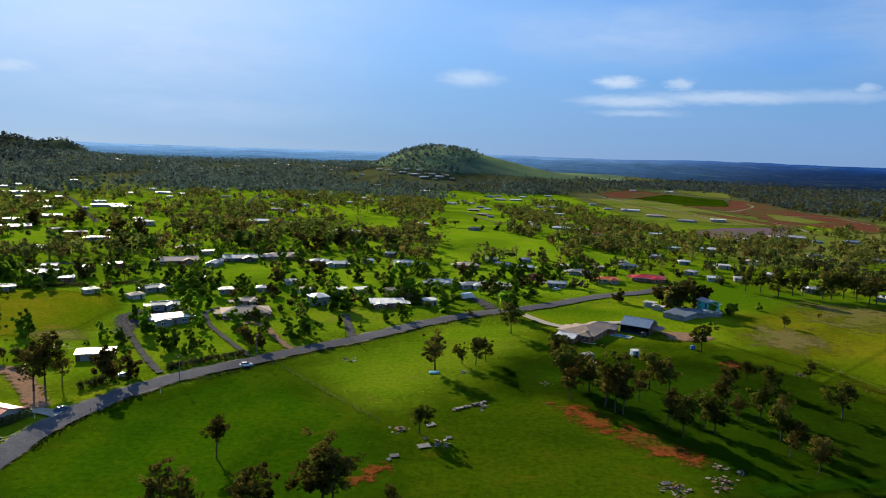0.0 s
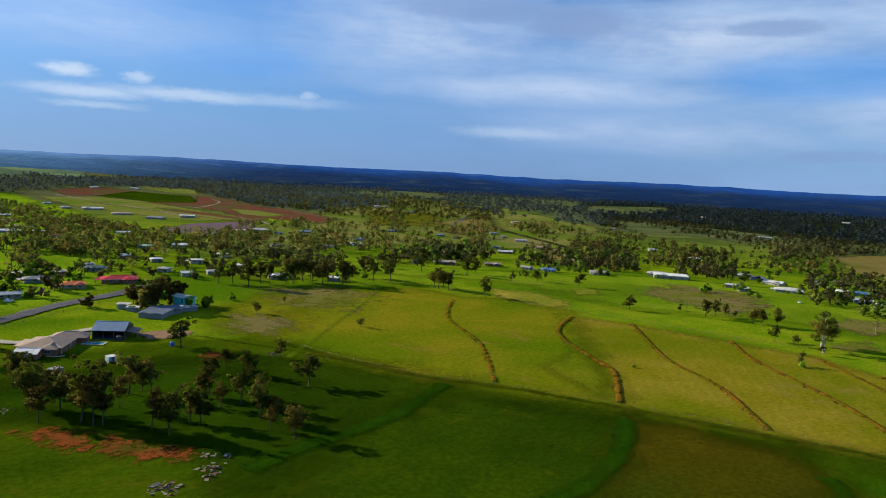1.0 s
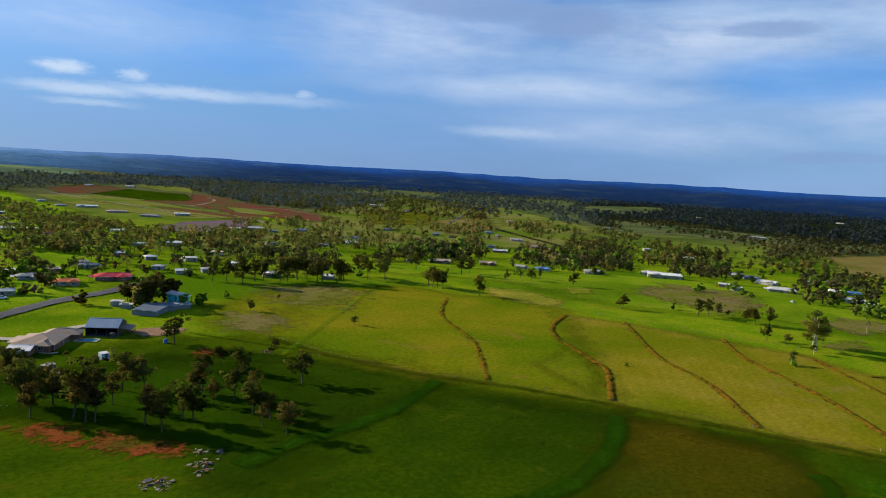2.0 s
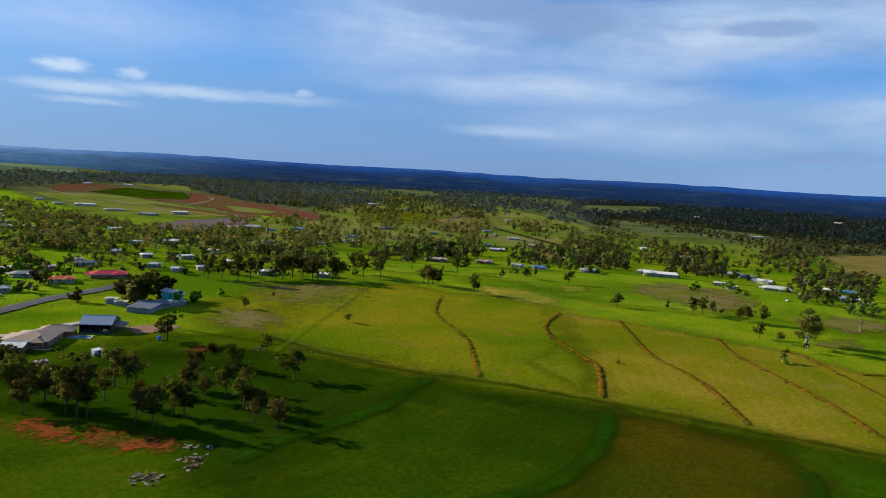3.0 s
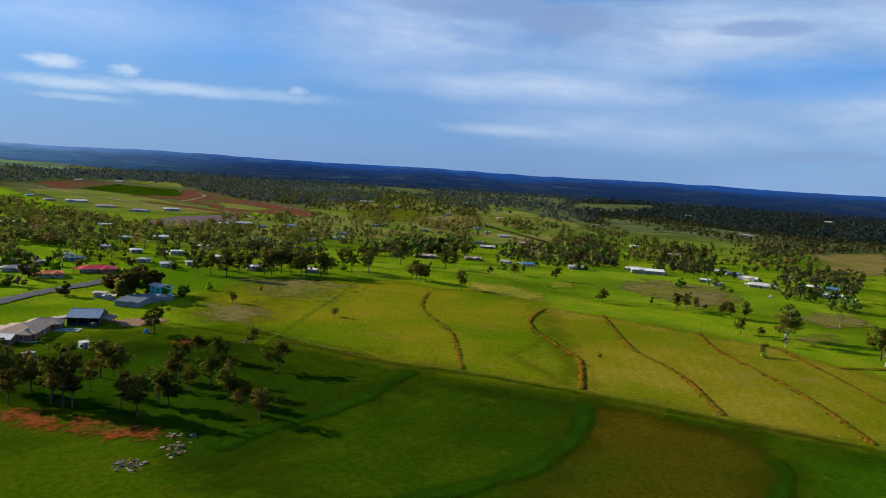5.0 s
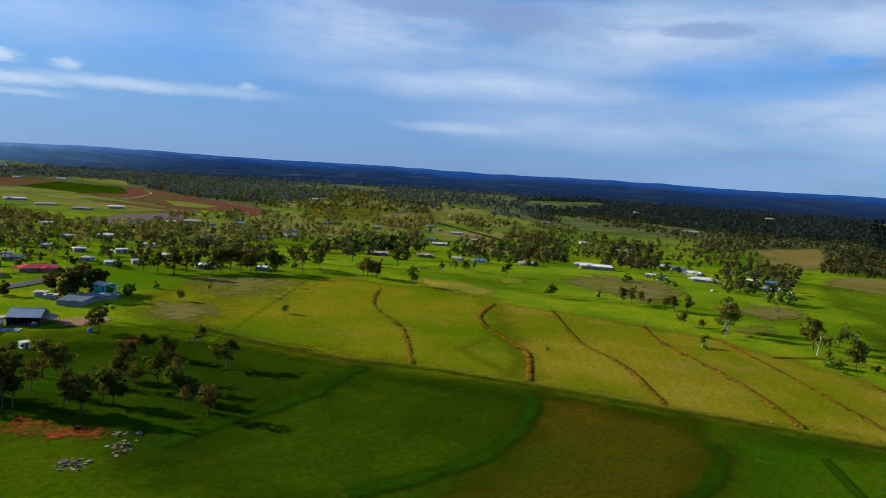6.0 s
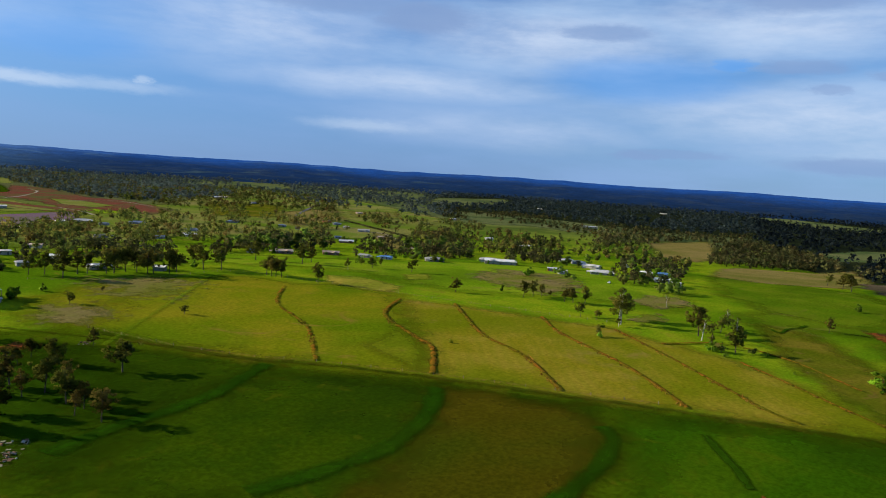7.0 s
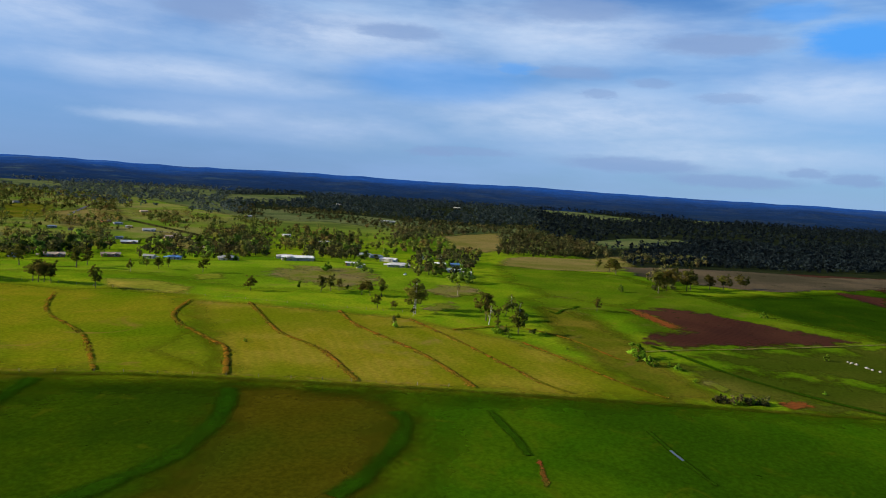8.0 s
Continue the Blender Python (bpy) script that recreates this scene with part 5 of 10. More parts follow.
patch("graded_site", GRADED, [(408.2, 1868.6), (551.2, 2057.4), (630.8, 1965.1), (599.7, 1847.0), (497.6, 1766.7), (410.4, 1750.1)], 8, "dark red graded earth of a building site")
CLEARINGS.append([(408.2, 1868.6), (551.2, 2057.4), (630.8, 1965.1), (599.7, 1847.0), (497.6, 1766.7), (410.4, 1750.1)])
patch("rough_grass", PASTURE, [(343.6, 1695.4), (481.0, 1708.0), (537.3, 1581.9), (547.4, 1331.9), (534.4, 1133.0), (448.9, 1114.3), (395.3, 1245.9), (349.4, 1450.4)], 10, "yellow rough grass beside graded earth")
patch("rough_grass", PASTURE, [(699.8, 2155.4), (974.0, 2420.6), (772.6, 1900.0), (713.8, 1968.6)], 8, "yellow rough grass beyond the crop")
patch("crop", DARK_LUSH, [(477.1, 1758.9), (621.8, 1959.5), (723.5, 1834.5), (626.1, 1529.8), (556.3, 1534.1), (509.2, 1681.4)], 8, "dark green crop by the building site")
CLEARINGS.append([(477.1, 1758.9), (621.8, 1959.5), (723.5, 1834.5), (626.1, 1529.8), (556.3, 1534.1), (509.2, 1681.4)])
patch("graded_site", GRADED, [(749.9, 1844.2), (779.6, 1719.5), (733.1, 1443.3), (764.2, 1349.4), (734.7, 1128.1), (634.1, 1042.5), (597.8, 1154.5), (555.7, 1178.3), (582.4, 1334.7), (573.8, 1454.4), (518.2, 1560.5), (630.6, 1566.2)], 8, "red-brown graded earth of a building site")
CLEARINGS.append([(749.9, 1844.2), (779.6, 1719.5), (733.1, 1443.3), (764.2, 1349.4), (734.7, 1128.1), (634.1, 1042.5), (597.8, 1154.5), (555.7, 1178.3), (582.4, 1334.7), (573.8, 1454.4), (518.2, 1560.5), (630.6, 1566.2)])
patch("graded_site", GRADED, [(490.4, 1412.3), (524.8, 1330.1), (545.5, 1202.1), (586.1, 1131.7), (539.0, 1100.4), (514.1, 1225.8), (481.1, 1326.5)], 4, "red-brown graded strip")
CLEARINGS.append([(490.4, 1412.3), (524.8, 1330.1), (545.5, 1202.1), (586.1, 1131.7), (539.0, 1100.4), (514.1, 1225.8), (481.1, 1326.5)])
patch("rough_grass", PASTURE, [(634.7, 1399.2), (669.2, 1341.7), (672.2, 1229.7), (616.4, 1190.5), (591.0, 1253.4)], 6, "yellow grass between graded strips")
patch("stubble", CLEARED, [(1356.3, 198.8), (1565.6, 161.0), (1703.3, 51.3), (1598.8, 6.3), (1315.9, 100.8), (1232.8, 158.7)], 8, "sunlit yellow clearing before the woods")
CLEARINGS.append([(1356.3, 198.8), (1565.6, 161.0), (1703.3, 51.3), (1598.8, 6.3), (1315.9, 100.8), (1232.8, 158.7)])
patch("weedy_soil", PURPLE, [(471.3, 294.0), (483.5, 259.2), (463.9, 212.0), (431.2, 194.8), (406.0, 198.4), (408.4, 229.4), (422.0, 267.0)], 14, "brownish bare ground below the village")
patch("weedy_soil", PURPLE, [(428.6, 154.2), (464.0, 153.0), (473.4, 137.6), (450.3, 119.3), (423.3, 130.4)], 6, "mauve bare ground by the village")
ribbon("drain", RANK, [(141.8, 266.7), (152.0, 222.2), (165.1, 190.3), (178.3, 171.3), (197.8, 132.0), (214.7, 92.0), (227.8, 60.5), (277.8, -76.6), (288.3, -123.9)], 5.5, "dull green strip of rank grass along the fence", "drain", 0, 0.62)
ribbon("drain", DRAIN, [(164.2, 182.8), (146.1, 173.4), (128.7, 165.8), (109.4, 161.5), (95.9, 160.3), (75.2, 154.4)], 9, "dark green curved drain in the paddock", "drain", 0, 0.8)
ribbon("drain", DRAIN, [(189.3, 124.1), (164.5, 108.9), (135.2, 100.3), (108.6, 102.5), (95.8, 104.7)], 9, "dark green curved drain in the paddock", "drain", 0, 0.8)
ribbon("drain", DRAIN, [(196.9, 66.5), (189.1, 59.6), (171.0, 54.6), (150.5, 52.8), (135.1, 53.5)], 8, "dark green curved drain in the paddock", "drain", 0, 0.8)
ribbon("drain", DRAIN, [(214.1, 41.0), (202.4, 33.0), (192.9, 26.0), (182.8, 20.1)], 4, "dark green drain in the paddock", "drain", 0, 0.95)
ribbon("drain", DRAIN, [(221.2, -8.4), (207.7, -15.5), (200.3, -19.9), (187.4, -27.9)], 2.6, "narrow dark drain", "drain", 0, 0.9)
ribbon("puddle", POND, [(207.6, -15.6), (205.2, -16.9), (203.0, -18.3), (200.9, -19.4)], 0.9, "still dark water lying in a narrow drain", "puddle", 0, 0)
ribbon("creek", DRAIN, [(352.0, 2.0), (336.3, -14.5), (313.4, -36.2), (297.9, -60.0), (287.3, -85.0), (281.0, -118.0)], 5, "dark green creek bed winding to the fence", "creek", 0, 0.8)
patch("lush_strip", STRIP, [(213.3, 178.5), (247.4, 190.7), (236.0, 172.0), (222.8, 154.9), (201.4, 143.7)], 6, "bright green lush strip inside the yellow paddock")
ribbon("contour_bank", BANKGRASS, [(278.3, 306.4), (252.8, 282.0), (237.0, 261.3), (224.9, 234.6), (213.0, 213.6), (181.4, 175.0)], 2.9, "low earth bank of rusty dry grass", "bank", 0.30, 0.62)
tufts_along("tussocks", GREENTUFT, [(-98.5, 165.0), (-97.5, 183.0), (-88.0, 208.0), (-62.0, 238.5), (-32.0, 271.0), (-1.0, 305.0), (24.0, 327.0)], 2.6, 9, 0.5, "rank green tussocks along the road verge", 141)
tufts_along("tussocks", TUFT, [(278.3, 306.4), (252.8, 282.0), (237.0, 261.3), (224.9, 234.6), (213.0, 213.6), (181.4, 175.0)], 2.9, 3, 0.6, "rusty dry tussocks along the contour bank", 93)
ribbon("contour_bank", BANKGRASS, [(306.0, 239.7), (278.9, 225.5), (260.0, 208.4), (239.8, 172.3), (231.3, 158.3), (201.6, 135.1)], 3.2, "low earth bank of rusty dry grass", "bank", 0.36, 0.85)
tufts_along("tussocks", TUFT, [(306.0, 239.7), (278.9, 225.5), (260.0, 208.4), (239.8, 172.3), (231.3, 158.3), (201.6, 135.1)], 3.2, 6, 0.6, "rusty dry tussocks along the contour bank", 95)
ribbon("contour_bank", BANKGRASS, [(321.8, 212.5), (281.1, 171.2), (267.5, 155.2), (251.0, 125.0), (220.5, 92.6)], 2.9, "low earth bank of rusty dry grass", "bank", 0.30, 0.85)
tufts_along("tussocks", TUFT, [(321.8, 212.5), (281.1, 171.2), (267.5, 155.2), (251.0, 125.0), (220.5, 92.6)], 2.9, 6, 0.6, "rusty dry tussocks along the contour bank", 97)
ribbon("contour_bank", BANKGRASS, [(332.3, 162.6), (306.5, 139.3), (286.9, 111.0), (271.0, 89.0), (251.0, 67.5), (235.7, 53.3)], 2.9, "low earth bank of rusty dry grass", "bank", 0.30, 0.85)
tufts_along("tussocks", TUFT, [(332.3, 162.6), (306.5, 139.3), (286.9, 111.0), (271.0, 89.0), (251.0, 67.5), (235.7, 53.3)], 2.9, 6, 0.6, "rusty dry tussocks along the contour bank", 99)
ribbon("contour_bank", BANKGRASS, [(336.0, 122.6), (306.9, 88.2), (278.5, 57.6), (255.7, 33.1), (248.8, 20.7)], 2.5, "low earth bank of brown grass", "bank", 0.24, 0.85)
tufts_along("tussocks", TUFT, [(336.0, 122.6), (306.9, 88.2), (278.5, 57.6), (255.7, 33.1), (248.8, 20.7)], 2.5, 6, 0.6, "rusty dry tussocks along the contour bank", 101)
ribbon("contour_bank", BANKGRASS, [(318.7, 57.2), (298.0, 33.0), (273.6, 6.2), (262.3, -11.2)], 2.2, "low earth bank of brown grass", "bank", 0.24, 0.85)
tufts_along("tussocks", TUFT, [(318.7, 57.2), (298.0, 33.0), (273.6, 6.2), (262.3, -11.2)], 2.2, 6, 0.6, "rusty dry tussocks along the contour bank", 103)
ribbon("bank", BANKGRASS, [(324.9, 94.8), (350.4, 73.0), (341.9, 41.8), (311.3, 10.8)], 2.5, "low brown bank before the creek", "bank", 0.3, 1)
ribbon("track", CREEK, [(133.8, 239.9), (183.7, 284.5), (225.0, 322.0), (266.7, 359.7)], 4.0, "faint bright green track across the paddock", "track", 0, 0.42)
ribbon("fence_line", RANK, [(117.1, 290.7), (132.7, 262.5), (148.7, 231.2), (163.1, 206.1)], 2.2, "thin brown line of dry grass along a fence", "bank", 0, 0.6)
ribbon("track", PURPLE, [(336.3, 3.5), (356.1, -18.4), (381.7, -49.7), (439.6, -114.3)], 2.2, "pale farm track", "track", 0, 0.8)
ribbon("track", GRAVEL, [(796.9, 731.4), (805.4, 699.1), (743.4, 609.5), (656.1, 514.4)], 6, "pale dirt road climbing the slope", "track", 0, 1)
ribbon("track", GRAVEL, [(729.5, 1706.1), (700.2, 1599.2), (612.1, 1460.0), (560.4, 1406.0)], 8, "pale dirt road", "track", 0, 1)
ribbon("track", GRAVEL, [(555.9, 1190.2), (554.2, 1110.5), (543.2, 1048.7)], 8, "pale graded track", "track", 0, 1)
ribbon("track", GRAVEL, [(393.2, 1774.6), (423.4, 1622.4), (451.2, 1421.8), (474.0, 1201.2)], 10, "pale graded strip", "track", 0, 1)
ribbon("track", ASPHALT, [(898.7, 1000.8), (1033.1, 1120.7), (1255.5, 1314.5)], 6, "narrow grey road on the slope", "road", 0, 0)
KEEP_OUT.extend((x, y, 4.5) for x, y in smooth_line([(898.7, 1000.8), (1033.1, 1120.7), (1255.5, 1314.5)], 6.0))
ribbon("road", GRAVEL, [(-103.8, 150.0), (-103.2, 161.3), (-103.3, 175.6), (-100.8, 187.7), (-95.9, 204.0), (-83.4, 225.0), (-64.6, 244.7), (-53.2, 257.5), (-34.5, 275.6), (-17.8, 294.0), (-3.7, 309.8), (20.1, 331.0), (49.3, 348.7), (87.4, 381.1), (114.8, 396.4), (143.3, 419.8)], 12, "grassy gravel verge of the main road", "shoulder", 0, 1)
ribbon("road", ASPHALT, [(-103.8, 150.0), (-103.2, 161.3), (-103.3, 175.6), (-100.8, 187.7), (-95.9, 204.0), (-83.4, 225.0), (-64.6, 244.7), (-53.2, 257.5), (-34.5, 275.6), (-17.8, 294.0), (-3.7, 309.8), (20.1, 331.0), (49.3, 348.7), (87.4, 381.1), (114.8, 396.4), (143.3, 419.8)], 8, "grey asphalt country road", "road", 0.08, 0)
KEEP_OUT.extend((x, y, 5.5) for x, y in smooth_line([(-103.8, 150.0), (-103.2, 161.3), (-103.3, 175.6), (-100.8, 187.7), (-95.9, 204.0), (-83.4, 225.0), (-64.6, 244.7), (-53.2, 257.5), (-34.5, 275.6), (-17.8, 294.0), (-3.7, 309.8), (20.1, 331.0), (49.3, 348.7), (87.4, 381.1), (114.8, 396.4), (143.3, 419.8)], 6.0))
ribbon("road", LANE, [(-91.0, 227.9), (-100.7, 241.0), (-118.2, 269.4), (-135.2, 300.2), (-135.1, 314.5), (-126.6, 312.3)], 3.6, "grey asphalt side street", "road", 0.05, 1)
KEEP_OUT.extend((x, y, 4) for x, y in smooth_line([(-91.0, 227.9), (-100.7, 241.0), (-118.2, 269.4), (-135.2, 300.2), (-135.1, 314.5), (-126.6, 312.3)], 6.0))
ribbon("road", LANE, [(-68.0, 250.0), (-81.0, 269.5), (-96.9, 294.9), (-104.8, 315.2), (-102.2, 327.4)], 3.2, "grey asphalt lane between gardens", "road", 0.05, 1)
KEEP_OUT.extend((x, y, 3.75) for x, y in smooth_line([(-68.0, 250.0), (-81.0, 269.5), (-96.9, 294.9), (-104.8, 315.2), (-102.2, 327.4)], 6.0))
ribbon("driveway", LANE, [(-33.6, 277.5), (-37.8, 297.3), (-42.3, 320.2)], 4.5, "grey asphalt driveway", "driveway", 0, 1)
KEEP_OUT.extend((x, y, 3.75) for x, y in smooth_line([(-33.6, 277.5), (-37.8, 297.3), (-42.3, 320.2)], 6.0))
ribbon("driveway", CLAYDRIVE, [(-53.5, 259.0), (-61.7, 271.7), (-72.5, 293.0), (-81.5, 299.9), (-84.0, 291.6)], 4, "brown earth driveway", "driveway", 0, 1)
KEEP_OUT.extend((x, y, 3.5) for x, y in smooth_line([(-53.5, 259.0), (-61.7, 271.7), (-72.5, 293.0), (-81.5, 299.9), (-84.0, 291.6)], 6.0))
ribbon("driveway", CONCRETE, [(-102.7, 188.3), (-107.8, 190.5), (-113.5, 192.2)], 4, "pale concrete apron", "driveway", 0, 0)
KEEP_OUT.extend((x, y, 3.5) for x, y in smooth_line([(-102.7, 188.3), (-107.8, 190.5), (-113.5, 192.2)], 6.0))
ribbon("driveway", CLAYDRIVE, [(-111.7, 193.3), (-124.0, 209.0), (-137.5, 224.5), (-147.1, 226.6)], 9, "brown earth yard", "driveway", 0, 1)
KEEP_OUT.extend((x, y, 6) for x, y in smooth_line([(-111.7, 193.3), (-124.0, 209.0), (-137.5, 224.5), (-147.1, 226.6)], 6.0))
ribbon("driveway", CONCRETE, [(40.3, 331.3), (45.6, 320.5), (53.1, 310.7), (60.5, 309.6), (73.6, 317.5), (86.2, 321.3)], 4.5, "pale concrete driveway", "driveway", 0, 0)
KEEP_OUT.extend((x, y, 3.75) for x, y in smooth_line([(40.3, 331.3), (45.6, 320.5), (53.1, 310.7), (60.5, 309.6), (73.6, 317.5), (86.2, 321.3)], 6.0))
ribbon("driveway", LANE, [(26.2, 341.6), (21.5, 358.2), (16.0, 367.4), (7.0, 363.1)], 9, "dark yard with parked truck", "driveway", 0, 1)
KEEP_OUT.extend((x, y, 6) for x, y in smooth_line([(26.2, 341.6), (21.5, 358.2), (16.0, 367.4), (7.0, 363.1)], 6.0))
ribbon("road", LANE, [(-278.0, 413.1), (-252.7, 426.5), (-221.5, 439.4)], 7, "grey asphalt street", "road", 0.05, 1)
KEEP_OUT.extend((x, y, 5) for x, y in smooth_line([(-278.0, 413.1), (-252.7, 426.5), (-221.5, 439.4)], 6.0))
ribbon("road", LANE, [(-323.2, 667.3), (-384.3, 766.6), (-469.6, 909.0), (-530.1, 999.1)], 7, "grey asphalt street", "road", 0.05, 1)
KEEP_OUT.extend((x, y, 5) for x, y in smooth_line([(-323.2, 667.3), (-384.3, 766.6), (-469.6, 909.0), (-530.1, 999.1)], 6.0))
ribbon("road", LANE, [(-143.1, 690.6), (-183.6, 767.9), (-226.8, 850.1), (-257.5, 951.0), (-296.8, 1171.9)], 7, "grey asphalt street", "road", 0.05, 1)
KEEP_OUT.extend((x, y, 5) for x, y in smooth_line([(-143.1, 690.6), (-183.6, 767.9), (-226.8, 850.1), (-257.5, 951.0), (-296.8, 1171.9)], 6.0))
ribbon("road", GRAVEL, [(29.1, 1070.2), (50.2, 906.9), (78.1, 816.8), (109.3, 760.0)], 5, "pale gravel street", "road", 0, 1)
KEEP_OUT.extend((x, y, 4) for x, y in smooth_line([(29.1, 1070.2), (50.2, 906.9), (78.1, 816.8), (109.3, 760.0)], 6.0))
ribbon("road", LANE, [(308.0, 677.9), (309.9, 620.0), (324.7, 571.4), (336.2, 532.3)], 7, "grey asphalt street", "road", 0.05, 1)
KEEP_OUT.extend((x, y, 5) for x, y in smooth_line([(308.0, 677.9), (309.9, 620.0), (324.7, 571.4), (336.2, 532.3)], 6.0))
ribbon("creek", DRAIN, [(412.6, 65.4), (406.2, 59.6), (422.4, 59.2), (430.0, 55.8), (444.3, 53.6)], 2.6, "small dark creek winding through the grass", "creek", 0, 0.95)
ribbon("track", GRADED, [(405.1, 1552.5), (447.5, 1378.3), (483.4, 1225.0), (514.6, 1091.0)], 7, "red-brown scraped strip", "track", 0, 0.9)
ribbon("track", GRADED, [(518.2, 1560.5), (554.4, 1405.2), (591.0, 1253.4), (615.7, 1086.2)], 6, "red-brown scraped strip", "track", 0, 0.9)
ribbon("track", GRAVEL, [(643.6, 1339.7), (736.2, 1347.2), (732.0, 1204.3)], 6, "pale scraped strip", "track", 0, 0.9)
ribbon("fence_line", DRAIN, [(290.4, 664.8), (371.1, 771.3), (440.1, 848.8)], 4, "dark strip of rank grass", "hedge", 0, 0.9)

# ---------------------------------------------------------------- the town
house(-114.4, 295.7, 35, 14.7, 8.0, "flat", "white", "grey", h=3.0)
KEEP_OUT.append((-114.4, 295.7, 6.8))
house(-125.1, 319.6, 26, 11.4, 6.4, "gable", "steel", "grey", h=3.4)
KEEP_OUT.append((-125.1, 319.6, 5.6))
house(-146.3, 361.7, 42, 11.9, 6.4, "gable", "steel", "grey")
KEEP_OUT.append((-146.3, 361.7, 5.8))
house(-215.5, 382.3, 4, 12.7, 8.2, "hip", "grey", "white", raised=2.6, porch=True)
KEEP_OUT.append((-215.5, 382.3, 6.1))
house(-167.1, 450.7, 24, 23.4, 13.0, "gable", "beige", "brick")
KEEP_OUT.append((-167.1, 450.7, 9.9))
KEEP_OUT.append((-160.9, 434.1, 10.4))
house(-142.3, 445.4, 88, 15.7, 5.9, "gable", "steel", "grey", shed=True)
KEEP_OUT.append((-142.3, 445.4, 7.1))
KEEP_OUT.append((-137.0, 428.8, 7.3))
house(-132.7, 468.3, 19, 21.5, 11.4, "gable", "white", "dark")
KEEP_OUT.append((-132.7, 468.3, 9.2))
KEEP_OUT.append((-127.8, 451.1, 9.6))
house(-107.7, 482.7, 21, 23.7, 12.9, "hip", "beige", "brick")
KEEP_OUT.append((-107.7, 482.7, 10.0))
KEEP_OUT.append((-103.8, 465.1, 10.5))
house(-79.5, 465.3, 16, 11.0, 6.8, "hip", "white", "brick")
KEEP_OUT.append((-79.5, 465.3, 5.5))
KEEP_OUT.append((-76.6, 447.9, 5.4))
house(-67.0, 456.4, 2, 11.5, 7.1, "gable", "white", "white")
KEEP_OUT.append((-67.0, 456.4, 5.6))
KEEP_OUT.append((-64.5, 439.2, 5.6))
house(-86.7, 314.3, 20, 20.7, 11.4, "hip", "beige", "brick", porch=True)
KEEP_OUT.append((-86.7, 314.3, 8.9))
house(-91.9, 336.4, 25, 10.8, 6.7, "hip", "beige", "cream")
KEEP_OUT.append((-91.9, 336.4, 5.4))
house(-92.1, 369.0, 14, 7.0, 5.5, "hip", "grey", "blue")
KEEP_OUT.append((-92.1, 369.0, 4.0))
house(-82.0, 390.1, 21, 6.8, 5.5, "hip", "white", "white")
KEEP_OUT.append((-82.0, 390.1, 3.9))
house(-58.9, 342.4, 30, 8.0, 9.0, "hip", "white", "grey", h=4.4)
KEEP_OUT.append((-58.9, 342.4, 4.4))
house(-25.0, 340.8, 10, 16.2, 9.3, "flat", "white", "brick")
KEEP_OUT.append((-25.0, 340.8, 7.3))
house(-23.6, 368.7, 24, 8.5, 5.5, "gable", "beige", "tan", h=3.6, shed=True)
KEEP_OUT.append((-23.6, 368.7, 4.6))
house(-15.1, 366.2, 32, 6.8, 5.5, "flat", "steel", "grey", shed=True)
KEEP_OUT.append((-15.1, 366.2, 4.0))
house(-24.8, 469.3, 13, 11.6, 7.4, "gable", "white", "white")
KEEP_OUT.append((-24.8, 469.3, 5.7))
KEEP_OUT.append((-23.9, 451.8, 5.6))
house(18.1, 467.6, 1, 14.8, 9.1, "hip", "beige", "brick")
KEEP_OUT.append((18.1, 467.6, 6.8))
KEEP_OUT.append((17.5, 450.2, 6.9))
house(1.7, 399.8, 5, 15.1, 8.7, "flat", "steel", "grey")
KEEP_OUT.append((1.7, 399.8, 6.9))
house(17.7, 395.9, 17, 12.1, 7.3, "hip", "white", "white")
KEEP_OUT.append((17.7, 395.9, 5.9))
house(30.6, 397.7, -19, 17.7, 9.7, "hip", "white", "white")
KEEP_OUT.append((30.6, 397.7, 7.9))
house(44.1, 475.9, -31, 8.8, 5.5, "gable", "steel", "grey")
KEEP_OUT.append((44.1, 475.9, 4.7))
KEEP_OUT.append((42.4, 458.3, 4.5))
house(56.2, 464.7, 0, 9.4, 5.5, "gable", "white", "grey")
KEEP_OUT.append((56.2, 464.7, 4.9))
KEEP_OUT.append((54.1, 447.3, 4.8))
house(68.5, 408.0, -5, 10.4, 5.7, "gable", "white", "cream")
KEEP_OUT.append((68.5, 408.0, 5.2))
house(90.3, 453.3, -6, 13.0, 7.4, "hip", "grey", "grey")
KEEP_OUT.append((90.3, 453.3, 6.2))
KEEP_OUT.append((86.9, 436.2, 6.2))
house(102.3, 427.5, -5, 12.9, 8.3, "hip", "orange", "cream")
KEEP_OUT.append((102.3, 427.5, 6.2))
house(130.3, 437.3, -12, 19.3, 10.9, "hip", "red", "brick")
KEEP_OUT.append((130.3, 437.3, 8.4))
KEEP_OUT.append((125.4, 420.8, 8.7))
house(129.8, 486.0, -27, 10.7, 6.5, "hip", "steel", "grey")
KEEP_OUT.append((129.8, 486.0, 5.4))
KEEP_OUT.append((125.1, 468.5, 5.3))
house(59.3, 430.6, 6, 6.6, 5.5, "gable", "red", "red", shed=True)
KEEP_OUT.append((59.3, 430.6, 3.9))
house(-217.1, 351.0, 35, 7.8, 5.5, "gable", "white", "white")
KEEP_OUT.append((-217.1, 351.0, 4.3))
house(-363.0, 600.7, 36, 27.3, 13.0, "gable", "white", "brick", far=True)
KEEP_OUT.append((-363.0, 600.7, 15.0))
KEEP_OUT.append((-351.6, 581.8, 11.9))
house(-282.3, 485.3, 30, 13.5, 6.8, "gable", "white", "brick")
KEEP_OUT.append((-282.3, 485.3, 9.2))
KEEP_OUT.append((-272.6, 468.6, 6.4))
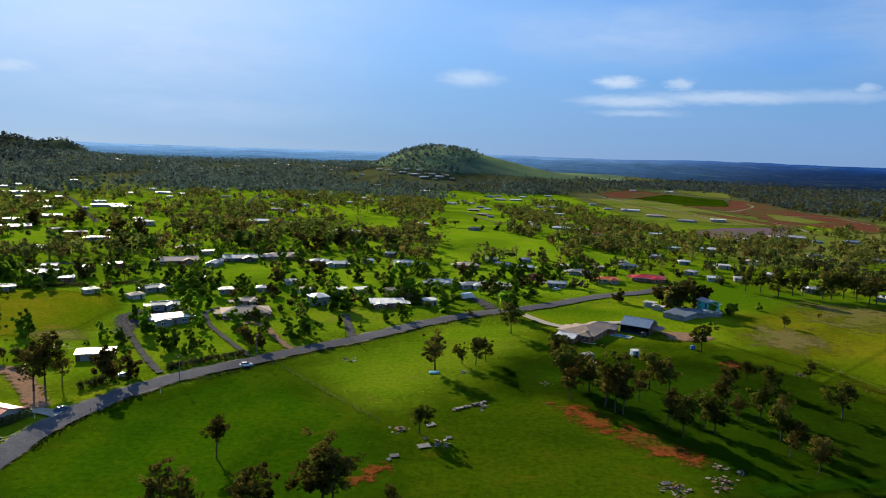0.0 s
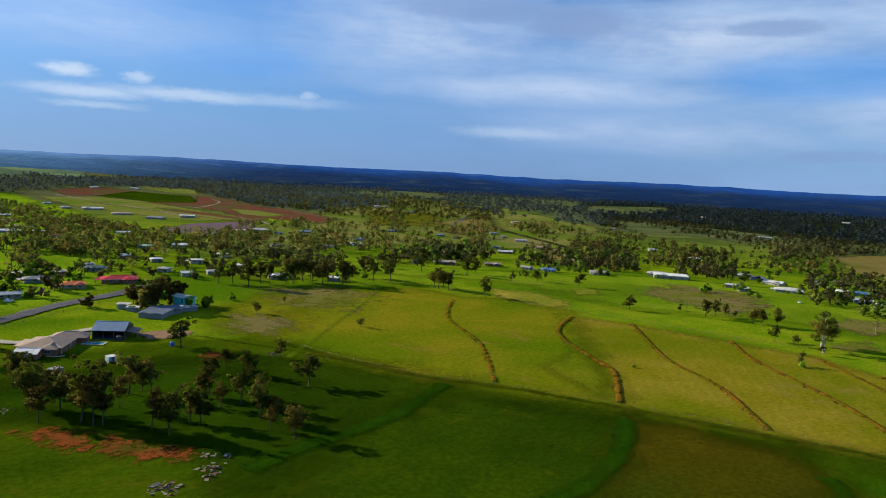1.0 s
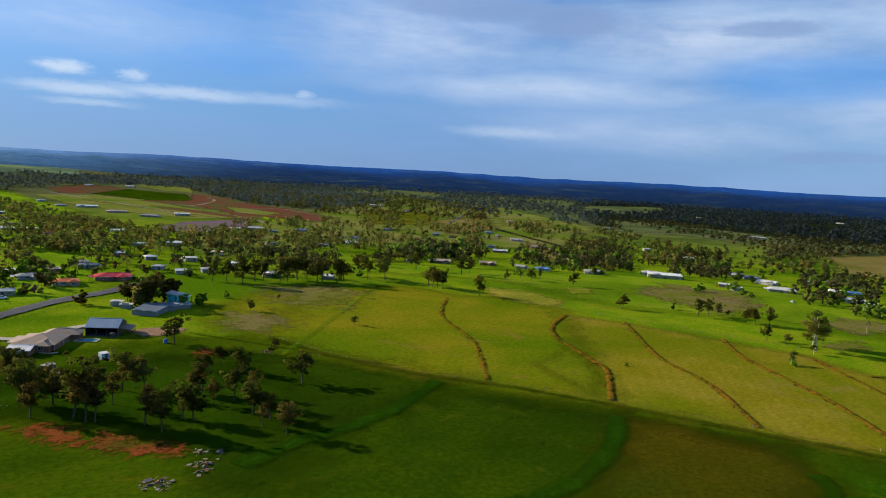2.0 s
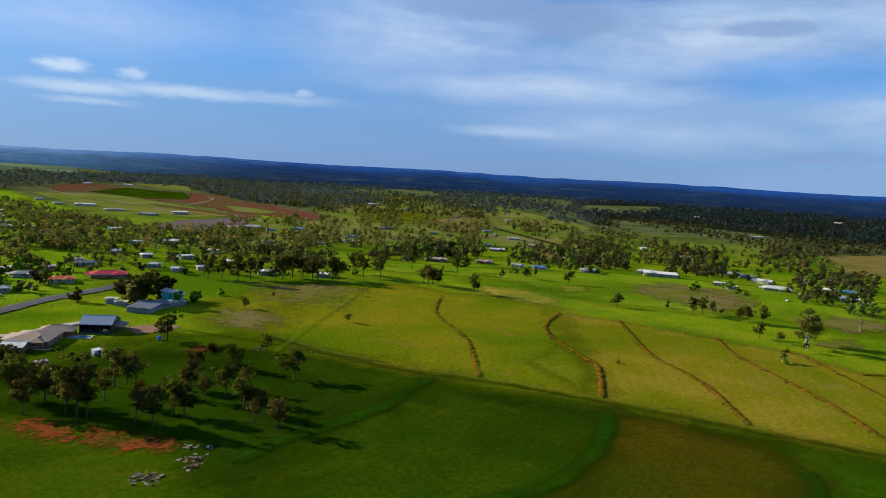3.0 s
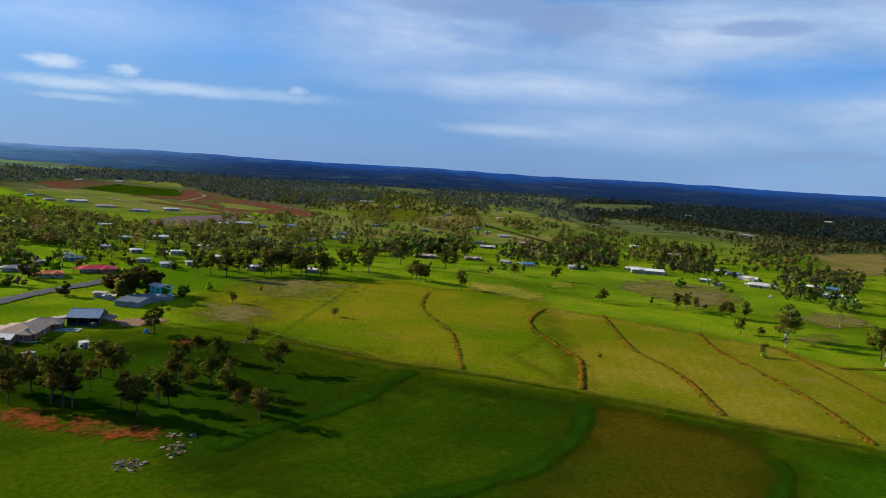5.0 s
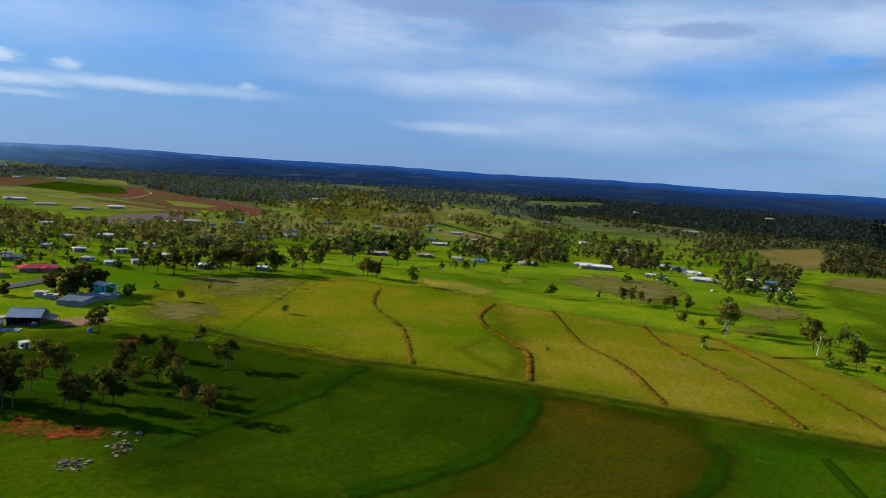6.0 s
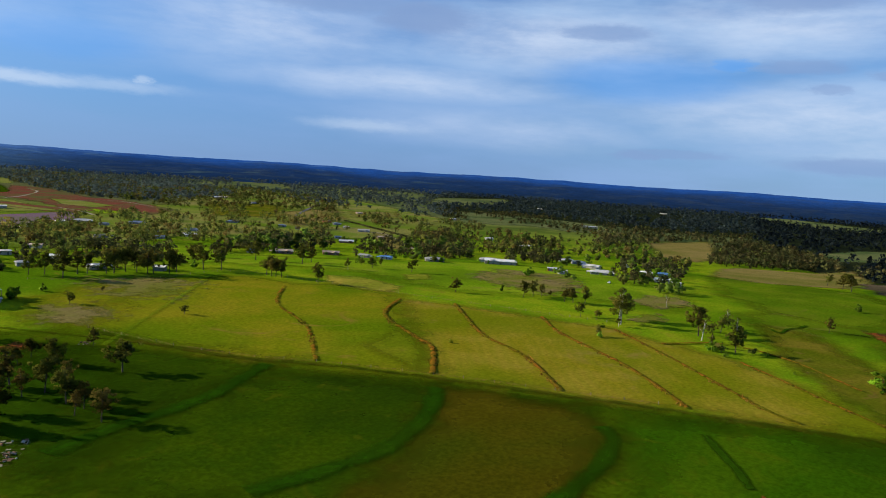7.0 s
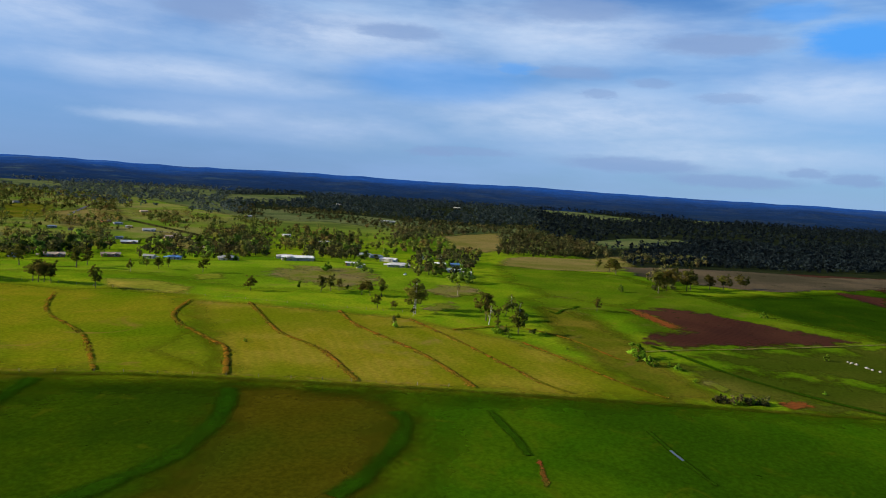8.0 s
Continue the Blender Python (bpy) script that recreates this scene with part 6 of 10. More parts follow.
house(-273.4, 487.3, 29, 13.4, 7.9, "gable", "white", "brick")
KEEP_OUT.append((-273.4, 487.3, 9.1))
KEEP_OUT.append((-263.9, 470.5, 6.4))
house(-589.0, 1002.6, 30, 24.0, 12.7, "gable", "white", "white", far=True)
KEEP_OUT.append((-589.0, 1002.6, 13.6))
KEEP_OUT.append((-573.2, 975.6, 10.6))
KEEP_OUT.append((-564.0, 960.0, 10.6))
house(-573.3, 1014.0, 27, 16.5, 8.7, "gable", "white", "white", far=True)
KEEP_OUT.append((-573.3, 1014.0, 10.4))
KEEP_OUT.append((-557.8, 986.7, 7.6))
KEEP_OUT.append((-549.0, 971.1, 7.6))
house(-477.9, 856.4, 40, 16.4, 8.7, "hip", "grey", "white", far=True)
KEEP_OUT.append((-477.9, 856.4, 10.4))
KEEP_OUT.append((-464.4, 832.2, 7.6))
KEEP_OUT.append((-455.6, 816.5, 7.6))
house(-433.0, 779.8, 55, 14.8, 9.5, "gable", "white", "grey", far=True)
KEEP_OUT.append((-433.0, 779.8, 9.7))
KEEP_OUT.append((-420.4, 757.1, 6.9))
KEEP_OUT.append((-411.7, 741.4, 6.9))
house(-382.7, 698.6, 29, 17.8, 10.5, "gable", "white", "brick", far=True)
KEEP_OUT.append((-382.7, 698.6, 11.0))
KEEP_OUT.append((-371.1, 677.5, 8.1))
KEEP_OUT.append((-362.5, 661.8, 8.1))
house(-549.4, 922.2, 19, 13.0, 6.9, "hip", "white", "white", far=True)
KEEP_OUT.append((-549.4, 922.2, 9.0))
KEEP_OUT.append((-534.3, 896.8, 6.2))
KEEP_OUT.append((-525.1, 881.3, 6.2))
house(-675.1, 1102.3, 47, 13.6, 8.9, "gable", "white", "white", far=True)
KEEP_OUT.append((-675.1, 1102.3, 9.2))
KEEP_OUT.append((-657.4, 1073.4, 6.4))
KEEP_OUT.append((-641.7, 1047.8, 20.8))
KEEP_OUT.append((-632.3, 1032.5, 6.4))
house(-683.2, 1145.5, 56, 16.1, 9.3, "gable", "white", "white", far=True)
KEEP_OUT.append((-683.2, 1145.5, 10.3))
KEEP_OUT.append((-665.4, 1115.6, 7.4))
KEEP_OUT.append((-650.1, 1089.9, 22.0))
KEEP_OUT.append((-640.9, 1074.4, 7.4))
house(-664.0, 1287.8, 45, 13.0, 7.9, "gable", "white", "grey", far=True)
KEEP_OUT.append((-664.0, 1287.8, 9.0))
KEEP_OUT.append((-647.0, 1254.9, 6.2))
KEEP_OUT.append((-633.3, 1228.3, 20.5))
KEEP_OUT.append((-625.0, 1212.3, 6.2))
house(-392.3, 835.8, 28, 33.4, 13.0, "flat", "steel", "grey", far=True)
KEEP_OUT.append((-392.3, 835.8, 17.5))
KEEP_OUT.append((-381.0, 811.8, 14.4))
KEEP_OUT.append((-373.3, 795.5, 14.4))
house(-368.5, 819.7, 27, 21.1, 11.9, "flat", "white", "grey", far=True)
KEEP_OUT.append((-368.5, 819.7, 12.4))
KEEP_OUT.append((-357.8, 796.0, 9.4))
KEEP_OUT.append((-350.4, 779.6, 9.4))
house(-425.2, 885.5, 52, 13.4, 7.7, "gable", "white", "white", far=True)
KEEP_OUT.append((-425.2, 885.5, 9.1))
KEEP_OUT.append((-413.2, 860.5, 6.3))
KEEP_OUT.append((-405.5, 844.3, 6.3))
house(-273.6, 655.2, 33, 15.2, 8.6, "hip", "grey", "white", raised=1.5, far=True)
KEEP_OUT.append((-273.6, 655.2, 9.9))
KEEP_OUT.append((-265.0, 634.7, 7.1))
house(-296.2, 695.1, 5, 8.0, 5.5, "gable", "white", "white", far=True)
KEEP_OUT.append((-296.2, 695.1, 6.8))
KEEP_OUT.append((-287.2, 673.8, 4.2))
house(-420.6, 1079.9, 14, 23.1, 13.0, "flat", "white", "grey", far=True)
KEEP_OUT.append((-420.6, 1079.9, 13.2))
KEEP_OUT.append((-409.3, 1050.8, 10.2))
KEEP_OUT.append((-402.8, 1034.0, 10.2))
house(-388.0, 1065.3, -3, 11.9, 6.8, "gable", "white", "grey", far=True)
KEEP_OUT.append((-388.0, 1065.3, 8.5))
KEEP_OUT.append((-377.5, 1036.4, 5.8))
KEEP_OUT.append((-371.3, 1019.5, 5.8))
house(-181.5, 511.1, 25, 12.7, 8.1, "gable", "beige", "brick")
KEEP_OUT.append((-181.5, 511.1, 8.8))
KEEP_OUT.append((-175.2, 493.2, 6.1))
house(-220.9, 548.1, -3, 9.9, 5.5, "hip", "beige", "cream")
KEEP_OUT.append((-220.9, 548.1, 7.6))
KEEP_OUT.append((-213.4, 529.6, 4.9))
house(-267.2, 547.1, 7, 14.7, 7.9, "hip", "dark", "grey")
KEEP_OUT.append((-267.2, 547.1, 9.7))
KEEP_OUT.append((-258.3, 528.9, 6.9))
house(-302.8, 573.4, 8, 7.8, 5.5, "hip", "white", "white", far=True)
KEEP_OUT.append((-302.8, 573.4, 6.8))
KEEP_OUT.append((-293.0, 554.8, 4.1))
house(-293.1, 576.9, 26, 9.3, 5.5, "hip", "beige", "brick", far=True)
KEEP_OUT.append((-293.1, 576.9, 7.4))
KEEP_OUT.append((-283.6, 558.1, 4.7))
house(-221.5, 631.5, 47, 9.2, 5.5, "gable", "white", "white", far=True)
KEEP_OUT.append((-221.5, 631.5, 7.4))
KEEP_OUT.append((-214.4, 611.2, 4.7))
house(-405.5, 1274.7, 19, 14.7, 7.7, "hip", "steel", "grey", far=True)
KEEP_OUT.append((-405.5, 1274.7, 9.7))
KEEP_OUT.append((-395.0, 1241.6, 6.9))
KEEP_OUT.append((-385.9, 1213.0, 21.4))
KEEP_OUT.append((-380.4, 1195.8, 6.9))
house(-180.8, 709.0, 14, 19.8, 11.8, "hip", "white", "grey", far=True)
KEEP_OUT.append((-180.8, 709.0, 11.8))
KEEP_OUT.append((-175.2, 687.0, 8.9))
house(-208.3, 768.9, 14, 8.8, 5.5, "gable", "white", "white", far=True)
KEEP_OUT.append((-208.3, 768.9, 7.2))
KEEP_OUT.append((-202.0, 745.7, 4.5))
KEEP_OUT.append((-197.3, 728.4, 4.5))
house(-216.8, 925.4, 8, 13.3, 7.2, "hip", "white", "white", far=True)
KEEP_OUT.append((-216.8, 925.4, 9.1))
KEEP_OUT.append((-210.6, 899.0, 6.3))
KEEP_OUT.append((-206.5, 881.5, 6.3))
house(-197.2, 853.1, 9, 13.6, 7.0, "hip", "beige", "tan", far=True)
KEEP_OUT.append((-197.2, 853.1, 9.2))
KEEP_OUT.append((-191.4, 828.2, 6.4))
KEEP_OUT.append((-187.3, 810.7, 6.4))
house(-174.5, 832.4, 34, 9.0, 5.5, "gable", "green", "white", far=True)
KEEP_OUT.append((-174.5, 832.4, 7.3))
KEEP_OUT.append((-169.4, 807.9, 4.6))
KEEP_OUT.append((-165.7, 790.2, 4.6))
house(-225.6, 1229.0, 10, 15.9, 9.5, "gable", "white", "grey", far=True)
KEEP_OUT.append((-225.6, 1229.0, 10.2))
KEEP_OUT.append((-219.6, 1196.5, 7.4))
KEEP_OUT.append((-214.2, 1167.0, 21.9))
KEEP_OUT.append((-210.9, 1149.3, 7.4))
house(-144.6, 1289.6, -7, 15.7, 8.3, "hip", "white", "white", far=True)
KEEP_OUT.append((-144.6, 1289.6, 10.1))
KEEP_OUT.append((-140.9, 1255.8, 7.3))
KEEP_OUT.append((-137.5, 1226.0, 21.8))
KEEP_OUT.append((-135.5, 1208.1, 7.3))
house(-117.9, 1176.8, -11, 12.5, 7.0, "gable", "white", "grey", far=True)
KEEP_OUT.append((-117.9, 1176.8, 8.7))
KEEP_OUT.append((-114.7, 1145.2, 6.0))
KEEP_OUT.append((-113.0, 1127.3, 6.0))
house(-63.5, 953.9, 25, 10.1, 5.6, "gable", "green", "white", far=True)
KEEP_OUT.append((-63.5, 953.9, 7.7))
KEEP_OUT.append((-61.7, 926.8, 5.0))
KEEP_OUT.append((-60.5, 908.8, 5.0))
house(-43.7, 1247.5, -23, 13.2, 7.2, "hip", "white", "white", far=True)
KEEP_OUT.append((-43.7, 1247.5, 9.0))
KEEP_OUT.append((-42.6, 1214.5, 6.3))
KEEP_OUT.append((-41.5, 1184.5, 20.6))
KEEP_OUT.append((-40.9, 1166.5, 6.3))
house(-39.5, 1674.4, 1, 22.6, 13.0, "flat", "white", "blue", h=6.5, far=True)
KEEP_OUT.append((-39.5, 1674.4, 13.0))
KEEP_OUT.append((-38.5, 1632.9, 10.1))
KEEP_OUT.append((-37.8, 1602.9, 25.3))
KEEP_OUT.append((-37.4, 1584.9, 10.1))
house(17.1, 1357.8, -6, 23.1, 13.0, "hip", "white", "grey", far=True)
KEEP_OUT.append((17.1, 1357.8, 13.2))
KEEP_OUT.append((16.6, 1322.5, 10.2))
KEEP_OUT.append((16.2, 1292.5, 25.6))
KEEP_OUT.append((16.0, 1274.5, 10.2))
house(-18.6, 730.5, 10, 11.2, 7.1, "hip", "white", "grey", far=True)
KEEP_OUT.append((-18.6, 730.5, 8.2))
KEEP_OUT.append((-18.0, 707.8, 5.5))
house(-77.6, 641.3, 21, 10.8, 6.8, "hip", "grey", "grey", far=True)
KEEP_OUT.append((-77.6, 641.3, 8.0))
KEEP_OUT.append((-75.1, 620.5, 5.3))
house(-93.6, 642.4, -15, 6.9, 5.5, "gable", "white", "white", far=True)
KEEP_OUT.append((-93.6, 642.4, 6.4))
KEEP_OUT.append((-90.6, 621.6, 3.7))
house(-367.1, 1705.3, 33, 15.7, 8.7, "gable", "white", "white", far=True)
KEEP_OUT.append((-367.1, 1705.3, 10.1))
KEEP_OUT.append((-358.1, 1663.3, 7.3))
KEEP_OUT.append((-351.7, 1634.0, 21.9))
KEEP_OUT.append((-348.0, 1616.4, 7.3))
house(-164.2, 1803.1, 29, 19.1, 12.2, "gable", "beige", "cream", far=True)
KEEP_OUT.append((-164.2, 1803.1, 11.5))
KEEP_OUT.append((-160.2, 1759.0, 8.6))
KEEP_OUT.append((-157.5, 1729.1, 23.5))
KEEP_OUT.append((-155.9, 1711.2, 8.6))
house(-152.7, 2039.0, 13, 15.6, 8.8, "gable", "white", "white", far=True)
KEEP_OUT.append((-152.7, 2039.0, 10.0))
KEEP_OUT.append((-149.1, 1990.3, 7.2))
KEEP_OUT.append((-146.9, 1960.4, 21.8))
KEEP_OUT.append((-145.5, 1942.4, 7.2))
house(-111.2, 1988.8, 11, 18.3, 11.3, "gable", "white", "white", far=True)
KEEP_OUT.append((-111.2, 1988.8, 11.2))
KEEP_OUT.append((-108.5, 1941.0, 8.3))
KEEP_OUT.append((-106.8, 1911.0, 23.1))
KEEP_OUT.append((-105.8, 1893.1, 8.3))
house(-73.7, 1954.8, 4, 21.5, 13.0, "hip", "white", "white", far=True)
KEEP_OUT.append((-73.7, 1954.8, 12.5))
KEEP_OUT.append((-71.9, 1907.7, 9.6))
KEEP_OUT.append((-70.8, 1877.7, 24.8))
KEEP_OUT.append((-70.1, 1859.7, 9.6))
house(-49.5, 1922.8, 12, 23.3, 13.0, "gable", "white", "grey", far=True)
KEEP_OUT.append((-49.5, 1922.8, 13.3))
KEEP_OUT.append((-48.3, 1876.3, 10.3))
KEEP_OUT.append((-47.5, 1846.4, 25.7))
KEEP_OUT.append((-47.1, 1828.4, 10.3))
house(-27.5, 1960.6, 24, 17.7, 9.9, "hip", "white", "white", far=True)
KEEP_OUT.append((-27.5, 1960.6, 10.9))
KEEP_OUT.append((-26.8, 1913.4, 8.1))
KEEP_OUT.append((-26.4, 1883.4, 22.8))
KEEP_OUT.append((-26.2, 1865.4, 8.1))
house(-7.1, 1934.6, -24, 20.4, 13.0, "gable", "white", "white", far=True)
KEEP_OUT.append((-7.1, 1934.6, 12.1))
KEEP_OUT.append((-6.9, 1887.9, 9.1))
KEEP_OUT.append((-6.8, 1857.9, 24.2))
KEEP_OUT.append((-6.7, 1839.9, 9.1))
house(-100.2, 2016.0, 29, 15.2, 9.9, "gable", "white", "grey", far=True)
KEEP_OUT.append((-100.2, 2016.0, 9.9))
KEEP_OUT.append((-97.8, 1967.7, 7.1))
KEEP_OUT.append((-96.3, 1937.8, 21.6))
KEEP_OUT.append((-95.4, 1919.8, 7.1))
house(-64.4, 1994.9, -24, 15.0, 9.2, "hip", "white", "white", far=True)
KEEP_OUT.append((-64.4, 1994.9, 9.8))
KEEP_OUT.append((-62.9, 1946.9, 7.0))
KEEP_OUT.append((-61.9, 1917.0, 21.5))
KEEP_OUT.append((-61.3, 1899.0, 7.0))
house(-952.5, 2109.8, 3, 13.9, 8.9, "hip", "white", "white", far=True)
KEEP_OUT.append((-952.5, 2109.8, 9.3))
KEEP_OUT.append((-930.2, 2060.3, 6.6))
KEEP_OUT.append((-917.8, 2032.9, 20.9))
KEEP_OUT.append((-910.4, 2016.5, 6.6))
house(-869.9, 2032.7, 33, 16.8, 10.8, "hip", "white", "white", far=True)
KEEP_OUT.append((-869.9, 2032.7, 10.6))
KEEP_OUT.append((-849.4, 1984.7, 7.7))
KEEP_OUT.append((-837.6, 1957.1, 22.4))
KEEP_OUT.append((-830.5, 1940.6, 7.7))
house(-925.4, 2334.4, 3, 18.8, 10.1, "hip", "grey", "white", far=True)
KEEP_OUT.append((-925.4, 2334.4, 11.4))
KEEP_OUT.append((-904.0, 2280.3, 8.5))
KEEP_OUT.append((-892.9, 2252.4, 23.4))
KEEP_OUT.append((-886.3, 2235.6, 8.5))
house(-843.1, 2309.9, 24, 19.1, 11.2, "gable", "white", "white", far=True)
KEEP_OUT.append((-843.1, 2309.9, 11.5))
KEEP_OUT.append((-823.5, 2256.2, 8.6))
KEEP_OUT.append((-813.2, 2228.0, 23.6))
KEEP_OUT.append((-807.0, 2211.1, 8.6))
house(-1112.3, 3222.4, 43, 23.1, 13.0, "gable", "white", "white", far=True)
KEEP_OUT.append((-1112.3, 3222.4, 13.2))
KEEP_OUT.append((-1087.5, 3150.4, 10.2))
KEEP_OUT.append((-1077.7, 3122.0, 25.5))
KEEP_OUT.append((-1071.8, 3105.0, 10.2))
house(-681.6, 2244.9, -11, 17.8, 9.8, "gable", "beige", "white", far=True)
KEEP_OUT.append((-681.6, 2244.9, 11.0))
KEEP_OUT.append((-665.6, 2192.3, 8.1))
KEEP_OUT.append((-656.9, 2163.6, 22.9))
KEEP_OUT.append((-651.7, 2146.4, 8.1))
house(-648.8, 2760.7, -14, 19.3, 12.4, "hip", "white", "white", far=True)
KEEP_OUT.append((-648.8, 2760.7, 11.6))
KEEP_OUT.append((-634.0, 2697.7, 8.7))
KEEP_OUT.append((-627.1, 2668.5, 23.7))
KEEP_OUT.append((-623.0, 2650.9, 8.7))
house(-586.1, 2702.1, -9, 20.7, 13.0, "gable", "white", "white", far=True)
KEEP_OUT.append((-586.1, 2702.1, 12.2))
KEEP_OUT.append((-572.7, 2640.3, 9.3))
KEEP_OUT.append((-566.3, 2610.9, 24.4))
KEEP_OUT.append((-562.5, 2593.3, 9.3))
house(-514.5, 2799.4, 26, 21.4, 13.0, "hip", "orange", "white", far=True)
KEEP_OUT.append((-514.5, 2799.4, 12.5))
KEEP_OUT.append((-502.8, 2735.5, 9.5))
KEEP_OUT.append((-497.4, 2706.0, 24.7))
KEEP_OUT.append((-494.1, 2688.3, 9.5))
house(-607.4, 3451.8, 13, 24.6, 13.0, "hip", "white", "white", far=True)
KEEP_OUT.append((-607.4, 3451.8, 13.8))
KEEP_OUT.append((-593.8, 3374.9, 10.9))
KEEP_OUT.append((-588.6, 3345.4, 26.3))
KEEP_OUT.append((-585.5, 3327.6, 10.9))
house(109.5, 1636.0, -21, 19.7, 12.6, "hip", "steel", "grey", far=True)
KEEP_OUT.append((109.5, 1636.0, 11.8))
KEEP_OUT.append((106.8, 1595.3, 8.9))
KEEP_OUT.append((104.8, 1565.3, 23.9))
KEEP_OUT.append((103.6, 1547.4, 8.9))
house(127.5, 1551.3, -14, 23.7, 13.0, "hip", "white", "grey", far=True)
KEEP_OUT.append((127.5, 1551.3, 13.5))
KEEP_OUT.append((124.3, 1512.2, 10.5))
KEEP_OUT.append((121.8, 1482.3, 25.9))
KEEP_OUT.append((120.4, 1464.4, 10.5))
house(160.9, 1552.5, 9, 25.8, 13.0, "flat", "white", "grey", far=True)
KEEP_OUT.append((160.9, 1552.5, 14.4))
KEEP_OUT.append((156.8, 1513.4, 11.3))
KEEP_OUT.append((153.7, 1483.6, 26.9))
KEEP_OUT.append((151.9, 1465.7, 11.3))
house(51.6, 1134.6, -1, 17.9, 10.1, "hip", "beige", "brick", far=True)
KEEP_OUT.append((51.6, 1134.6, 11.0))
KEEP_OUT.append((50.2, 1103.9, 8.2))
KEEP_OUT.append((49.4, 1085.9, 8.2))
house(58.9, 994.6, -29, 15.1, 8.0, "hip", "beige", "brick", far=True)
KEEP_OUT.append((58.9, 994.6, 9.8))
KEEP_OUT.append((57.3, 966.7, 7.0))
KEEP_OUT.append((56.2, 948.7, 7.0))
house(70.2, 1280.1, -4, 14.2, 8.2, "gable", "white", "grey", far=True)
KEEP_OUT.append((70.2, 1280.1, 9.5))
KEEP_OUT.append((68.4, 1246.5, 6.7))
KEEP_OUT.append((66.7, 1216.5, 21.1))
KEEP_OUT.append((65.7, 1198.5, 6.7))
house(214.6, 1371.2, -3, 21.4, 13.0, "gable", "white", "grey", far=True)
KEEP_OUT.append((214.6, 1371.2, 12.5))
KEEP_OUT.append((209.1, 1335.8, 9.6))
KEEP_OUT.append((204.4, 1306.1, 24.7))
KEEP_OUT.append((201.7, 1288.3, 9.6))
house(199.5, 1197.5, -17, 14.9, 8.0, "gable", "white", "grey", far=True)
KEEP_OUT.append((199.5, 1197.5, 9.8))
KEEP_OUT.append((194.2, 1165.6, 7.0))
KEEP_OUT.append((189.2, 1136.0, 21.5))
KEEP_OUT.append((186.3, 1118.2, 7.0))
house(175.0, 1038.5, -8, 11.7, 7.0, "gable", "white", "grey", far=True)
KEEP_OUT.append((175.0, 1038.5, 8.4))
KEEP_OUT.append((170.2, 1009.8, 5.7))
KEEP_OUT.append((167.2, 992.0, 5.7))
house(134.9, 793.3, -8, 19.0, 9.7, "hip", "white", "grey", far=True)
KEEP_OUT.append((134.9, 793.3, 11.5))
KEEP_OUT.append((130.9, 769.5, 8.6))
KEEP_OUT.append((127.8, 751.7, 8.6))
house(106.4, 808.8, -31, 12.3, 7.8, "gable", "white", "white", far=True)
KEEP_OUT.append((106.4, 808.8, 8.7))
KEEP_OUT.append((103.2, 784.6, 5.9))
KEEP_OUT.append((100.9, 766.8, 5.9))
house(158.4, 793.4, -18, 13.7, 8.0, "hip", "white", "grey", far=True)
KEEP_OUT.append((158.4, 793.4, 9.3))
KEEP_OUT.append((153.7, 769.6, 6.5))
KEEP_OUT.append((150.2, 752.0, 6.5))
house(360.6, 1357.4, -12, 33.4, 13.0, "gable", "white", "white", far=True)
KEEP_OUT.append((360.6, 1357.4, 17.5))
KEEP_OUT.append((351.3, 1322.5, 14.4))
KEEP_OUT.append((343.6, 1293.5, 30.7))
KEEP_OUT.append((339.0, 1276.1, 14.4))
house(376.0, 1245.2, -15, 30.7, 13.0, "hip", "beige", "cream", far=True)
KEEP_OUT.append((376.0, 1245.2, 16.4))
KEEP_OUT.append((366.1, 1212.5, 13.3))
KEEP_OUT.append((357.4, 1183.8, 29.4))
KEEP_OUT.append((352.2, 1166.6, 13.3))
house(402.2, 1161.5, -42, 27.8, 13.0, "hip", "grey", "grey", far=True)
KEEP_OUT.append((402.2, 1161.5, 15.2))
KEEP_OUT.append((391.5, 1130.6, 12.1))
KEEP_OUT.append((381.7, 1102.3, 27.9))
KEEP_OUT.append((375.8, 1085.3, 12.1))
house(249.7, 821.7, -12, 14.7, 7.7, "gable", "white", "white", far=True)
KEEP_OUT.append((249.7, 821.7, 9.7))
KEEP_OUT.append((242.3, 797.5, 6.9))
KEEP_OUT.append((237.1, 780.3, 6.9))
house(255.2, 1708.9, -8, 16.4, 10.0, "gable", "white", "grey", far=True)
KEEP_OUT.append((255.2, 1708.9, 10.4))
KEEP_OUT.append((248.9, 1666.8, 7.6))
KEEP_OUT.append((244.5, 1637.1, 22.2))
KEEP_OUT.append((241.8, 1619.3, 7.6))
house(539.9, 2016.5, 5, 18.8, 11.0, "gable", "white", "white", far=True)
KEEP_OUT.append((539.9, 2016.5, 11.4))
KEEP_OUT.append((527.1, 1968.4, 8.5))
KEEP_OUT.append((519.3, 1939.4, 23.4))
KEEP_OUT.append((514.6, 1922.0, 8.5))
house(657.8, 2059.5, -42, 22.8, 13.0, "gable", "white", "white", far=True)
KEEP_OUT.append((657.8, 2059.5, 13.1))
KEEP_OUT.append((642.2, 2010.6, 10.1))
KEEP_OUT.append((633.1, 1982.0, 25.4))
KEEP_OUT.append((627.6, 1964.9, 10.1))
house(34.0, 706.9, -20, 10.7, 6.8, "hip", "dark", "grey", far=True)
KEEP_OUT.append((34.0, 706.9, 8.0))
KEEP_OUT.append((32.9, 684.7, 5.3))
house(112.9, 1142.3, 13, 10.4, 5.9, "gable", "white", "white", far=True)
KEEP_OUT.append((112.9, 1142.3, 7.8))
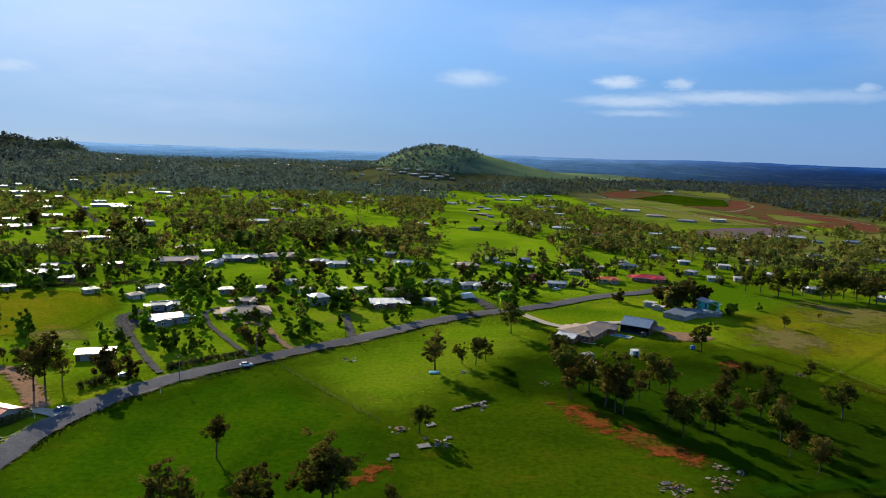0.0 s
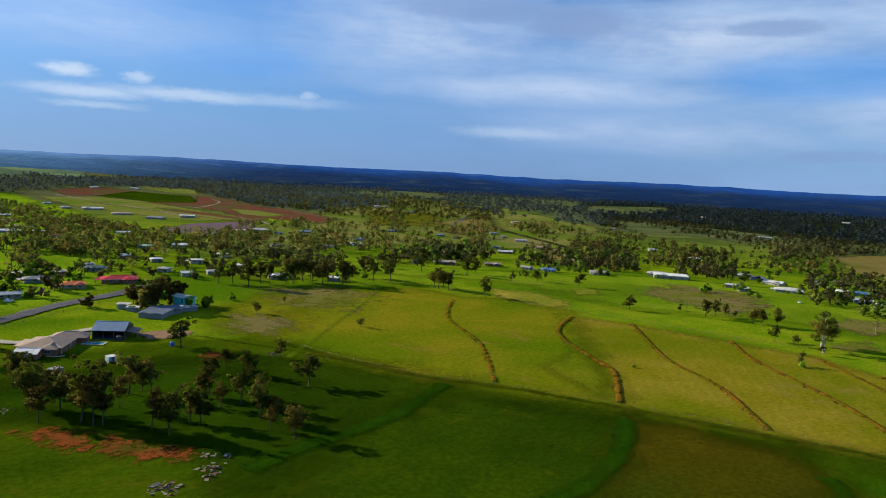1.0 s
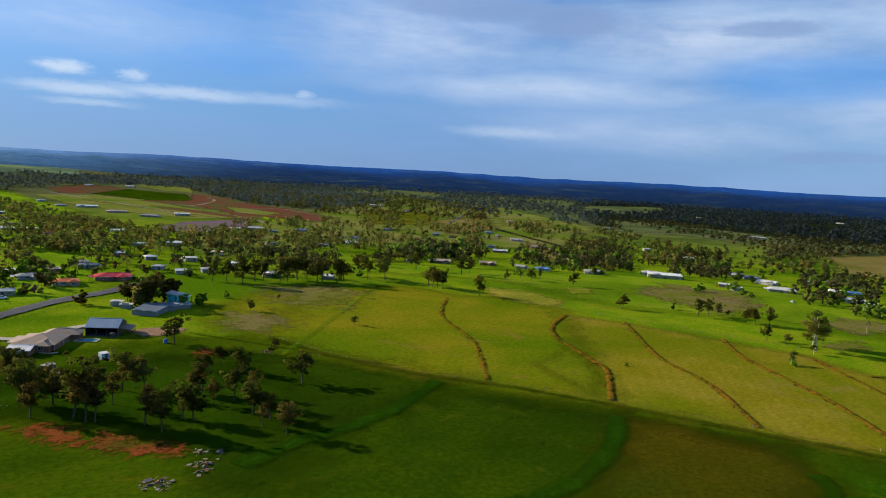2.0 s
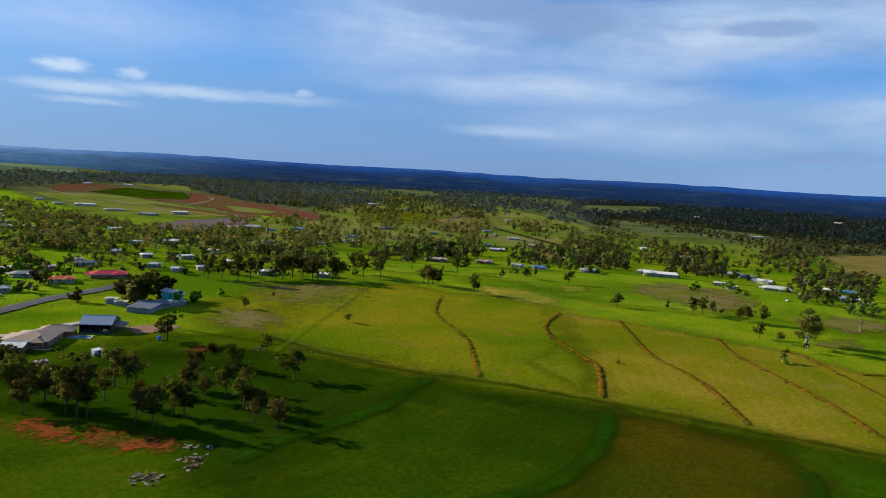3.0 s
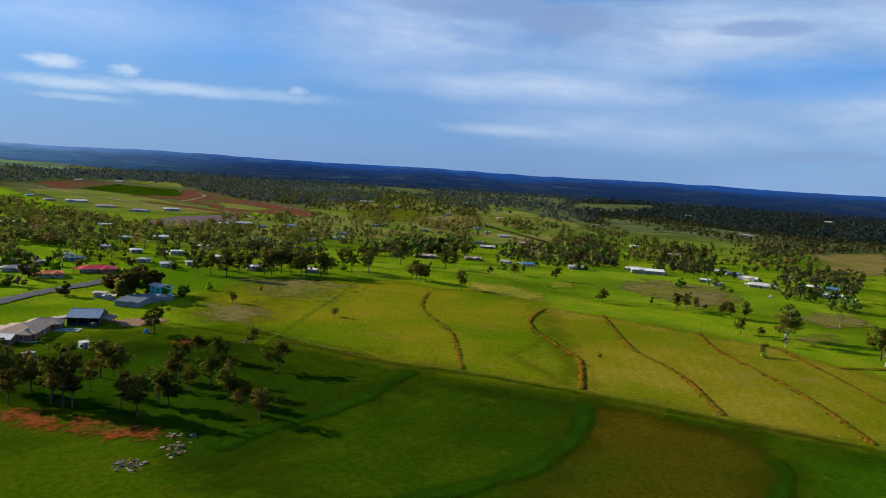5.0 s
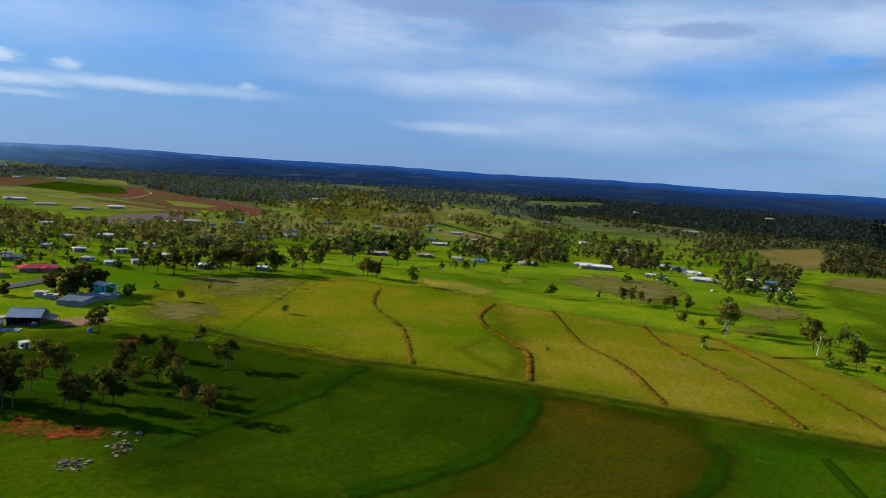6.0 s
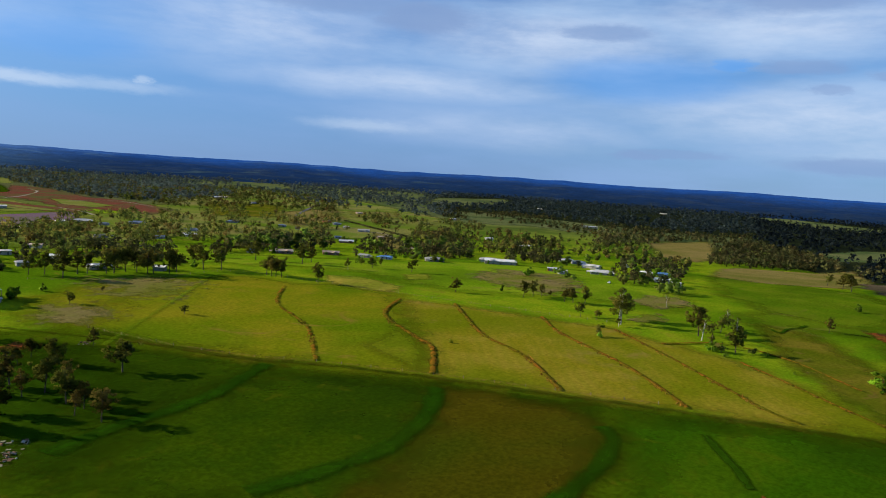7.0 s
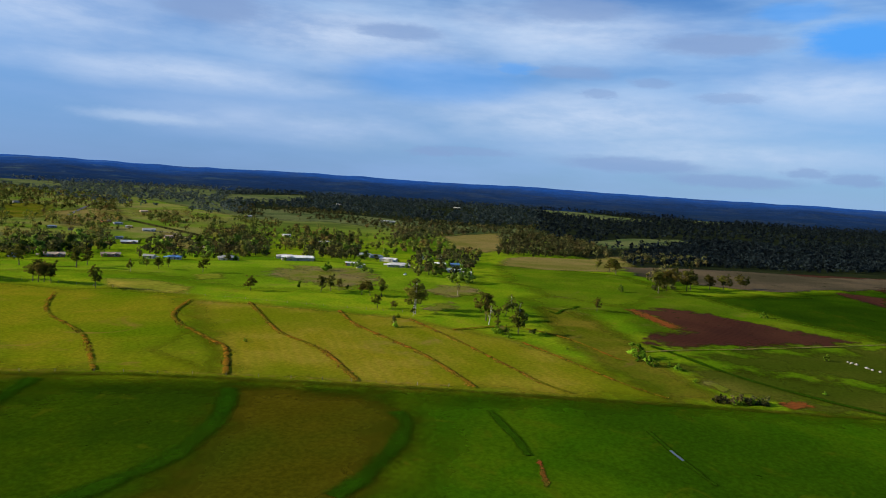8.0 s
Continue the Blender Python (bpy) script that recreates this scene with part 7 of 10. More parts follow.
KEEP_OUT.append((109.9, 1111.4, 5.1))
KEEP_OUT.append((108.1, 1093.5, 5.1))
house(315.4, 1488.6, 5, 13.7, 8.0, "gable", "green", "grey", far=True)
KEEP_OUT.append((315.4, 1488.6, 9.3))
KEEP_OUT.append((307.4, 1450.9, 6.5))
KEEP_OUT.append((301.2, 1421.6, 20.9))
KEEP_OUT.append((297.5, 1404.0, 6.5))
house(459.4, 1176.1, -19, 23.7, 12.5, "flat", "white", "cream", h=4.2, far=True)
KEEP_OUT.append((459.4, 1176.1, 13.4))
KEEP_OUT.append((447.2, 1145.1, 10.5))
KEEP_OUT.append((436.3, 1117.1, 25.8))
KEEP_OUT.append((429.8, 1100.3, 10.5))
house(333.1, 806.6, -42, 12.3, 6.8, "hip", "beige", "cream", far=True)
KEEP_OUT.append((333.1, 806.6, 8.7))
KEEP_OUT.append((323.3, 782.9, 5.9))
KEEP_OUT.append((316.5, 766.3, 5.9))
house(370.7, 852.1, -33, 13.3, 7.8, "hip", "white", "grey", far=True)
KEEP_OUT.append((370.7, 852.1, 9.1))
KEEP_OUT.append((360.0, 827.6, 6.3))
KEEP_OUT.append((352.8, 811.1, 6.3))
house(241.5, 634.1, -11, 14.1, 8.4, "hip", "white", "grey", far=True)
KEEP_OUT.append((241.5, 634.1, 9.4))
KEEP_OUT.append((233.8, 613.8, 6.7))
house(167.5, 466.9, -47, 6.7, 5.5, "hip", "grey", "white")
KEEP_OUT.append((167.5, 466.9, 3.9))
KEEP_OUT.append((161.4, 449.9, 3.7))
house(173.6, 444.2, -19, 6.9, 5.5, "gable", "white", "white")
KEEP_OUT.append((173.6, 444.2, 4.0))
KEEP_OUT.append((167.1, 427.7, 3.8))
house(190.9, 445.6, -11, 6.7, 5.5, "hip", "grey", "grey")
KEEP_OUT.append((190.9, 445.6, 3.9))
KEEP_OUT.append((183.9, 429.2, 3.7))
house(205.4, 618.9, -42, 10.1, 5.9, "hip", "green", "grey", far=True)
KEEP_OUT.append((205.4, 618.9, 7.7))
KEEP_OUT.append((198.7, 598.8, 5.0))
house(443.0, 938.6, -6, 16.0, 8.9, "hip", "white", "cream", far=True)
KEEP_OUT.append((443.0, 938.6, 10.2))
KEEP_OUT.append((430.6, 912.4, 7.4))
KEEP_OUT.append((423.0, 896.2, 7.4))
house(476.1, 948.1, -27, 24.5, 13.0, "hip", "white", "grey", far=True)
KEEP_OUT.append((476.1, 948.1, 13.8))
KEEP_OUT.append((463.0, 921.8, 10.8))
KEEP_OUT.append((454.9, 905.7, 10.8))
house(479.1, 897.5, -21, 12.0, 7.7, "hip", "steel", "grey", far=True)
KEEP_OUT.append((479.1, 897.5, 8.5))
KEEP_OUT.append((465.7, 872.4, 5.8))
KEEP_OUT.append((457.2, 856.5, 5.8))
house(533.3, 912.1, -30, 20.1, 11.7, "hip", "steel", "grey", far=True)
KEEP_OUT.append((533.3, 912.1, 11.9))
KEEP_OUT.append((518.6, 886.8, 9.0))
KEEP_OUT.append((509.5, 871.3, 9.0))
house(354.8, 659.4, -22, 18.8, 10.4, "hip", "dark", "grey", far=True)
KEEP_OUT.append((354.8, 659.4, 11.4))
KEEP_OUT.append((343.8, 639.0, 8.5))
house(547.1, 802.0, -11, 17.5, 10.3, "hip", "steel", "white", far=True)
KEEP_OUT.append((547.1, 802.0, 10.8))
KEEP_OUT.append((531.6, 779.3, 8.0))
KEEP_OUT.append((521.5, 764.4, 8.0))
house(482.8, 712.1, -30, 22.9, 12.6, "hip", "white", "white", far=True)
KEEP_OUT.append((482.8, 712.1, 13.1))
KEEP_OUT.append((468.5, 691.1, 10.2))
KEEP_OUT.append((458.4, 676.2, 10.2))
house(414.2, 662.0, -26, 10.3, 6.3, "gable", "steel", "grey", far=True)
KEEP_OUT.append((414.2, 662.0, 7.8))
KEEP_OUT.append((401.6, 641.8, 5.1))
house(485.3, 789.7, -52, 10.7, 6.3, "hip", "dark", "grey", far=True)
KEEP_OUT.append((485.3, 789.7, 8.0))
KEEP_OUT.append((471.3, 766.9, 5.3))
KEEP_OUT.append((461.9, 751.6, 5.3))
house(686.0, 904.9, -45, 17.8, 10.9, "hip", "steel", "grey", far=True)
KEEP_OUT.append((686.0, 904.9, 11.0))
KEEP_OUT.append((667.4, 880.3, 8.1))
KEEP_OUT.append((656.5, 865.9, 8.1))
house(220.7, 468.8, -46, 6.7, 5.5, "gable", "white", "white")
KEEP_OUT.append((220.7, 468.8, 6.3))
KEEP_OUT.append((212.8, 452.0, 3.7))
house(221.6, 415.6, -18, 11.1, 5.9, "gable", "white", "cream")
KEEP_OUT.append((221.6, 415.6, 5.5))
KEEP_OUT.append((213.3, 400.1, 5.4))
house(251.0, 393.1, -51, 6.6, 5.5, "gable", "white", "grey", shed=True)
KEEP_OUT.append((251.0, 393.1, 3.9))
KEEP_OUT.append((241.6, 378.4, 3.6))
house(722.8, 831.1, -48, 11.5, 7.3, "hip", "steel", "grey", far=True)
KEEP_OUT.append((722.8, 831.1, 8.3))
KEEP_OUT.append((703.0, 808.4, 5.6))
KEEP_OUT.append((691.2, 794.8, 5.6))
house(719.4, 789.2, -51, 9.8, 5.8, "gable", "dark", "grey", far=True)
KEEP_OUT.append((719.4, 789.2, 7.6))
KEEP_OUT.append((699.5, 767.4, 4.9))
KEEP_OUT.append((687.4, 754.1, 4.9))
house(644.3, 702.6, -65, 12.2, 7.4, "hip", "dark", "grey", far=True)
KEEP_OUT.append((644.3, 702.6, 8.6))
KEEP_OUT.append((625.9, 682.5, 5.9))
KEEP_OUT.append((613.7, 669.3, 5.9))
house(389.3, 479.0, -15, 6.6, 5.5, "gable", "steel", "grey")
KEEP_OUT.append((389.3, 479.0, 6.3))
KEEP_OUT.append((376.4, 463.1, 3.7))
house(417.3, 471.0, -38, 16.8, 9.0, "gable", "beige", "brick")
KEEP_OUT.append((417.3, 471.0, 10.6))
KEEP_OUT.append((403.5, 455.5, 7.7))
house(458.1, 452.5, -41, 14.6, 8.0, "gable", "beige", "brick", far=True)
KEEP_OUT.append((458.1, 452.5, 9.6))
KEEP_OUT.append((443.2, 437.8, 6.8))
house(468.8, 420.7, -75, 9.0, 5.5, "gable", "grey", "grey")
KEEP_OUT.append((468.8, 420.7, 7.3))
KEEP_OUT.append((453.4, 406.8, 4.6))
house(478.5, 402.8, -45, 10.8, 6.8, "hip", "blue", "white")
KEEP_OUT.append((478.5, 402.8, 8.0))
KEEP_OUT.append((462.7, 389.5, 5.3))
house(512.8, 374.2, -48, 16.8, 10.3, "hip", "grey", "white", far=True)
KEEP_OUT.append((512.8, 374.2, 10.6))
KEEP_OUT.append((496.0, 362.0, 7.7))
house(564.4, 335.9, -54, 28.8, 13.0, "flat", "white", "cream", h=3.4, far=True)
KEEP_OUT.append((564.4, 335.9, 15.6))
KEEP_OUT.append((546.2, 325.0, 12.5))
house(583.4, 360.3, -59, 18.7, 10.7, "hip", "grey", "white", far=True)
KEEP_OUT.append((583.4, 360.3, 11.3))
KEEP_OUT.append((564.8, 348.8, 8.5))
house(641.7, 613.4, -44, 17.9, 10.3, "gable", "white", "brick", far=True)
KEEP_OUT.append((641.7, 613.4, 11.0))
KEEP_OUT.append((623.0, 595.5, 8.2))
KEEP_OUT.append((609.9, 583.1, 8.2))
house(800.7, 733.7, -43, 17.3, 10.5, "gable", "white", "white", far=True)
KEEP_OUT.append((800.7, 733.7, 10.8))
KEEP_OUT.append((778.7, 713.6, 7.9))
KEEP_OUT.append((765.4, 701.4, 7.9))
house(683.9, 671.2, -37, 8.8, 5.5, "gable", "steel", "white", far=True)
KEEP_OUT.append((683.9, 671.2, 7.2))
KEEP_OUT.append((664.4, 652.0, 4.5))
KEEP_OUT.append((651.6, 639.4, 4.5))
house(751.5, 653.8, -35, 11.5, 7.1, "gable", "beige", "tan", far=True)
KEEP_OUT.append((751.5, 653.8, 8.3))
KEEP_OUT.append((730.3, 635.4, 5.6))
KEEP_OUT.append((716.8, 623.5, 5.6))
house(549.2, 271.7, -61, 9.9, 5.8, "flat", "white", "red", shed=True)
KEEP_OUT.append((549.2, 271.7, 7.6))
KEEP_OUT.append((531.0, 262.6, 4.9))
house(533.6, 254.7, -41, 6.6, 5.5, "gable", "white", "white")
KEEP_OUT.append((533.6, 254.7, 6.3))
KEEP_OUT.append((515.6, 246.1, 3.7))
house(711.2, 342.3, -59, 15.7, 8.8, "hip", "white", "white", far=True)
KEEP_OUT.append((711.2, 342.3, 10.1))
KEEP_OUT.append((689.7, 331.9, 7.3))
house(690.5, 316.7, -54, 13.8, 8.8, "hip", "steel", "grey", far=True)
KEEP_OUT.append((690.5, 316.7, 9.3))
KEEP_OUT.append((669.3, 306.9, 6.5))
house(640.1, 278.3, -82, 16.2, 9.2, "gable", "white", "white", far=True)
KEEP_OUT.append((640.1, 278.3, 10.3))
KEEP_OUT.append((619.8, 269.5, 7.5))
house(571.7, 236.4, -63, 19.7, 10.9, "hip", "grey", "grey")
KEEP_OUT.append((571.7, 236.4, 11.8))
KEEP_OUT.append((552.7, 228.5, 8.9))
house(920.7, 581.7, -35, 11.2, 7.3, "gable", "white", "white", far=True)
KEEP_OUT.append((920.7, 581.7, 8.2))
KEEP_OUT.append((895.4, 565.7, 5.5))
KEEP_OUT.append((880.2, 556.1, 5.5))
house(880.1, 491.1, -66, 17.3, 9.7, "hip", "white", "grey", far=True)
KEEP_OUT.append((880.1, 491.1, 10.8))
KEEP_OUT.append((855.4, 477.3, 7.9))
KEEP_OUT.append((839.7, 468.5, 7.9))
house(1431.0, 655.1, -65, 34.0, 13.0, "flat", "white", "white", far=True)
KEEP_OUT.append((1431.0, 655.1, 17.8))
KEEP_OUT.append((1395.0, 638.6, 14.6))
KEEP_OUT.append((1367.7, 626.1, 31.0))
KEEP_OUT.append((1351.4, 618.6, 14.6))
house(623.6, 216.6, -51, 14.4, 8.4, "hip", "white", "white", far=True)
KEEP_OUT.append((623.6, 216.6, 9.6))
KEEP_OUT.append((603.4, 209.6, 6.8))
house(628.1, 202.8, -62, 12.0, 6.6, "hip", "blue", "white", far=True)
KEEP_OUT.append((628.1, 202.8, 8.6))
KEEP_OUT.append((607.8, 196.3, 5.8))
house(563.1, 180.5, -66, 11.7, 7.1, "gable", "white", "white")
KEEP_OUT.append((563.1, 180.5, 8.4))
KEEP_OUT.append((544.1, 174.4, 5.7))
house(543.9, 162.7, -48, 6.6, 5.5, "gable", "white", "white")
KEEP_OUT.append((543.9, 162.7, 6.3))
KEEP_OUT.append((525.2, 157.1, 3.7))
house(759.3, 267.4, -90, 7.2, 5.5, "gable", "white", "white", far=True)
KEEP_OUT.append((759.3, 267.4, 6.5))
KEEP_OUT.append((736.4, 259.4, 3.9))
KEEP_OUT.append((719.5, 253.4, 3.9))
house(1078.4, 1479.3, -36, 32.2, 13.0, "gable", "white", "white", far=True)
KEEP_OUT.append((1078.4, 1479.3, 17.0))
KEEP_OUT.append((1052.0, 1443.2, 13.9))
KEEP_OUT.append((1034.4, 1419.0, 30.1))
KEEP_OUT.append((1023.7, 1404.4, 13.9))
house(1038.3, 1296.6, -15, 17.0, 11.1, "gable", "dark", "grey", far=True)
KEEP_OUT.append((1038.3, 1296.6, 10.6))
KEEP_OUT.append((1012.5, 1264.4, 7.8))
KEEP_OUT.append((993.8, 1240.9, 22.5))
KEEP_OUT.append((982.5, 1226.9, 7.8))
house(2043.5, 1119.9, -72, 18.0, 10.8, "gable", "white", "white", far=True)
KEEP_OUT.append((2043.5, 1119.9, 11.1))
KEEP_OUT.append((1995.5, 1093.7, 8.2))
KEEP_OUT.append((1969.2, 1079.2, 23.0))
KEEP_OUT.append((1953.4, 1070.6, 8.2))
house(2556.9, 897.5, -84, 24.3, 13.0, "gable", "white", "white", far=True)
KEEP_OUT.append((2556.9, 897.5, 13.7))
KEEP_OUT.append((2498.1, 876.9, 10.7))
KEEP_OUT.append((2469.8, 867.0, 26.2))
KEEP_OUT.append((2452.8, 861.0, 10.7))
house(859.2, 875.6, -20, 14.2, 7.9, "hip", "brown", "red", far=True)
KEEP_OUT.append((859.2, 875.6, 9.5))
KEEP_OUT.append((836.4, 852.3, 6.7))
KEEP_OUT.append((815.3, 830.9, 21.1))
KEEP_OUT.append((802.7, 818.1, 6.7))
house(846.1, 837.7, -30, 12.2, 7.8, "hip", "steel", "grey", far=True)
KEEP_OUT.append((846.1, 837.7, 8.6))
KEEP_OUT.append((823.4, 815.2, 5.9))
KEEP_OUT.append((810.6, 802.5, 5.9))
house(816.2, 786.1, -61, 8.7, 5.5, "gable", "grey", "white", far=True)
KEEP_OUT.append((816.2, 786.1, 7.2))
KEEP_OUT.append((794.0, 764.7, 4.5))
KEEP_OUT.append((781.0, 752.2, 4.5))
house(1099.3, 1028.6, -22, 13.5, 7.6, "gable", "beige", "tan", far=True)
KEEP_OUT.append((1099.3, 1028.6, 9.2))
KEEP_OUT.append((1071.4, 1002.5, 6.4))
KEEP_OUT.append((1049.5, 982.0, 20.8))
KEEP_OUT.append((1036.4, 969.7, 6.4))
house(1218.6, 870.3, -38, 15.3, 8.4, "gable", "white", "white", far=True)
KEEP_OUT.append((1218.6, 870.3, 9.9))
KEEP_OUT.append((1187.6, 848.2, 7.1))
KEEP_OUT.append((1163.2, 830.8, 21.7))
KEEP_OUT.append((1148.6, 820.3, 7.1))
house(720.3, 271.3, -67, 6.9, 5.5, "gable", "white", "white", far=True)
KEEP_OUT.append((720.3, 271.3, 6.4))
KEEP_OUT.append((698.3, 263.0, 3.8))
house(-995.1, 2185.2, 11, 14.5, 9.4, "hip", "white", "cream", far=True)
KEEP_OUT.append((-995.1, 2185.2, 9.6))
KEEP_OUT.append((-971.8, 2134.2, 6.8))
KEEP_OUT.append((-959.4, 2106.9, 21.2))
KEEP_OUT.append((-951.9, 2090.5, 6.8))
house(-1229.1, 2796.1, 5, 18.3, 10.9, "flat", "orange", "cream", far=True)
KEEP_OUT.append((-1229.1, 2796.1, 11.2))
KEEP_OUT.append((-1201.3, 2732.9, 8.3))
KEEP_OUT.append((-1189.3, 2705.4, 23.2))
KEEP_OUT.append((-1182.0, 2688.9, 8.3))
house(-1119.9, 2743.8, -4, 20.1, 10.8, "flat", "white", "white", far=True)
KEEP_OUT.append((-1119.9, 2743.8, 12.0))
KEEP_OUT.append((-1094.5, 2681.5, 9.1))
KEEP_OUT.append((-1083.2, 2653.7, 24.1))
KEEP_OUT.append((-1076.4, 2637.0, 9.1))
house(-740.7, 1874.9, 0, 15.1, 8.6, "flat", "white", "grey", far=True)
KEEP_OUT.append((-740.7, 1874.9, 9.8))
KEEP_OUT.append((-722.9, 1829.9, 7.0))
KEEP_OUT.append((-711.9, 1802.0, 21.6))
KEEP_OUT.append((-705.3, 1785.3, 7.0))
house(-775.6, 2036.7, 48, 16.5, 8.8, "gable", "orange", "cream", far=True)
KEEP_OUT.append((-775.6, 2036.7, 10.4))
KEEP_OUT.append((-757.2, 1988.5, 7.6))
KEEP_OUT.append((-746.6, 1960.4, 22.3))
KEEP_OUT.append((-740.1, 1943.6, 7.6))
house(-654.4, 2111.5, 39, 16.6, 9.4, "gable", "beige", "cream", far=True)
KEEP_OUT.append((-654.4, 2111.5, 10.5))
KEEP_OUT.append((-639.0, 2061.6, 7.6))
KEEP_OUT.append((-630.1, 2032.9, 22.3))
KEEP_OUT.append((-624.8, 2015.7, 7.6))
house(-867.2, 3206.7, 28, 20.0, 12.3, "hip", "white", "grey", far=True)
KEEP_OUT.append((-867.2, 3206.7, 11.9))
KEEP_OUT.append((-847.8, 3134.8, 9.0))
KEEP_OUT.append((-839.9, 3105.8, 24.0))
KEEP_OUT.append((-835.2, 3088.5, 9.0))
house(-792.7, 3211.4, 39, 22.4, 13.0, "gable", "white", "white", far=True)
KEEP_OUT.append((-792.7, 3211.4, 12.9))
KEEP_OUT.append((-774.9, 3139.4, 10.0))
KEEP_OUT.append((-767.7, 3110.3, 25.2))
KEEP_OUT.append((-763.4, 3092.8, 10.0))
house(-699.5, 3079.4, 25, 23.8, 13.0, "hip", "white", "white", far=True)
KEEP_OUT.append((-699.5, 3079.4, 13.5))
KEEP_OUT.append((-683.7, 3010.0, 10.5))
KEEP_OUT.append((-677.1, 2980.8, 25.9))
KEEP_OUT.append((-673.1, 2963.2, 10.5))
house(-499.1, 2501.1, 22, 15.5, 9.2, "hip", "white", "white", far=True)
KEEP_OUT.append((-499.1, 2501.1, 10.0))
KEEP_OUT.append((-487.5, 2443.2, 7.2))
KEEP_OUT.append((-481.7, 2413.8, 21.7))
KEEP_OUT.append((-478.1, 2396.1, 7.2))
house(-448.8, 2390.9, 14, 15.2, 9.1, "flat", "beige", "cream", far=True)
KEEP_OUT.append((-448.8, 2390.9, 9.9))
KEEP_OUT.append((-438.3, 2335.2, 7.1))
KEEP_OUT.append((-432.8, 2305.7, 21.6))
KEEP_OUT.append((-429.5, 2288.0, 7.1))
house(-352.3, 2440.4, -11, 18.5, 11.0, "flat", "beige", "white", far=True)
KEEP_OUT.append((-352.3, 2440.4, 11.3))
KEEP_OUT.append((-344.1, 2383.7, 8.4))
KEEP_OUT.append((-339.8, 2354.0, 23.2))
KEEP_OUT.append((-337.2, 2336.2, 8.4))
house(-344.4, 2262.5, 8, 16.3, 9.8, "gable", "grey", "cream", far=True)
KEEP_OUT.append((-344.4, 2262.5, 10.3))
KEEP_OUT.append((-336.3, 2209.3, 7.5))
KEEP_OUT.append((-331.8, 2179.7, 22.1))
KEEP_OUT.append((-329.1, 2161.9, 7.5))
house(-237.8, 1973.3, -12, 14.9, 8.0, "gable", "white", "grey", far=True)
KEEP_OUT.append((-237.8, 1973.3, 9.8))
KEEP_OUT.append((-232.1, 1925.8, 7.0))
KEEP_OUT.append((-228.5, 1896.1, 21.4))
KEEP_OUT.append((-226.3, 1878.2, 7.0))
house(-227.8, 2021.9, -7, 12.3, 7.8, "gable", "grey", "grey", far=True)
KEEP_OUT.append((-227.8, 2021.9, 8.6))
KEEP_OUT.append((-222.4, 1973.5, 5.9))
KEEP_OUT.append((-219.0, 1943.7, 20.1))
KEEP_OUT.append((-217.0, 1925.8, 5.9))
house(-181.4, 2072.0, 15, 15.8, 9.0, "flat", "white", "grey", far=True)
KEEP_OUT.append((-181.4, 2072.0, 10.1))
KEEP_OUT.append((-177.1, 2022.6, 7.3))
KEEP_OUT.append((-174.5, 1992.7, 21.9))
KEEP_OUT.append((-172.9, 1974.8, 7.3))
house(-136.3, 1968.3, -6, 13.5, 8.5, "gable", "beige", "cream", far=True)
KEEP_OUT.append((-136.3, 1968.3, 9.2))
KEEP_OUT.append((-133.0, 1921.0, 6.4))
KEEP_OUT.append((-131.0, 1891.0, 20.8))
KEEP_OUT.append((-129.7, 1873.1, 6.4))
house(-84.7, 1960.2, -2, 15.2, 8.5, "gable", "white", "cream", far=True)
KEEP_OUT.append((-84.7, 1960.2, 9.9))
KEEP_OUT.append((-82.7, 1913.0, 7.1))
KEEP_OUT.append((-81.4, 1883.0, 21.6))
KEEP_OUT.append((-80.6, 1865.1, 7.1))
house(-41.5, 1964.1, 22, 14.7, 7.9, "flat", "beige", "grey", far=True)
KEEP_OUT.append((-41.5, 1964.1, 9.7))
KEEP_OUT.append((-40.5, 1916.8, 6.9))
KEEP_OUT.append((-39.9, 1886.8, 21.4))
KEEP_OUT.append((-39.5, 1868.8, 6.9))
house(-18.9, 1908.8, 26, 13.0, 6.9, "flat", "white", "cream", far=True)
KEEP_OUT.append((-18.9, 1908.8, 8.9))
KEEP_OUT.append((-18.4, 1862.6, 6.2))
KEEP_OUT.append((-18.1, 1832.6, 20.5))
KEEP_OUT.append((-17.9, 1814.6, 6.2))
house(11.3, 1956.0, -20, 14.7, 8.0, "hip", "beige", "cream", far=True)
KEEP_OUT.append((11.3, 1956.0, 9.7))
KEEP_OUT.append((11.0, 1908.9, 6.9))
KEEP_OUT.append((10.8, 1878.9, 21.3))
KEEP_OUT.append((10.7, 1860.9, 6.9))
house(26.6, 1922.0, 17, 13.0, 8.3, "gable", "white", "grey", far=True)
KEEP_OUT.append((26.6, 1922.0, 8.9))
KEEP_OUT.append((25.9, 1875.5, 6.2))
KEEP_OUT.append((25.5, 1845.5, 20.5))
KEEP_OUT.append((25.2, 1827.5, 6.2))
house(-135.3, 1057.9, 10, 11.7, 6.3, "flat", "white", "grey", far=True)
KEEP_OUT.append((-135.3, 1057.9, 8.4))
KEEP_OUT.append((-131.6, 1028.7, 5.7))
KEEP_OUT.append((-129.3, 1010.9, 5.7))
house(-139.1, 1387.1, 18, 14.8, 8.6, "flat", "beige", "white", far=True)
KEEP_OUT.append((-139.1, 1387.1, 9.7))
KEEP_OUT.append((-135.5, 1351.3, 6.9))
KEEP_OUT.append((-132.5, 1321.5, 21.4))
KEEP_OUT.append((-130.7, 1303.6, 6.9))
house(-103.7, 1290.4, 23, 13.6, 7.5, "flat", "white", "white", far=True)
KEEP_OUT.append((-103.7, 1290.4, 9.2))
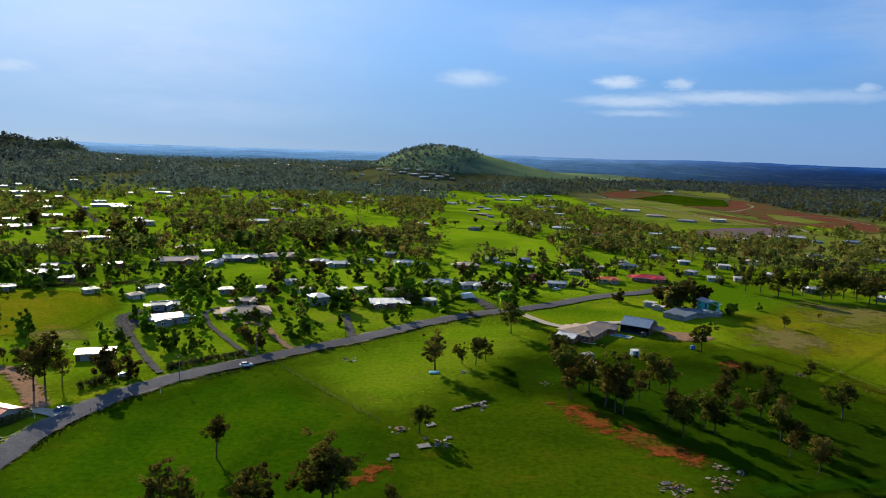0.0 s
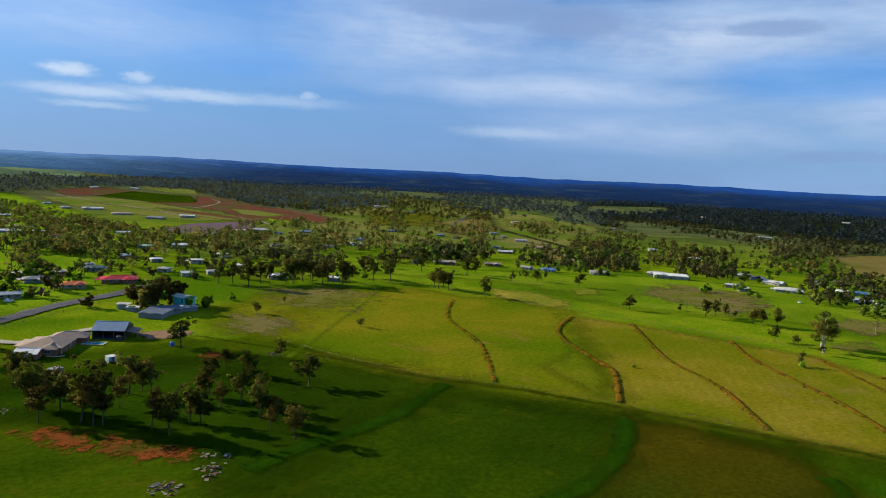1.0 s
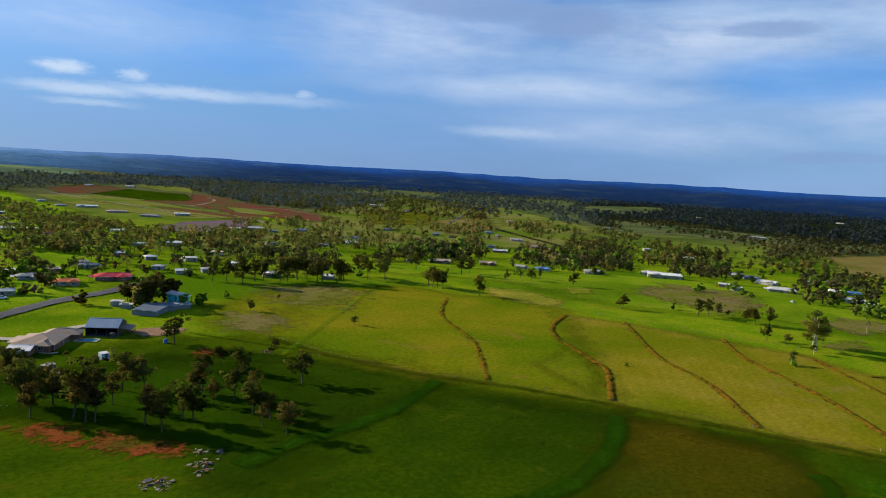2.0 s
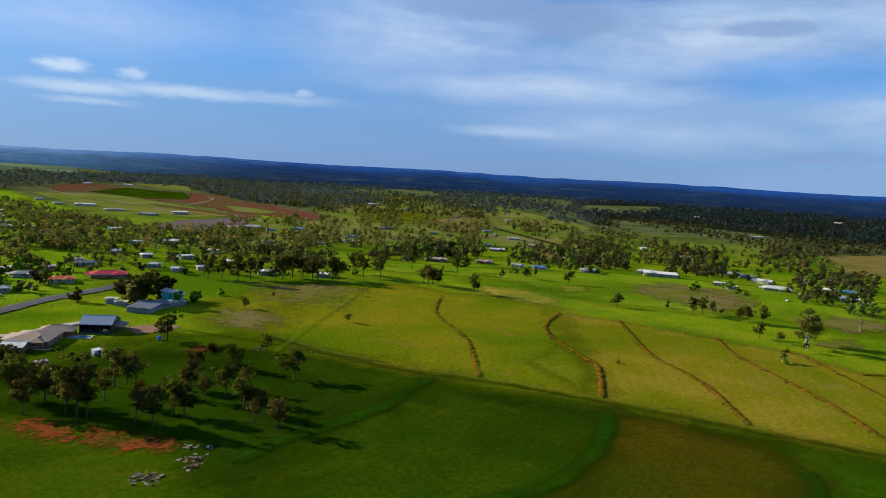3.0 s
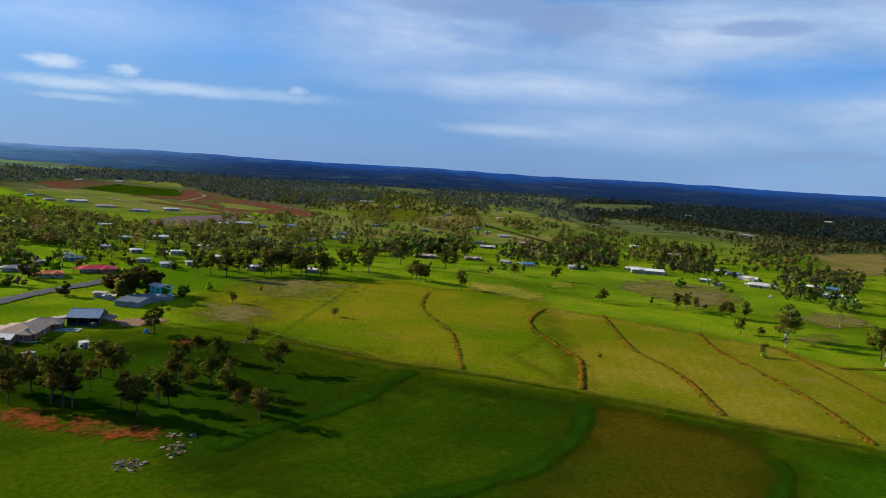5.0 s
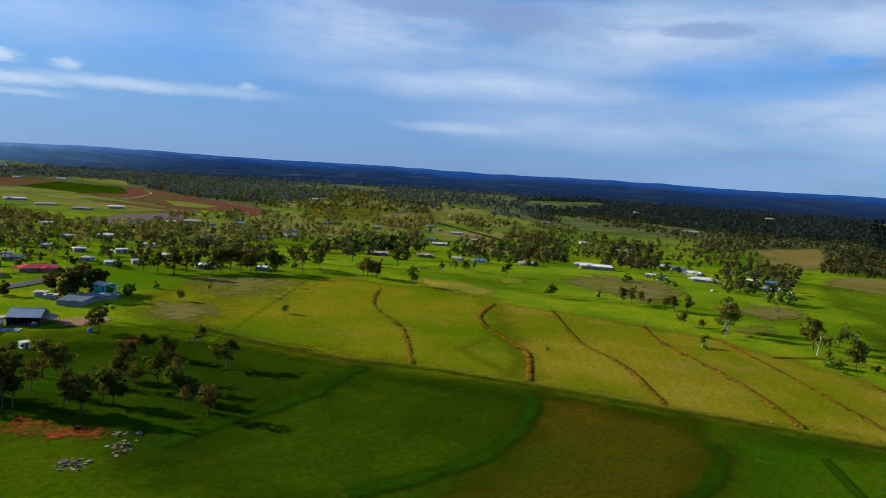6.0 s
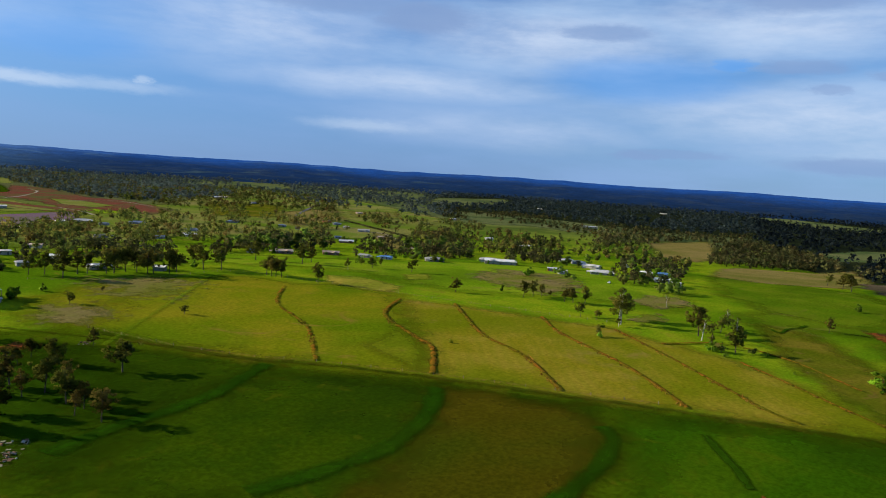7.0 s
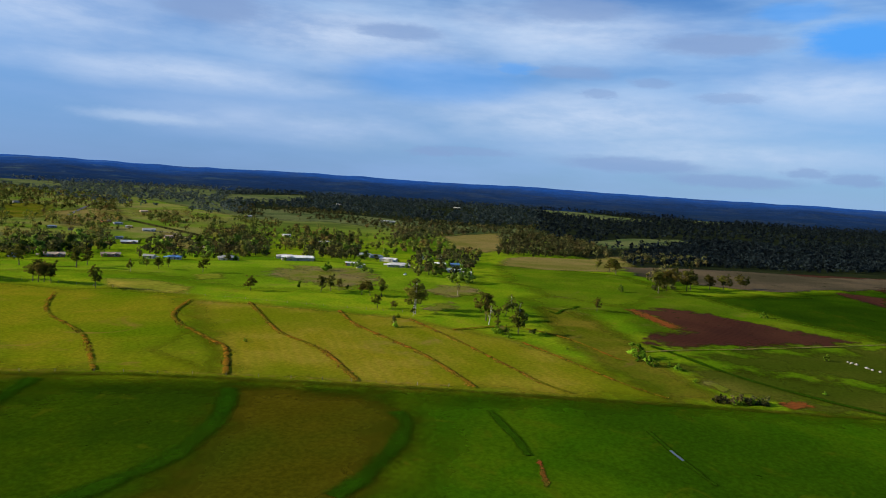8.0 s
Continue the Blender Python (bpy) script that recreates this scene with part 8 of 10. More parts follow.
KEEP_OUT.append((-101.0, 1256.5, 6.4))
KEEP_OUT.append((-98.6, 1226.6, 20.8))
KEEP_OUT.append((-97.2, 1208.7, 6.4))
house(45.5, 1483.1, 10, 12.4, 8.0, "hip", "beige", "white", far=True)
KEEP_OUT.append((45.5, 1483.1, 8.7))
KEEP_OUT.append((44.4, 1445.4, 5.9))
KEEP_OUT.append((43.4, 1415.4, 20.2))
KEEP_OUT.append((42.9, 1397.4, 5.9))
house(56.7, 1404.9, 22, 14.8, 9.6, "flat", "white", "white", far=True)
KEEP_OUT.append((56.7, 1404.9, 9.7))
KEEP_OUT.append((55.2, 1368.7, 6.9))
KEEP_OUT.append((54.0, 1338.8, 21.4))
KEEP_OUT.append((53.3, 1320.8, 6.9))
house(79.1, 1227.1, 16, 11.1, 6.4, "gable", "white", "white", far=True)
KEEP_OUT.append((79.1, 1227.1, 8.2))
KEEP_OUT.append((77.0, 1194.5, 5.4))
KEEP_OUT.append((75.1, 1164.6, 19.5))
KEEP_OUT.append((73.9, 1146.6, 5.4))
house(65.8, 944.9, 1, 8.1, 5.5, "gable", "grey", "white", far=True)
KEEP_OUT.append((65.8, 944.9, 6.9))
KEEP_OUT.append((64.0, 917.9, 4.2))
KEEP_OUT.append((62.7, 900.0, 4.2))
house(128.9, 1652.5, 2, 14.0, 7.4, "gable", "white", "white", far=True)
KEEP_OUT.append((128.9, 1652.5, 9.4))
KEEP_OUT.append((125.7, 1611.4, 6.6))
KEEP_OUT.append((123.4, 1581.5, 21.0))
KEEP_OUT.append((122.0, 1563.6, 6.6))
house(187.4, 1647.3, -17, 15.1, 9.6, "flat", "white", "white", far=True)
KEEP_OUT.append((187.4, 1647.3, 9.8))
KEEP_OUT.append((182.7, 1606.4, 7.0))
KEEP_OUT.append((179.3, 1576.6, 21.5))
KEEP_OUT.append((177.3, 1558.7, 7.0))
house(154.4, 1303.0, 15, 10.9, 6.6, "hip", "white", "white", far=True)
KEEP_OUT.append((154.4, 1303.0, 8.1))
KEEP_OUT.append((150.4, 1268.9, 5.3))
KEEP_OUT.append((146.8, 1239.1, 19.4))
KEEP_OUT.append((144.7, 1221.2, 5.3))
house(190.3, 1376.8, -34, 11.6, 7.0, "gable", "white", "white", far=True)
KEEP_OUT.append((190.3, 1376.8, 8.4))
KEEP_OUT.append((185.4, 1341.3, 5.6))
KEEP_OUT.append((181.3, 1311.6, 19.8))
KEEP_OUT.append((178.8, 1293.8, 5.6))
house(182.1, 1264.0, -22, 11.6, 7.0, "flat", "white", "white", far=True)
KEEP_OUT.append((182.1, 1264.0, 8.4))
KEEP_OUT.append((177.3, 1230.8, 5.6))
KEEP_OUT.append((173.1, 1201.1, 19.8))
KEEP_OUT.append((170.5, 1183.2, 5.6))
house(244.8, 1593.9, 0, 18.4, 11.6, "flat", "white", "white", far=True)
KEEP_OUT.append((244.8, 1593.9, 11.2))
KEEP_OUT.append((238.7, 1554.0, 8.4))
KEEP_OUT.append((234.1, 1524.4, 23.2))
KEEP_OUT.append((231.4, 1506.6, 8.4))
house(156.5, 892.4, 12, 8.2, 5.5, "hip", "white", "cream", far=True)
KEEP_OUT.append((156.5, 892.4, 6.9))
KEEP_OUT.append((151.9, 866.6, 4.3))
KEEP_OUT.append((148.8, 848.8, 4.3))
house(110.3, 865.8, -16, 7.3, 5.5, "gable", "white", "grey", far=True)
KEEP_OUT.append((110.3, 865.8, 6.6))
KEEP_OUT.append((107.1, 840.5, 3.9))
KEEP_OUT.append((104.8, 822.6, 3.9))
house(169.4, 885.1, 11, 7.5, 5.5, "gable", "white", "white", far=True)
KEEP_OUT.append((169.4, 885.1, 6.6))
KEEP_OUT.append((164.5, 859.5, 4.0))
KEEP_OUT.append((161.1, 841.8, 4.0))
house(161.6, 734.5, 9, 7.9, 5.5, "gable", "orange", "white", far=True)
KEEP_OUT.append((161.6, 734.5, 6.8))
KEEP_OUT.append((156.6, 711.9, 4.2))
house(322.2, 1378.9, -2, 16.1, 9.8, "hip", "white", "cream", far=True)
KEEP_OUT.append((322.2, 1378.9, 10.3))
KEEP_OUT.append((314.0, 1343.4, 7.4))
KEEP_OUT.append((307.1, 1314.2, 22.1))
KEEP_OUT.append((303.0, 1296.7, 7.4))
house(186.7, 740.7, -13, 6.9, 5.5, "hip", "white", "white", far=True)
KEEP_OUT.append((186.7, 740.7, 6.4))
KEEP_OUT.append((181.0, 718.0, 3.8))
house(132.0, 632.6, -20, 7.5, 5.5, "gable", "beige", "cream", far=True)
KEEP_OUT.append((132.0, 632.6, 6.6))
KEEP_OUT.append((127.7, 612.0, 4.0))
house(-20.6, 850.3, 13, 7.7, 5.5, "gable", "white", "cream", far=True)
KEEP_OUT.append((-20.6, 850.3, 6.8))
KEEP_OUT.append((-20.0, 825.3, 4.1))
KEEP_OUT.append((-19.6, 807.3, 4.1))
house(-178.5, 932.8, 13, 11.2, 6.3, "flat", "white", "white", far=True)
KEEP_OUT.append((-178.5, 932.8, 8.2))
KEEP_OUT.append((-173.4, 906.2, 5.5))
KEEP_OUT.append((-170.1, 888.6, 5.5))
house(-260.3, 1053.9, -0, 9.0, 5.5, "gable", "white", "white", far=True)
KEEP_OUT.append((-260.3, 1053.9, 7.3))
KEEP_OUT.append((-253.1, 1025.0, 4.6))
KEEP_OUT.append((-248.8, 1007.5, 4.6))
house(-217.5, 974.7, -11, 9.0, 5.5, "hip", "white", "grey", far=True)
KEEP_OUT.append((-217.5, 974.7, 7.3))
KEEP_OUT.append((-211.4, 947.3, 4.6))
KEEP_OUT.append((-207.5, 929.7, 4.6))
house(-706.2, 2117.2, 41, 16.8, 10.5, "hip", "beige", "white", far=True)
KEEP_OUT.append((-706.2, 2117.2, 10.5))
KEEP_OUT.append((-689.6, 2067.2, 7.7))
KEEP_OUT.append((-680.1, 2038.8, 22.4))
KEEP_OUT.append((-674.4, 2021.7, 7.7))
house(-695.9, 2431.0, -5, 15.2, 9.4, "hip", "grey", "grey", far=True)
KEEP_OUT.append((-695.9, 2431.0, 9.9))
KEEP_OUT.append((-679.7, 2374.7, 7.1))
KEEP_OUT.append((-671.5, 2345.8, 21.6))
KEEP_OUT.append((-666.5, 2328.5, 7.1))
house(-446.8, 2722.9, 28, 16.5, 10.8, "gable", "white", "white", far=True)
KEEP_OUT.append((-446.8, 2722.9, 10.4))
KEEP_OUT.append((-436.6, 2660.5, 7.6))
KEEP_OUT.append((-431.7, 2630.9, 22.3))
KEEP_OUT.append((-428.8, 2613.2, 7.6))
house(-608.7, 1002.3, 3, 12.5, 7.3, "gable", "grey", "grey", far=True)
KEEP_OUT.append((-608.7, 1002.3, 8.7))
KEEP_OUT.append((-592.3, 975.4, 6.0))
KEEP_OUT.append((-583.0, 960.0, 6.0))
house(-614.8, 1068.4, 37, 13.3, 8.2, "flat", "orange", "white", far=True)
KEEP_OUT.append((-614.8, 1068.4, 9.1))
KEEP_OUT.append((-598.5, 1040.1, 6.3))
KEEP_OUT.append((-583.5, 1014.1, 20.6))
KEEP_OUT.append((-574.5, 998.5, 6.3))
house(-504.0, 939.7, 1, 9.7, 5.9, "hip", "white", "grey", far=True)
KEEP_OUT.append((-504.0, 939.7, 7.6))
KEEP_OUT.append((-490.1, 913.8, 4.9))
KEEP_OUT.append((-481.6, 898.0, 4.9))
house(-397.7, 793.5, 1, 8.1, 5.5, "hip", "beige", "white", far=True)
KEEP_OUT.append((-397.7, 793.5, 6.9))
KEEP_OUT.append((-386.2, 770.5, 4.2))
KEEP_OUT.append((-378.1, 754.4, 4.2))
house(-460.1, 1052.8, 4, 10.4, 6.1, "hip", "white", "white", far=True)
KEEP_OUT.append((-460.1, 1052.8, 7.8))
KEEP_OUT.append((-447.7, 1024.4, 5.1))
KEEP_OUT.append((-440.5, 1007.9, 5.1))
house(-468.4, 1155.9, 44, 11.2, 6.5, "hip", "white", "white", far=True)
KEEP_OUT.append((-468.4, 1155.9, 8.2))
KEEP_OUT.append((-456.0, 1125.3, 5.5))
KEEP_OUT.append((-444.8, 1097.5, 19.6))
KEEP_OUT.append((-438.0, 1080.8, 5.5))
house(-381.1, 998.5, 39, 8.8, 5.5, "flat", "grey", "grey", far=True)
KEEP_OUT.append((-381.1, 998.5, 7.2))
KEEP_OUT.append((-370.6, 971.0, 4.5))
KEEP_OUT.append((-364.2, 954.1, 4.5))
house(-313.5, 1036.6, 11, 12.5, 6.9, "gable", "beige", "grey", far=True)
KEEP_OUT.append((-313.5, 1036.6, 8.8))
KEEP_OUT.append((-304.9, 1008.2, 6.0))
KEEP_OUT.append((-299.7, 990.9, 6.0))
house(-397.5, 656.6, 5, 14.0, 8.4, "flat", "steel", "cream", far=True)
KEEP_OUT.append((-397.5, 656.6, 9.4))
KEEP_OUT.append((-385.4, 636.6, 6.6))
house(-322.0, 593.9, 55, 9.2, 5.5, "hip", "beige", "brick", far=True)
KEEP_OUT.append((-322.0, 593.9, 7.4))
KEEP_OUT.append((-311.7, 574.9, 4.7))
house(-275.9, 586.4, 46, 9.8, 6.1, "hip", "white", "white", far=True)
KEEP_OUT.append((-275.9, 586.4, 7.6))
KEEP_OUT.append((-267.0, 567.4, 4.9))
house(-146.3, 539.5, 26, 10.3, 5.8, "flat", "beige", "brick")
KEEP_OUT.append((-146.3, 539.5, 7.8))
KEEP_OUT.append((-141.2, 520.9, 5.1))
house(-160.6, 490.8, 30, 9.5, 5.9, "flat", "grey", "white")
KEEP_OUT.append((-160.6, 490.8, 7.5))
KEEP_OUT.append((-154.9, 473.3, 4.8))
house(-230.1, 416.4, 11, 7.9, 5.5, "gable", "white", "brick")
KEEP_OUT.append((-230.1, 416.4, 4.4))
KEEP_OUT.append((-221.6, 401.0, 4.2))
house(-196.7, 427.4, 46, 8.6, 5.5, "flat", "white", "brick")
KEEP_OUT.append((-196.7, 427.4, 4.6))
KEEP_OUT.append((-189.3, 411.5, 4.4))
house(-208.6, 413.5, 14, 6.7, 5.5, "flat", "white", "white")
KEEP_OUT.append((-208.6, 413.5, 3.9))
KEEP_OUT.append((-200.8, 398.0, 3.7))
house(-58.8, 463.6, 2, 6.8, 5.5, "gable", "grey", "grey")
KEEP_OUT.append((-58.8, 463.6, 4.0))
KEEP_OUT.append((-56.6, 446.3, 3.7))
house(-48.5, 472.4, 25, 6.6, 5.5, "gable", "white", "white")
KEEP_OUT.append((-48.5, 472.4, 3.9))
KEEP_OUT.append((-46.7, 454.9, 3.6))
house(129.6, 501.0, -8, 7.2, 5.5, "hip", "white", "brick")
KEEP_OUT.append((129.6, 501.0, 6.5))
KEEP_OUT.append((125.0, 483.1, 3.9))
house(36.6, 496.0, -4, 8.0, 5.5, "gable", "white", "cream")
KEEP_OUT.append((36.6, 496.0, 4.4))
KEEP_OUT.append((35.3, 477.9, 4.2))
house(-35.9, 506.9, -9, 6.6, 5.5, "flat", "white", "brick")
KEEP_OUT.append((-35.9, 506.9, 3.9))
KEEP_OUT.append((-34.6, 488.7, 3.7))
house(-12.1, 461.4, 25, 6.6, 5.5, "gable", "steel", "brick")
KEEP_OUT.append((-12.1, 461.4, 3.9))
KEEP_OUT.append((-11.7, 444.0, 3.6))
house(84.8, 474.7, 4, 9.5, 5.5, "flat", "white", "white")
KEEP_OUT.append((84.8, 474.7, 4.9))
KEEP_OUT.append((81.7, 457.2, 4.8))
house(107.2, 472.4, 14, 6.7, 5.5, "flat", "beige", "brick")
KEEP_OUT.append((107.2, 472.4, 3.9))
KEEP_OUT.append((103.3, 455.0, 3.7))
house(60.9, 499.3, -30, 6.6, 5.5, "gable", "white", "white")
KEEP_OUT.append((60.9, 499.3, 3.9))
KEEP_OUT.append((58.7, 481.2, 3.6))
house(-4.4, 348.2, 25, 6.6, 5.5, "flat", "white", "white")
KEEP_OUT.append((-4.4, 348.2, 3.9))
house(-40.9, 371.5, 28, 6.6, 5.5, "flat", "white", "cream")
KEEP_OUT.append((-40.9, 371.5, 3.9))
house(-52.7, 370.0, -14, 6.6, 5.5, "flat", "white", "grey")
KEEP_OUT.append((-52.7, 370.0, 3.9))
house(-133.7, 388.7, 16, 6.9, 5.5, "flat", "white", "grey")
KEEP_OUT.append((-133.7, 388.7, 4.0))
house(-200.2, 378.4, 9, 6.6, 5.5, "flat", "steel", "brick")
KEEP_OUT.append((-200.2, 378.4, 3.9))
house(-174.6, 351.0, 46, 6.6, 5.5, "hip", "white", "white")
KEEP_OUT.append((-174.6, 351.0, 3.9))
house(-70.0, 367.0, 37, 6.7, 5.5, "flat", "beige", "white")
KEEP_OUT.append((-70.0, 367.0, 3.9))
house(-109.4, 360.3, 21, 6.9, 5.5, "flat", "white", "grey")
KEEP_OUT.append((-109.4, 360.3, 4.0))
house(-148.0, 341.6, 46, 6.6, 5.5, "hip", "beige", "white")
KEEP_OUT.append((-148.0, 341.6, 3.9))
house(166.2, 542.7, 2, 7.7, 5.5, "gable", "grey", "brick")
KEEP_OUT.append((166.2, 542.7, 6.7))
KEEP_OUT.append((160.5, 524.1, 4.1))
house(179.2, 516.4, -7, 7.5, 5.5, "hip", "white", "grey")
KEEP_OUT.append((179.2, 516.4, 6.6))
KEEP_OUT.append((172.9, 498.4, 4.0))
house(202.7, 502.1, -7, 8.2, 5.5, "flat", "grey", "cream")
KEEP_OUT.append((202.7, 502.1, 7.0))
KEEP_OUT.append((195.6, 484.5, 4.3))
house(239.4, 540.1, -40, 8.0, 5.5, "flat", "beige", "white")
KEEP_OUT.append((239.4, 540.1, 6.9))
KEEP_OUT.append((231.3, 521.8, 4.2))

# ---------------------------------------------------------------- homestead in the paddock


def pool(x, y, turn):
    ob = thing("swimming_pool", x, y, turn, "turquoise swimming pool with a pale paved rim beside the homestead", "pool")
    s = Shape()
    for a in ((-4.4, -2.4, -3.6, 2.4), (3.6, -2.4, 4.4, 2.4), (-3.6, -2.4, 3.6, -1.7), (-3.6, 1.7, 3.6, 2.4)):
        s.box(a[0], a[1], 0.02, a[2], a[3], 0.28)
    part("paving", s, CONCRETE, ob)
    part("water", Shape().box(-3.6, -1.7, 0.02, 3.6, 1.7, 0.17), WATER, ob, "clear turquoise water")
    for i in range(9):
        part("fence_post", Shape().box(-0.04, -0.04, 0, 0.04, 0.04, 1.2), TIMBER, ob, at=(-4.4 + i * 1.1, -2.6, 0))
    part("rail", Shape().box(-4.4, -2.63, 1.05, 4.4, -2.57, 1.15), TIMBER, ob)


def homestead(x, y, turn):
    ob = house(x, y, turn, 14.5, 15.5, "hip", "beige", "brick", h=2.8, porch=False, label="large brick homestead with a broad beige tiled hip roof")
    # a wing behind the main block, with its own hips
    wing = roof_shape("hip", 12.5, 8.0, 2.6, 1.6)
    part("wing_roof", wing, ROOFS["beige"], ob, at=(3.4, 12.4, 0), turn=radians(8))
    part("wing_wall", wall_shape("hip", 12.5, 8.0, 2.6, 1.6), WALLS["brick"], ob, at=(3.4, 12.4, 0), turn=radians(8))
    for i in range(4):
        part("post", POST, None, ob, at=(7.2, -7.4 + i * 4.4, 0))
    path = [(2 + 0.9 * k, -9.0 - 2.2 * math.sin(k * 0.35)) for k in range(9)]
    s = Shape()
    for (x0, y0), (x1, y1) in zip(path, path[1:]):
        s.box(x0, min(y0, y1) - 0.5, 0.02, x1 + 0.02, max(y0, y1) + 0.5, 0.11)
    part("garden_path", s, CONCRETE, ob, "curved pale garden path")
    KEEP_OUT.append((x, y, 17))


def big_shed(x, y, turn, L=12.5, W=12.0):
    ob = thing("farm_shed", x, y, turn, "dark farm shed with pale blue-grey gable roof and open bays", "shed")
    h, rise = 3.7, 2.5
    part("roof", roof_shape("gable", L, W, h, rise, 0.3), ROOFS["sky"], ob, "pale blue-grey ribbed roof")
    s = Shape()
    a, b = L / 2, W / 2
    s.box(-a, b - 0.12, -0.2, a, b, h)
    for e in (-a, a - 0.12):
        s.box(e, -b, -0.2, e + 0.12, b - 0.12, h)
        s.add([(e, -b, h), (e, b, h), (e, 0, h + rise - 0.14), (e + 0.12, -b, h), (e + 0.12, b, h), (e + 0.12, 0, h + rise - 0.14)], [(0, 1, 2), (5, 4, 3), (0, 2, 5, 3), (1, 4, 5, 2)])
    part("wall", s, WALLS["dark"], ob)
    part("floor_slab", Shape().box(-a, -b - 0.6, -0.1, a, b - 0.12, 0.06), ASPHALT, ob)
    for i in range(4):
        part("post", Shape().box(-0.12, -0.12, 0, 0.12, 0.12, h), WALLS["dark"], ob, at=(-a + 0.2 + i * (L - 0.4) / 3, -b + 0.15, 0))
    part("lean_to_roof", Shape().slab([(a + 0.1, -b + 1, 3.3), (a + 4.6, -b + 1, 2.6), (a + 4.6, b - 2, 2.6), (a + 0.1, b - 2, 3.3)], 0.12), ROOFS["brown"], ob)
    for py in (-b + 1.3, 0.0, b - 2.4):
        part("lean_to_post", Shape().box(-0.08, -0.08, 0, 0.08, 0.08, 2.55), TIMBER, ob, at=(a + 4.4, py, 0))
    part("water_tank", Shape().tube([(0, 0, 0), (0, 0, 1.9), (0, 0, 2.15)], [1.2, 1.2, 0.5], 14), PALE, ob, "pale round tank at the shed corner", at=(a - 1.5, -b - 1.8, 0))
    KEEP_OUT.append((x, y, 11))


def box_shed(x, y, turn, w=3.0, d=2.4, h=2.2, material=TANK, label="small pale blue garden shed in the grass"):
    ob = thing("garden_shed", x, y, turn, label, "shed", "garden sheds")
    part("wall", wall_shape("flat", w, d, h, 0.25), material, ob)
    part("roof", Shape().slab([(-w / 2 - 0.15, -d / 2 - 0.15, h + 0.08), (w / 2 + 0.15, -d / 2 - 0.15, h + 0.08), (w / 2 + 0.15, d / 2 + 0.15, h + 0.33), (-w / 2 - 0.15, d / 2 + 0.15, h + 0.33)], 0.08), ROOFS["white"], ob)
    part("door", DOOR, None, ob, at=(0.2, -d / 2 - 0.03, 0))


homestead(62.5, 296.0, -33)
pool(78.6, 296.2, -33)
house(54.0, 286.5, -33, 7.5, 7.0, "gable", "white", "brick", h=2.5, shed=True, label="white-roofed gabled garage beside the homestead")
KEEP_OUT.append((54.0, 286.5, 7))
big_shed(88.5, 306.0, -33)
box_shed(76.3, 266.5, 12)
box_shed(56.9, 260.8, 25, 4.0, 2.2, 1.9, WALLS["grey"], "low grey shed beside a garden path")
ribbon("garden_path", CONCRETE, [(55.4, 265.6), (57.3, 259.0), (58.7, 253.7)], 1.2, "pale concrete path", "path")
# sheds and the turquoise house beyond
house(117.4, 336.8, -46, 11.2, 14.0, "flat", "steel", "grey", h=2.3, shed=True, label="long grey shed with a blue-grey low-pitched roof")
house(124.9, 341.3, -9, 9.1, 8.9, "flat", "steel", "grey", h=2.1, shed=True, label="grey shed with a blue-grey roof joined in a row")
house(133.0, 342.3, 0, 9.5, 5.9, "flat", "white", "grey", h=2.1, shed=True, label="open grey shed with a white low roof")
house(135.2, 350.1, -72, 9.0, 6.0, "gable", "white", "teal", h=3.1, raised=2.9, label="two-storey turquoise house with a pale gable roof")
house(108.9, 359.2, -35, 5.0, 3.5, "flat", "white", "white", h=2.4, shed=True, label="small white shed in the grass")
house(111.1, 352.1, -35, 5.0, 3.0, "flat", "grey", "grey", h=2.0, shed=True, label="small grey shed in the grass")
house(-119.8, 243.0, 18, 12.0, 6.5, "flat", "white", "dark", h=2.5, shed=True, label="long carport shed with a bright white low roof")
house(-120.1, 185.3, -20, 12.0, 9.0, "gable", "red", "white", label="white house with a red gable roof by the roadside")
for px, py, pr in ((115.7, 339.6, 9), (134.5, 342.5, 10), (-121.1, 243.0, 10), (-120.1, 185.3, 9)):
    KEEP_OUT.append((px, py, pr))

# ---------------------------------------------------------------- vehicles


def wheel(parent, x, y, r=0.33, w=0.22):
    t = part("wheel", Shape().tube([(x, y - w / 2, r), (x, y + w / 2, r)], [r, r], 16), RUBBER, parent)
    part("rim", Shape().tube([(x, y - w / 2 - 0.012, r), (x, y + w / 2 + 0.012, r)], [r * 0.6, r * 0.6], 12), CHROME, t)


def loft(sections):
    """A closed hull through cross-sections along x: each x, half width, floor and top, with rounded shoulders."""
    rings = []
    for x, w, z0, z1 in sections:
        k = (z1 - z0) * 0.25
        rings.append([(x, -w, z0), (x, -w, z1 - k), (x, -w * 0.86, z1), (x, w * 0.86, z1), (x, w, z1 - k), (x, w, z0)])
    v = [p for r in rings for p in r]
    f = []
    for i in range(len(rings) - 1):
        for k in range(6):
            f.append((i * 6 + k, (i + 1) * 6 + k, (i + 1) * 6 + (k + 1) % 6, i * 6 + (k + 1) % 6))
    f += [tuple(range(6)), tuple(reversed(range(len(v) - 6, len(v))))]
    return Shape().add(v, f)


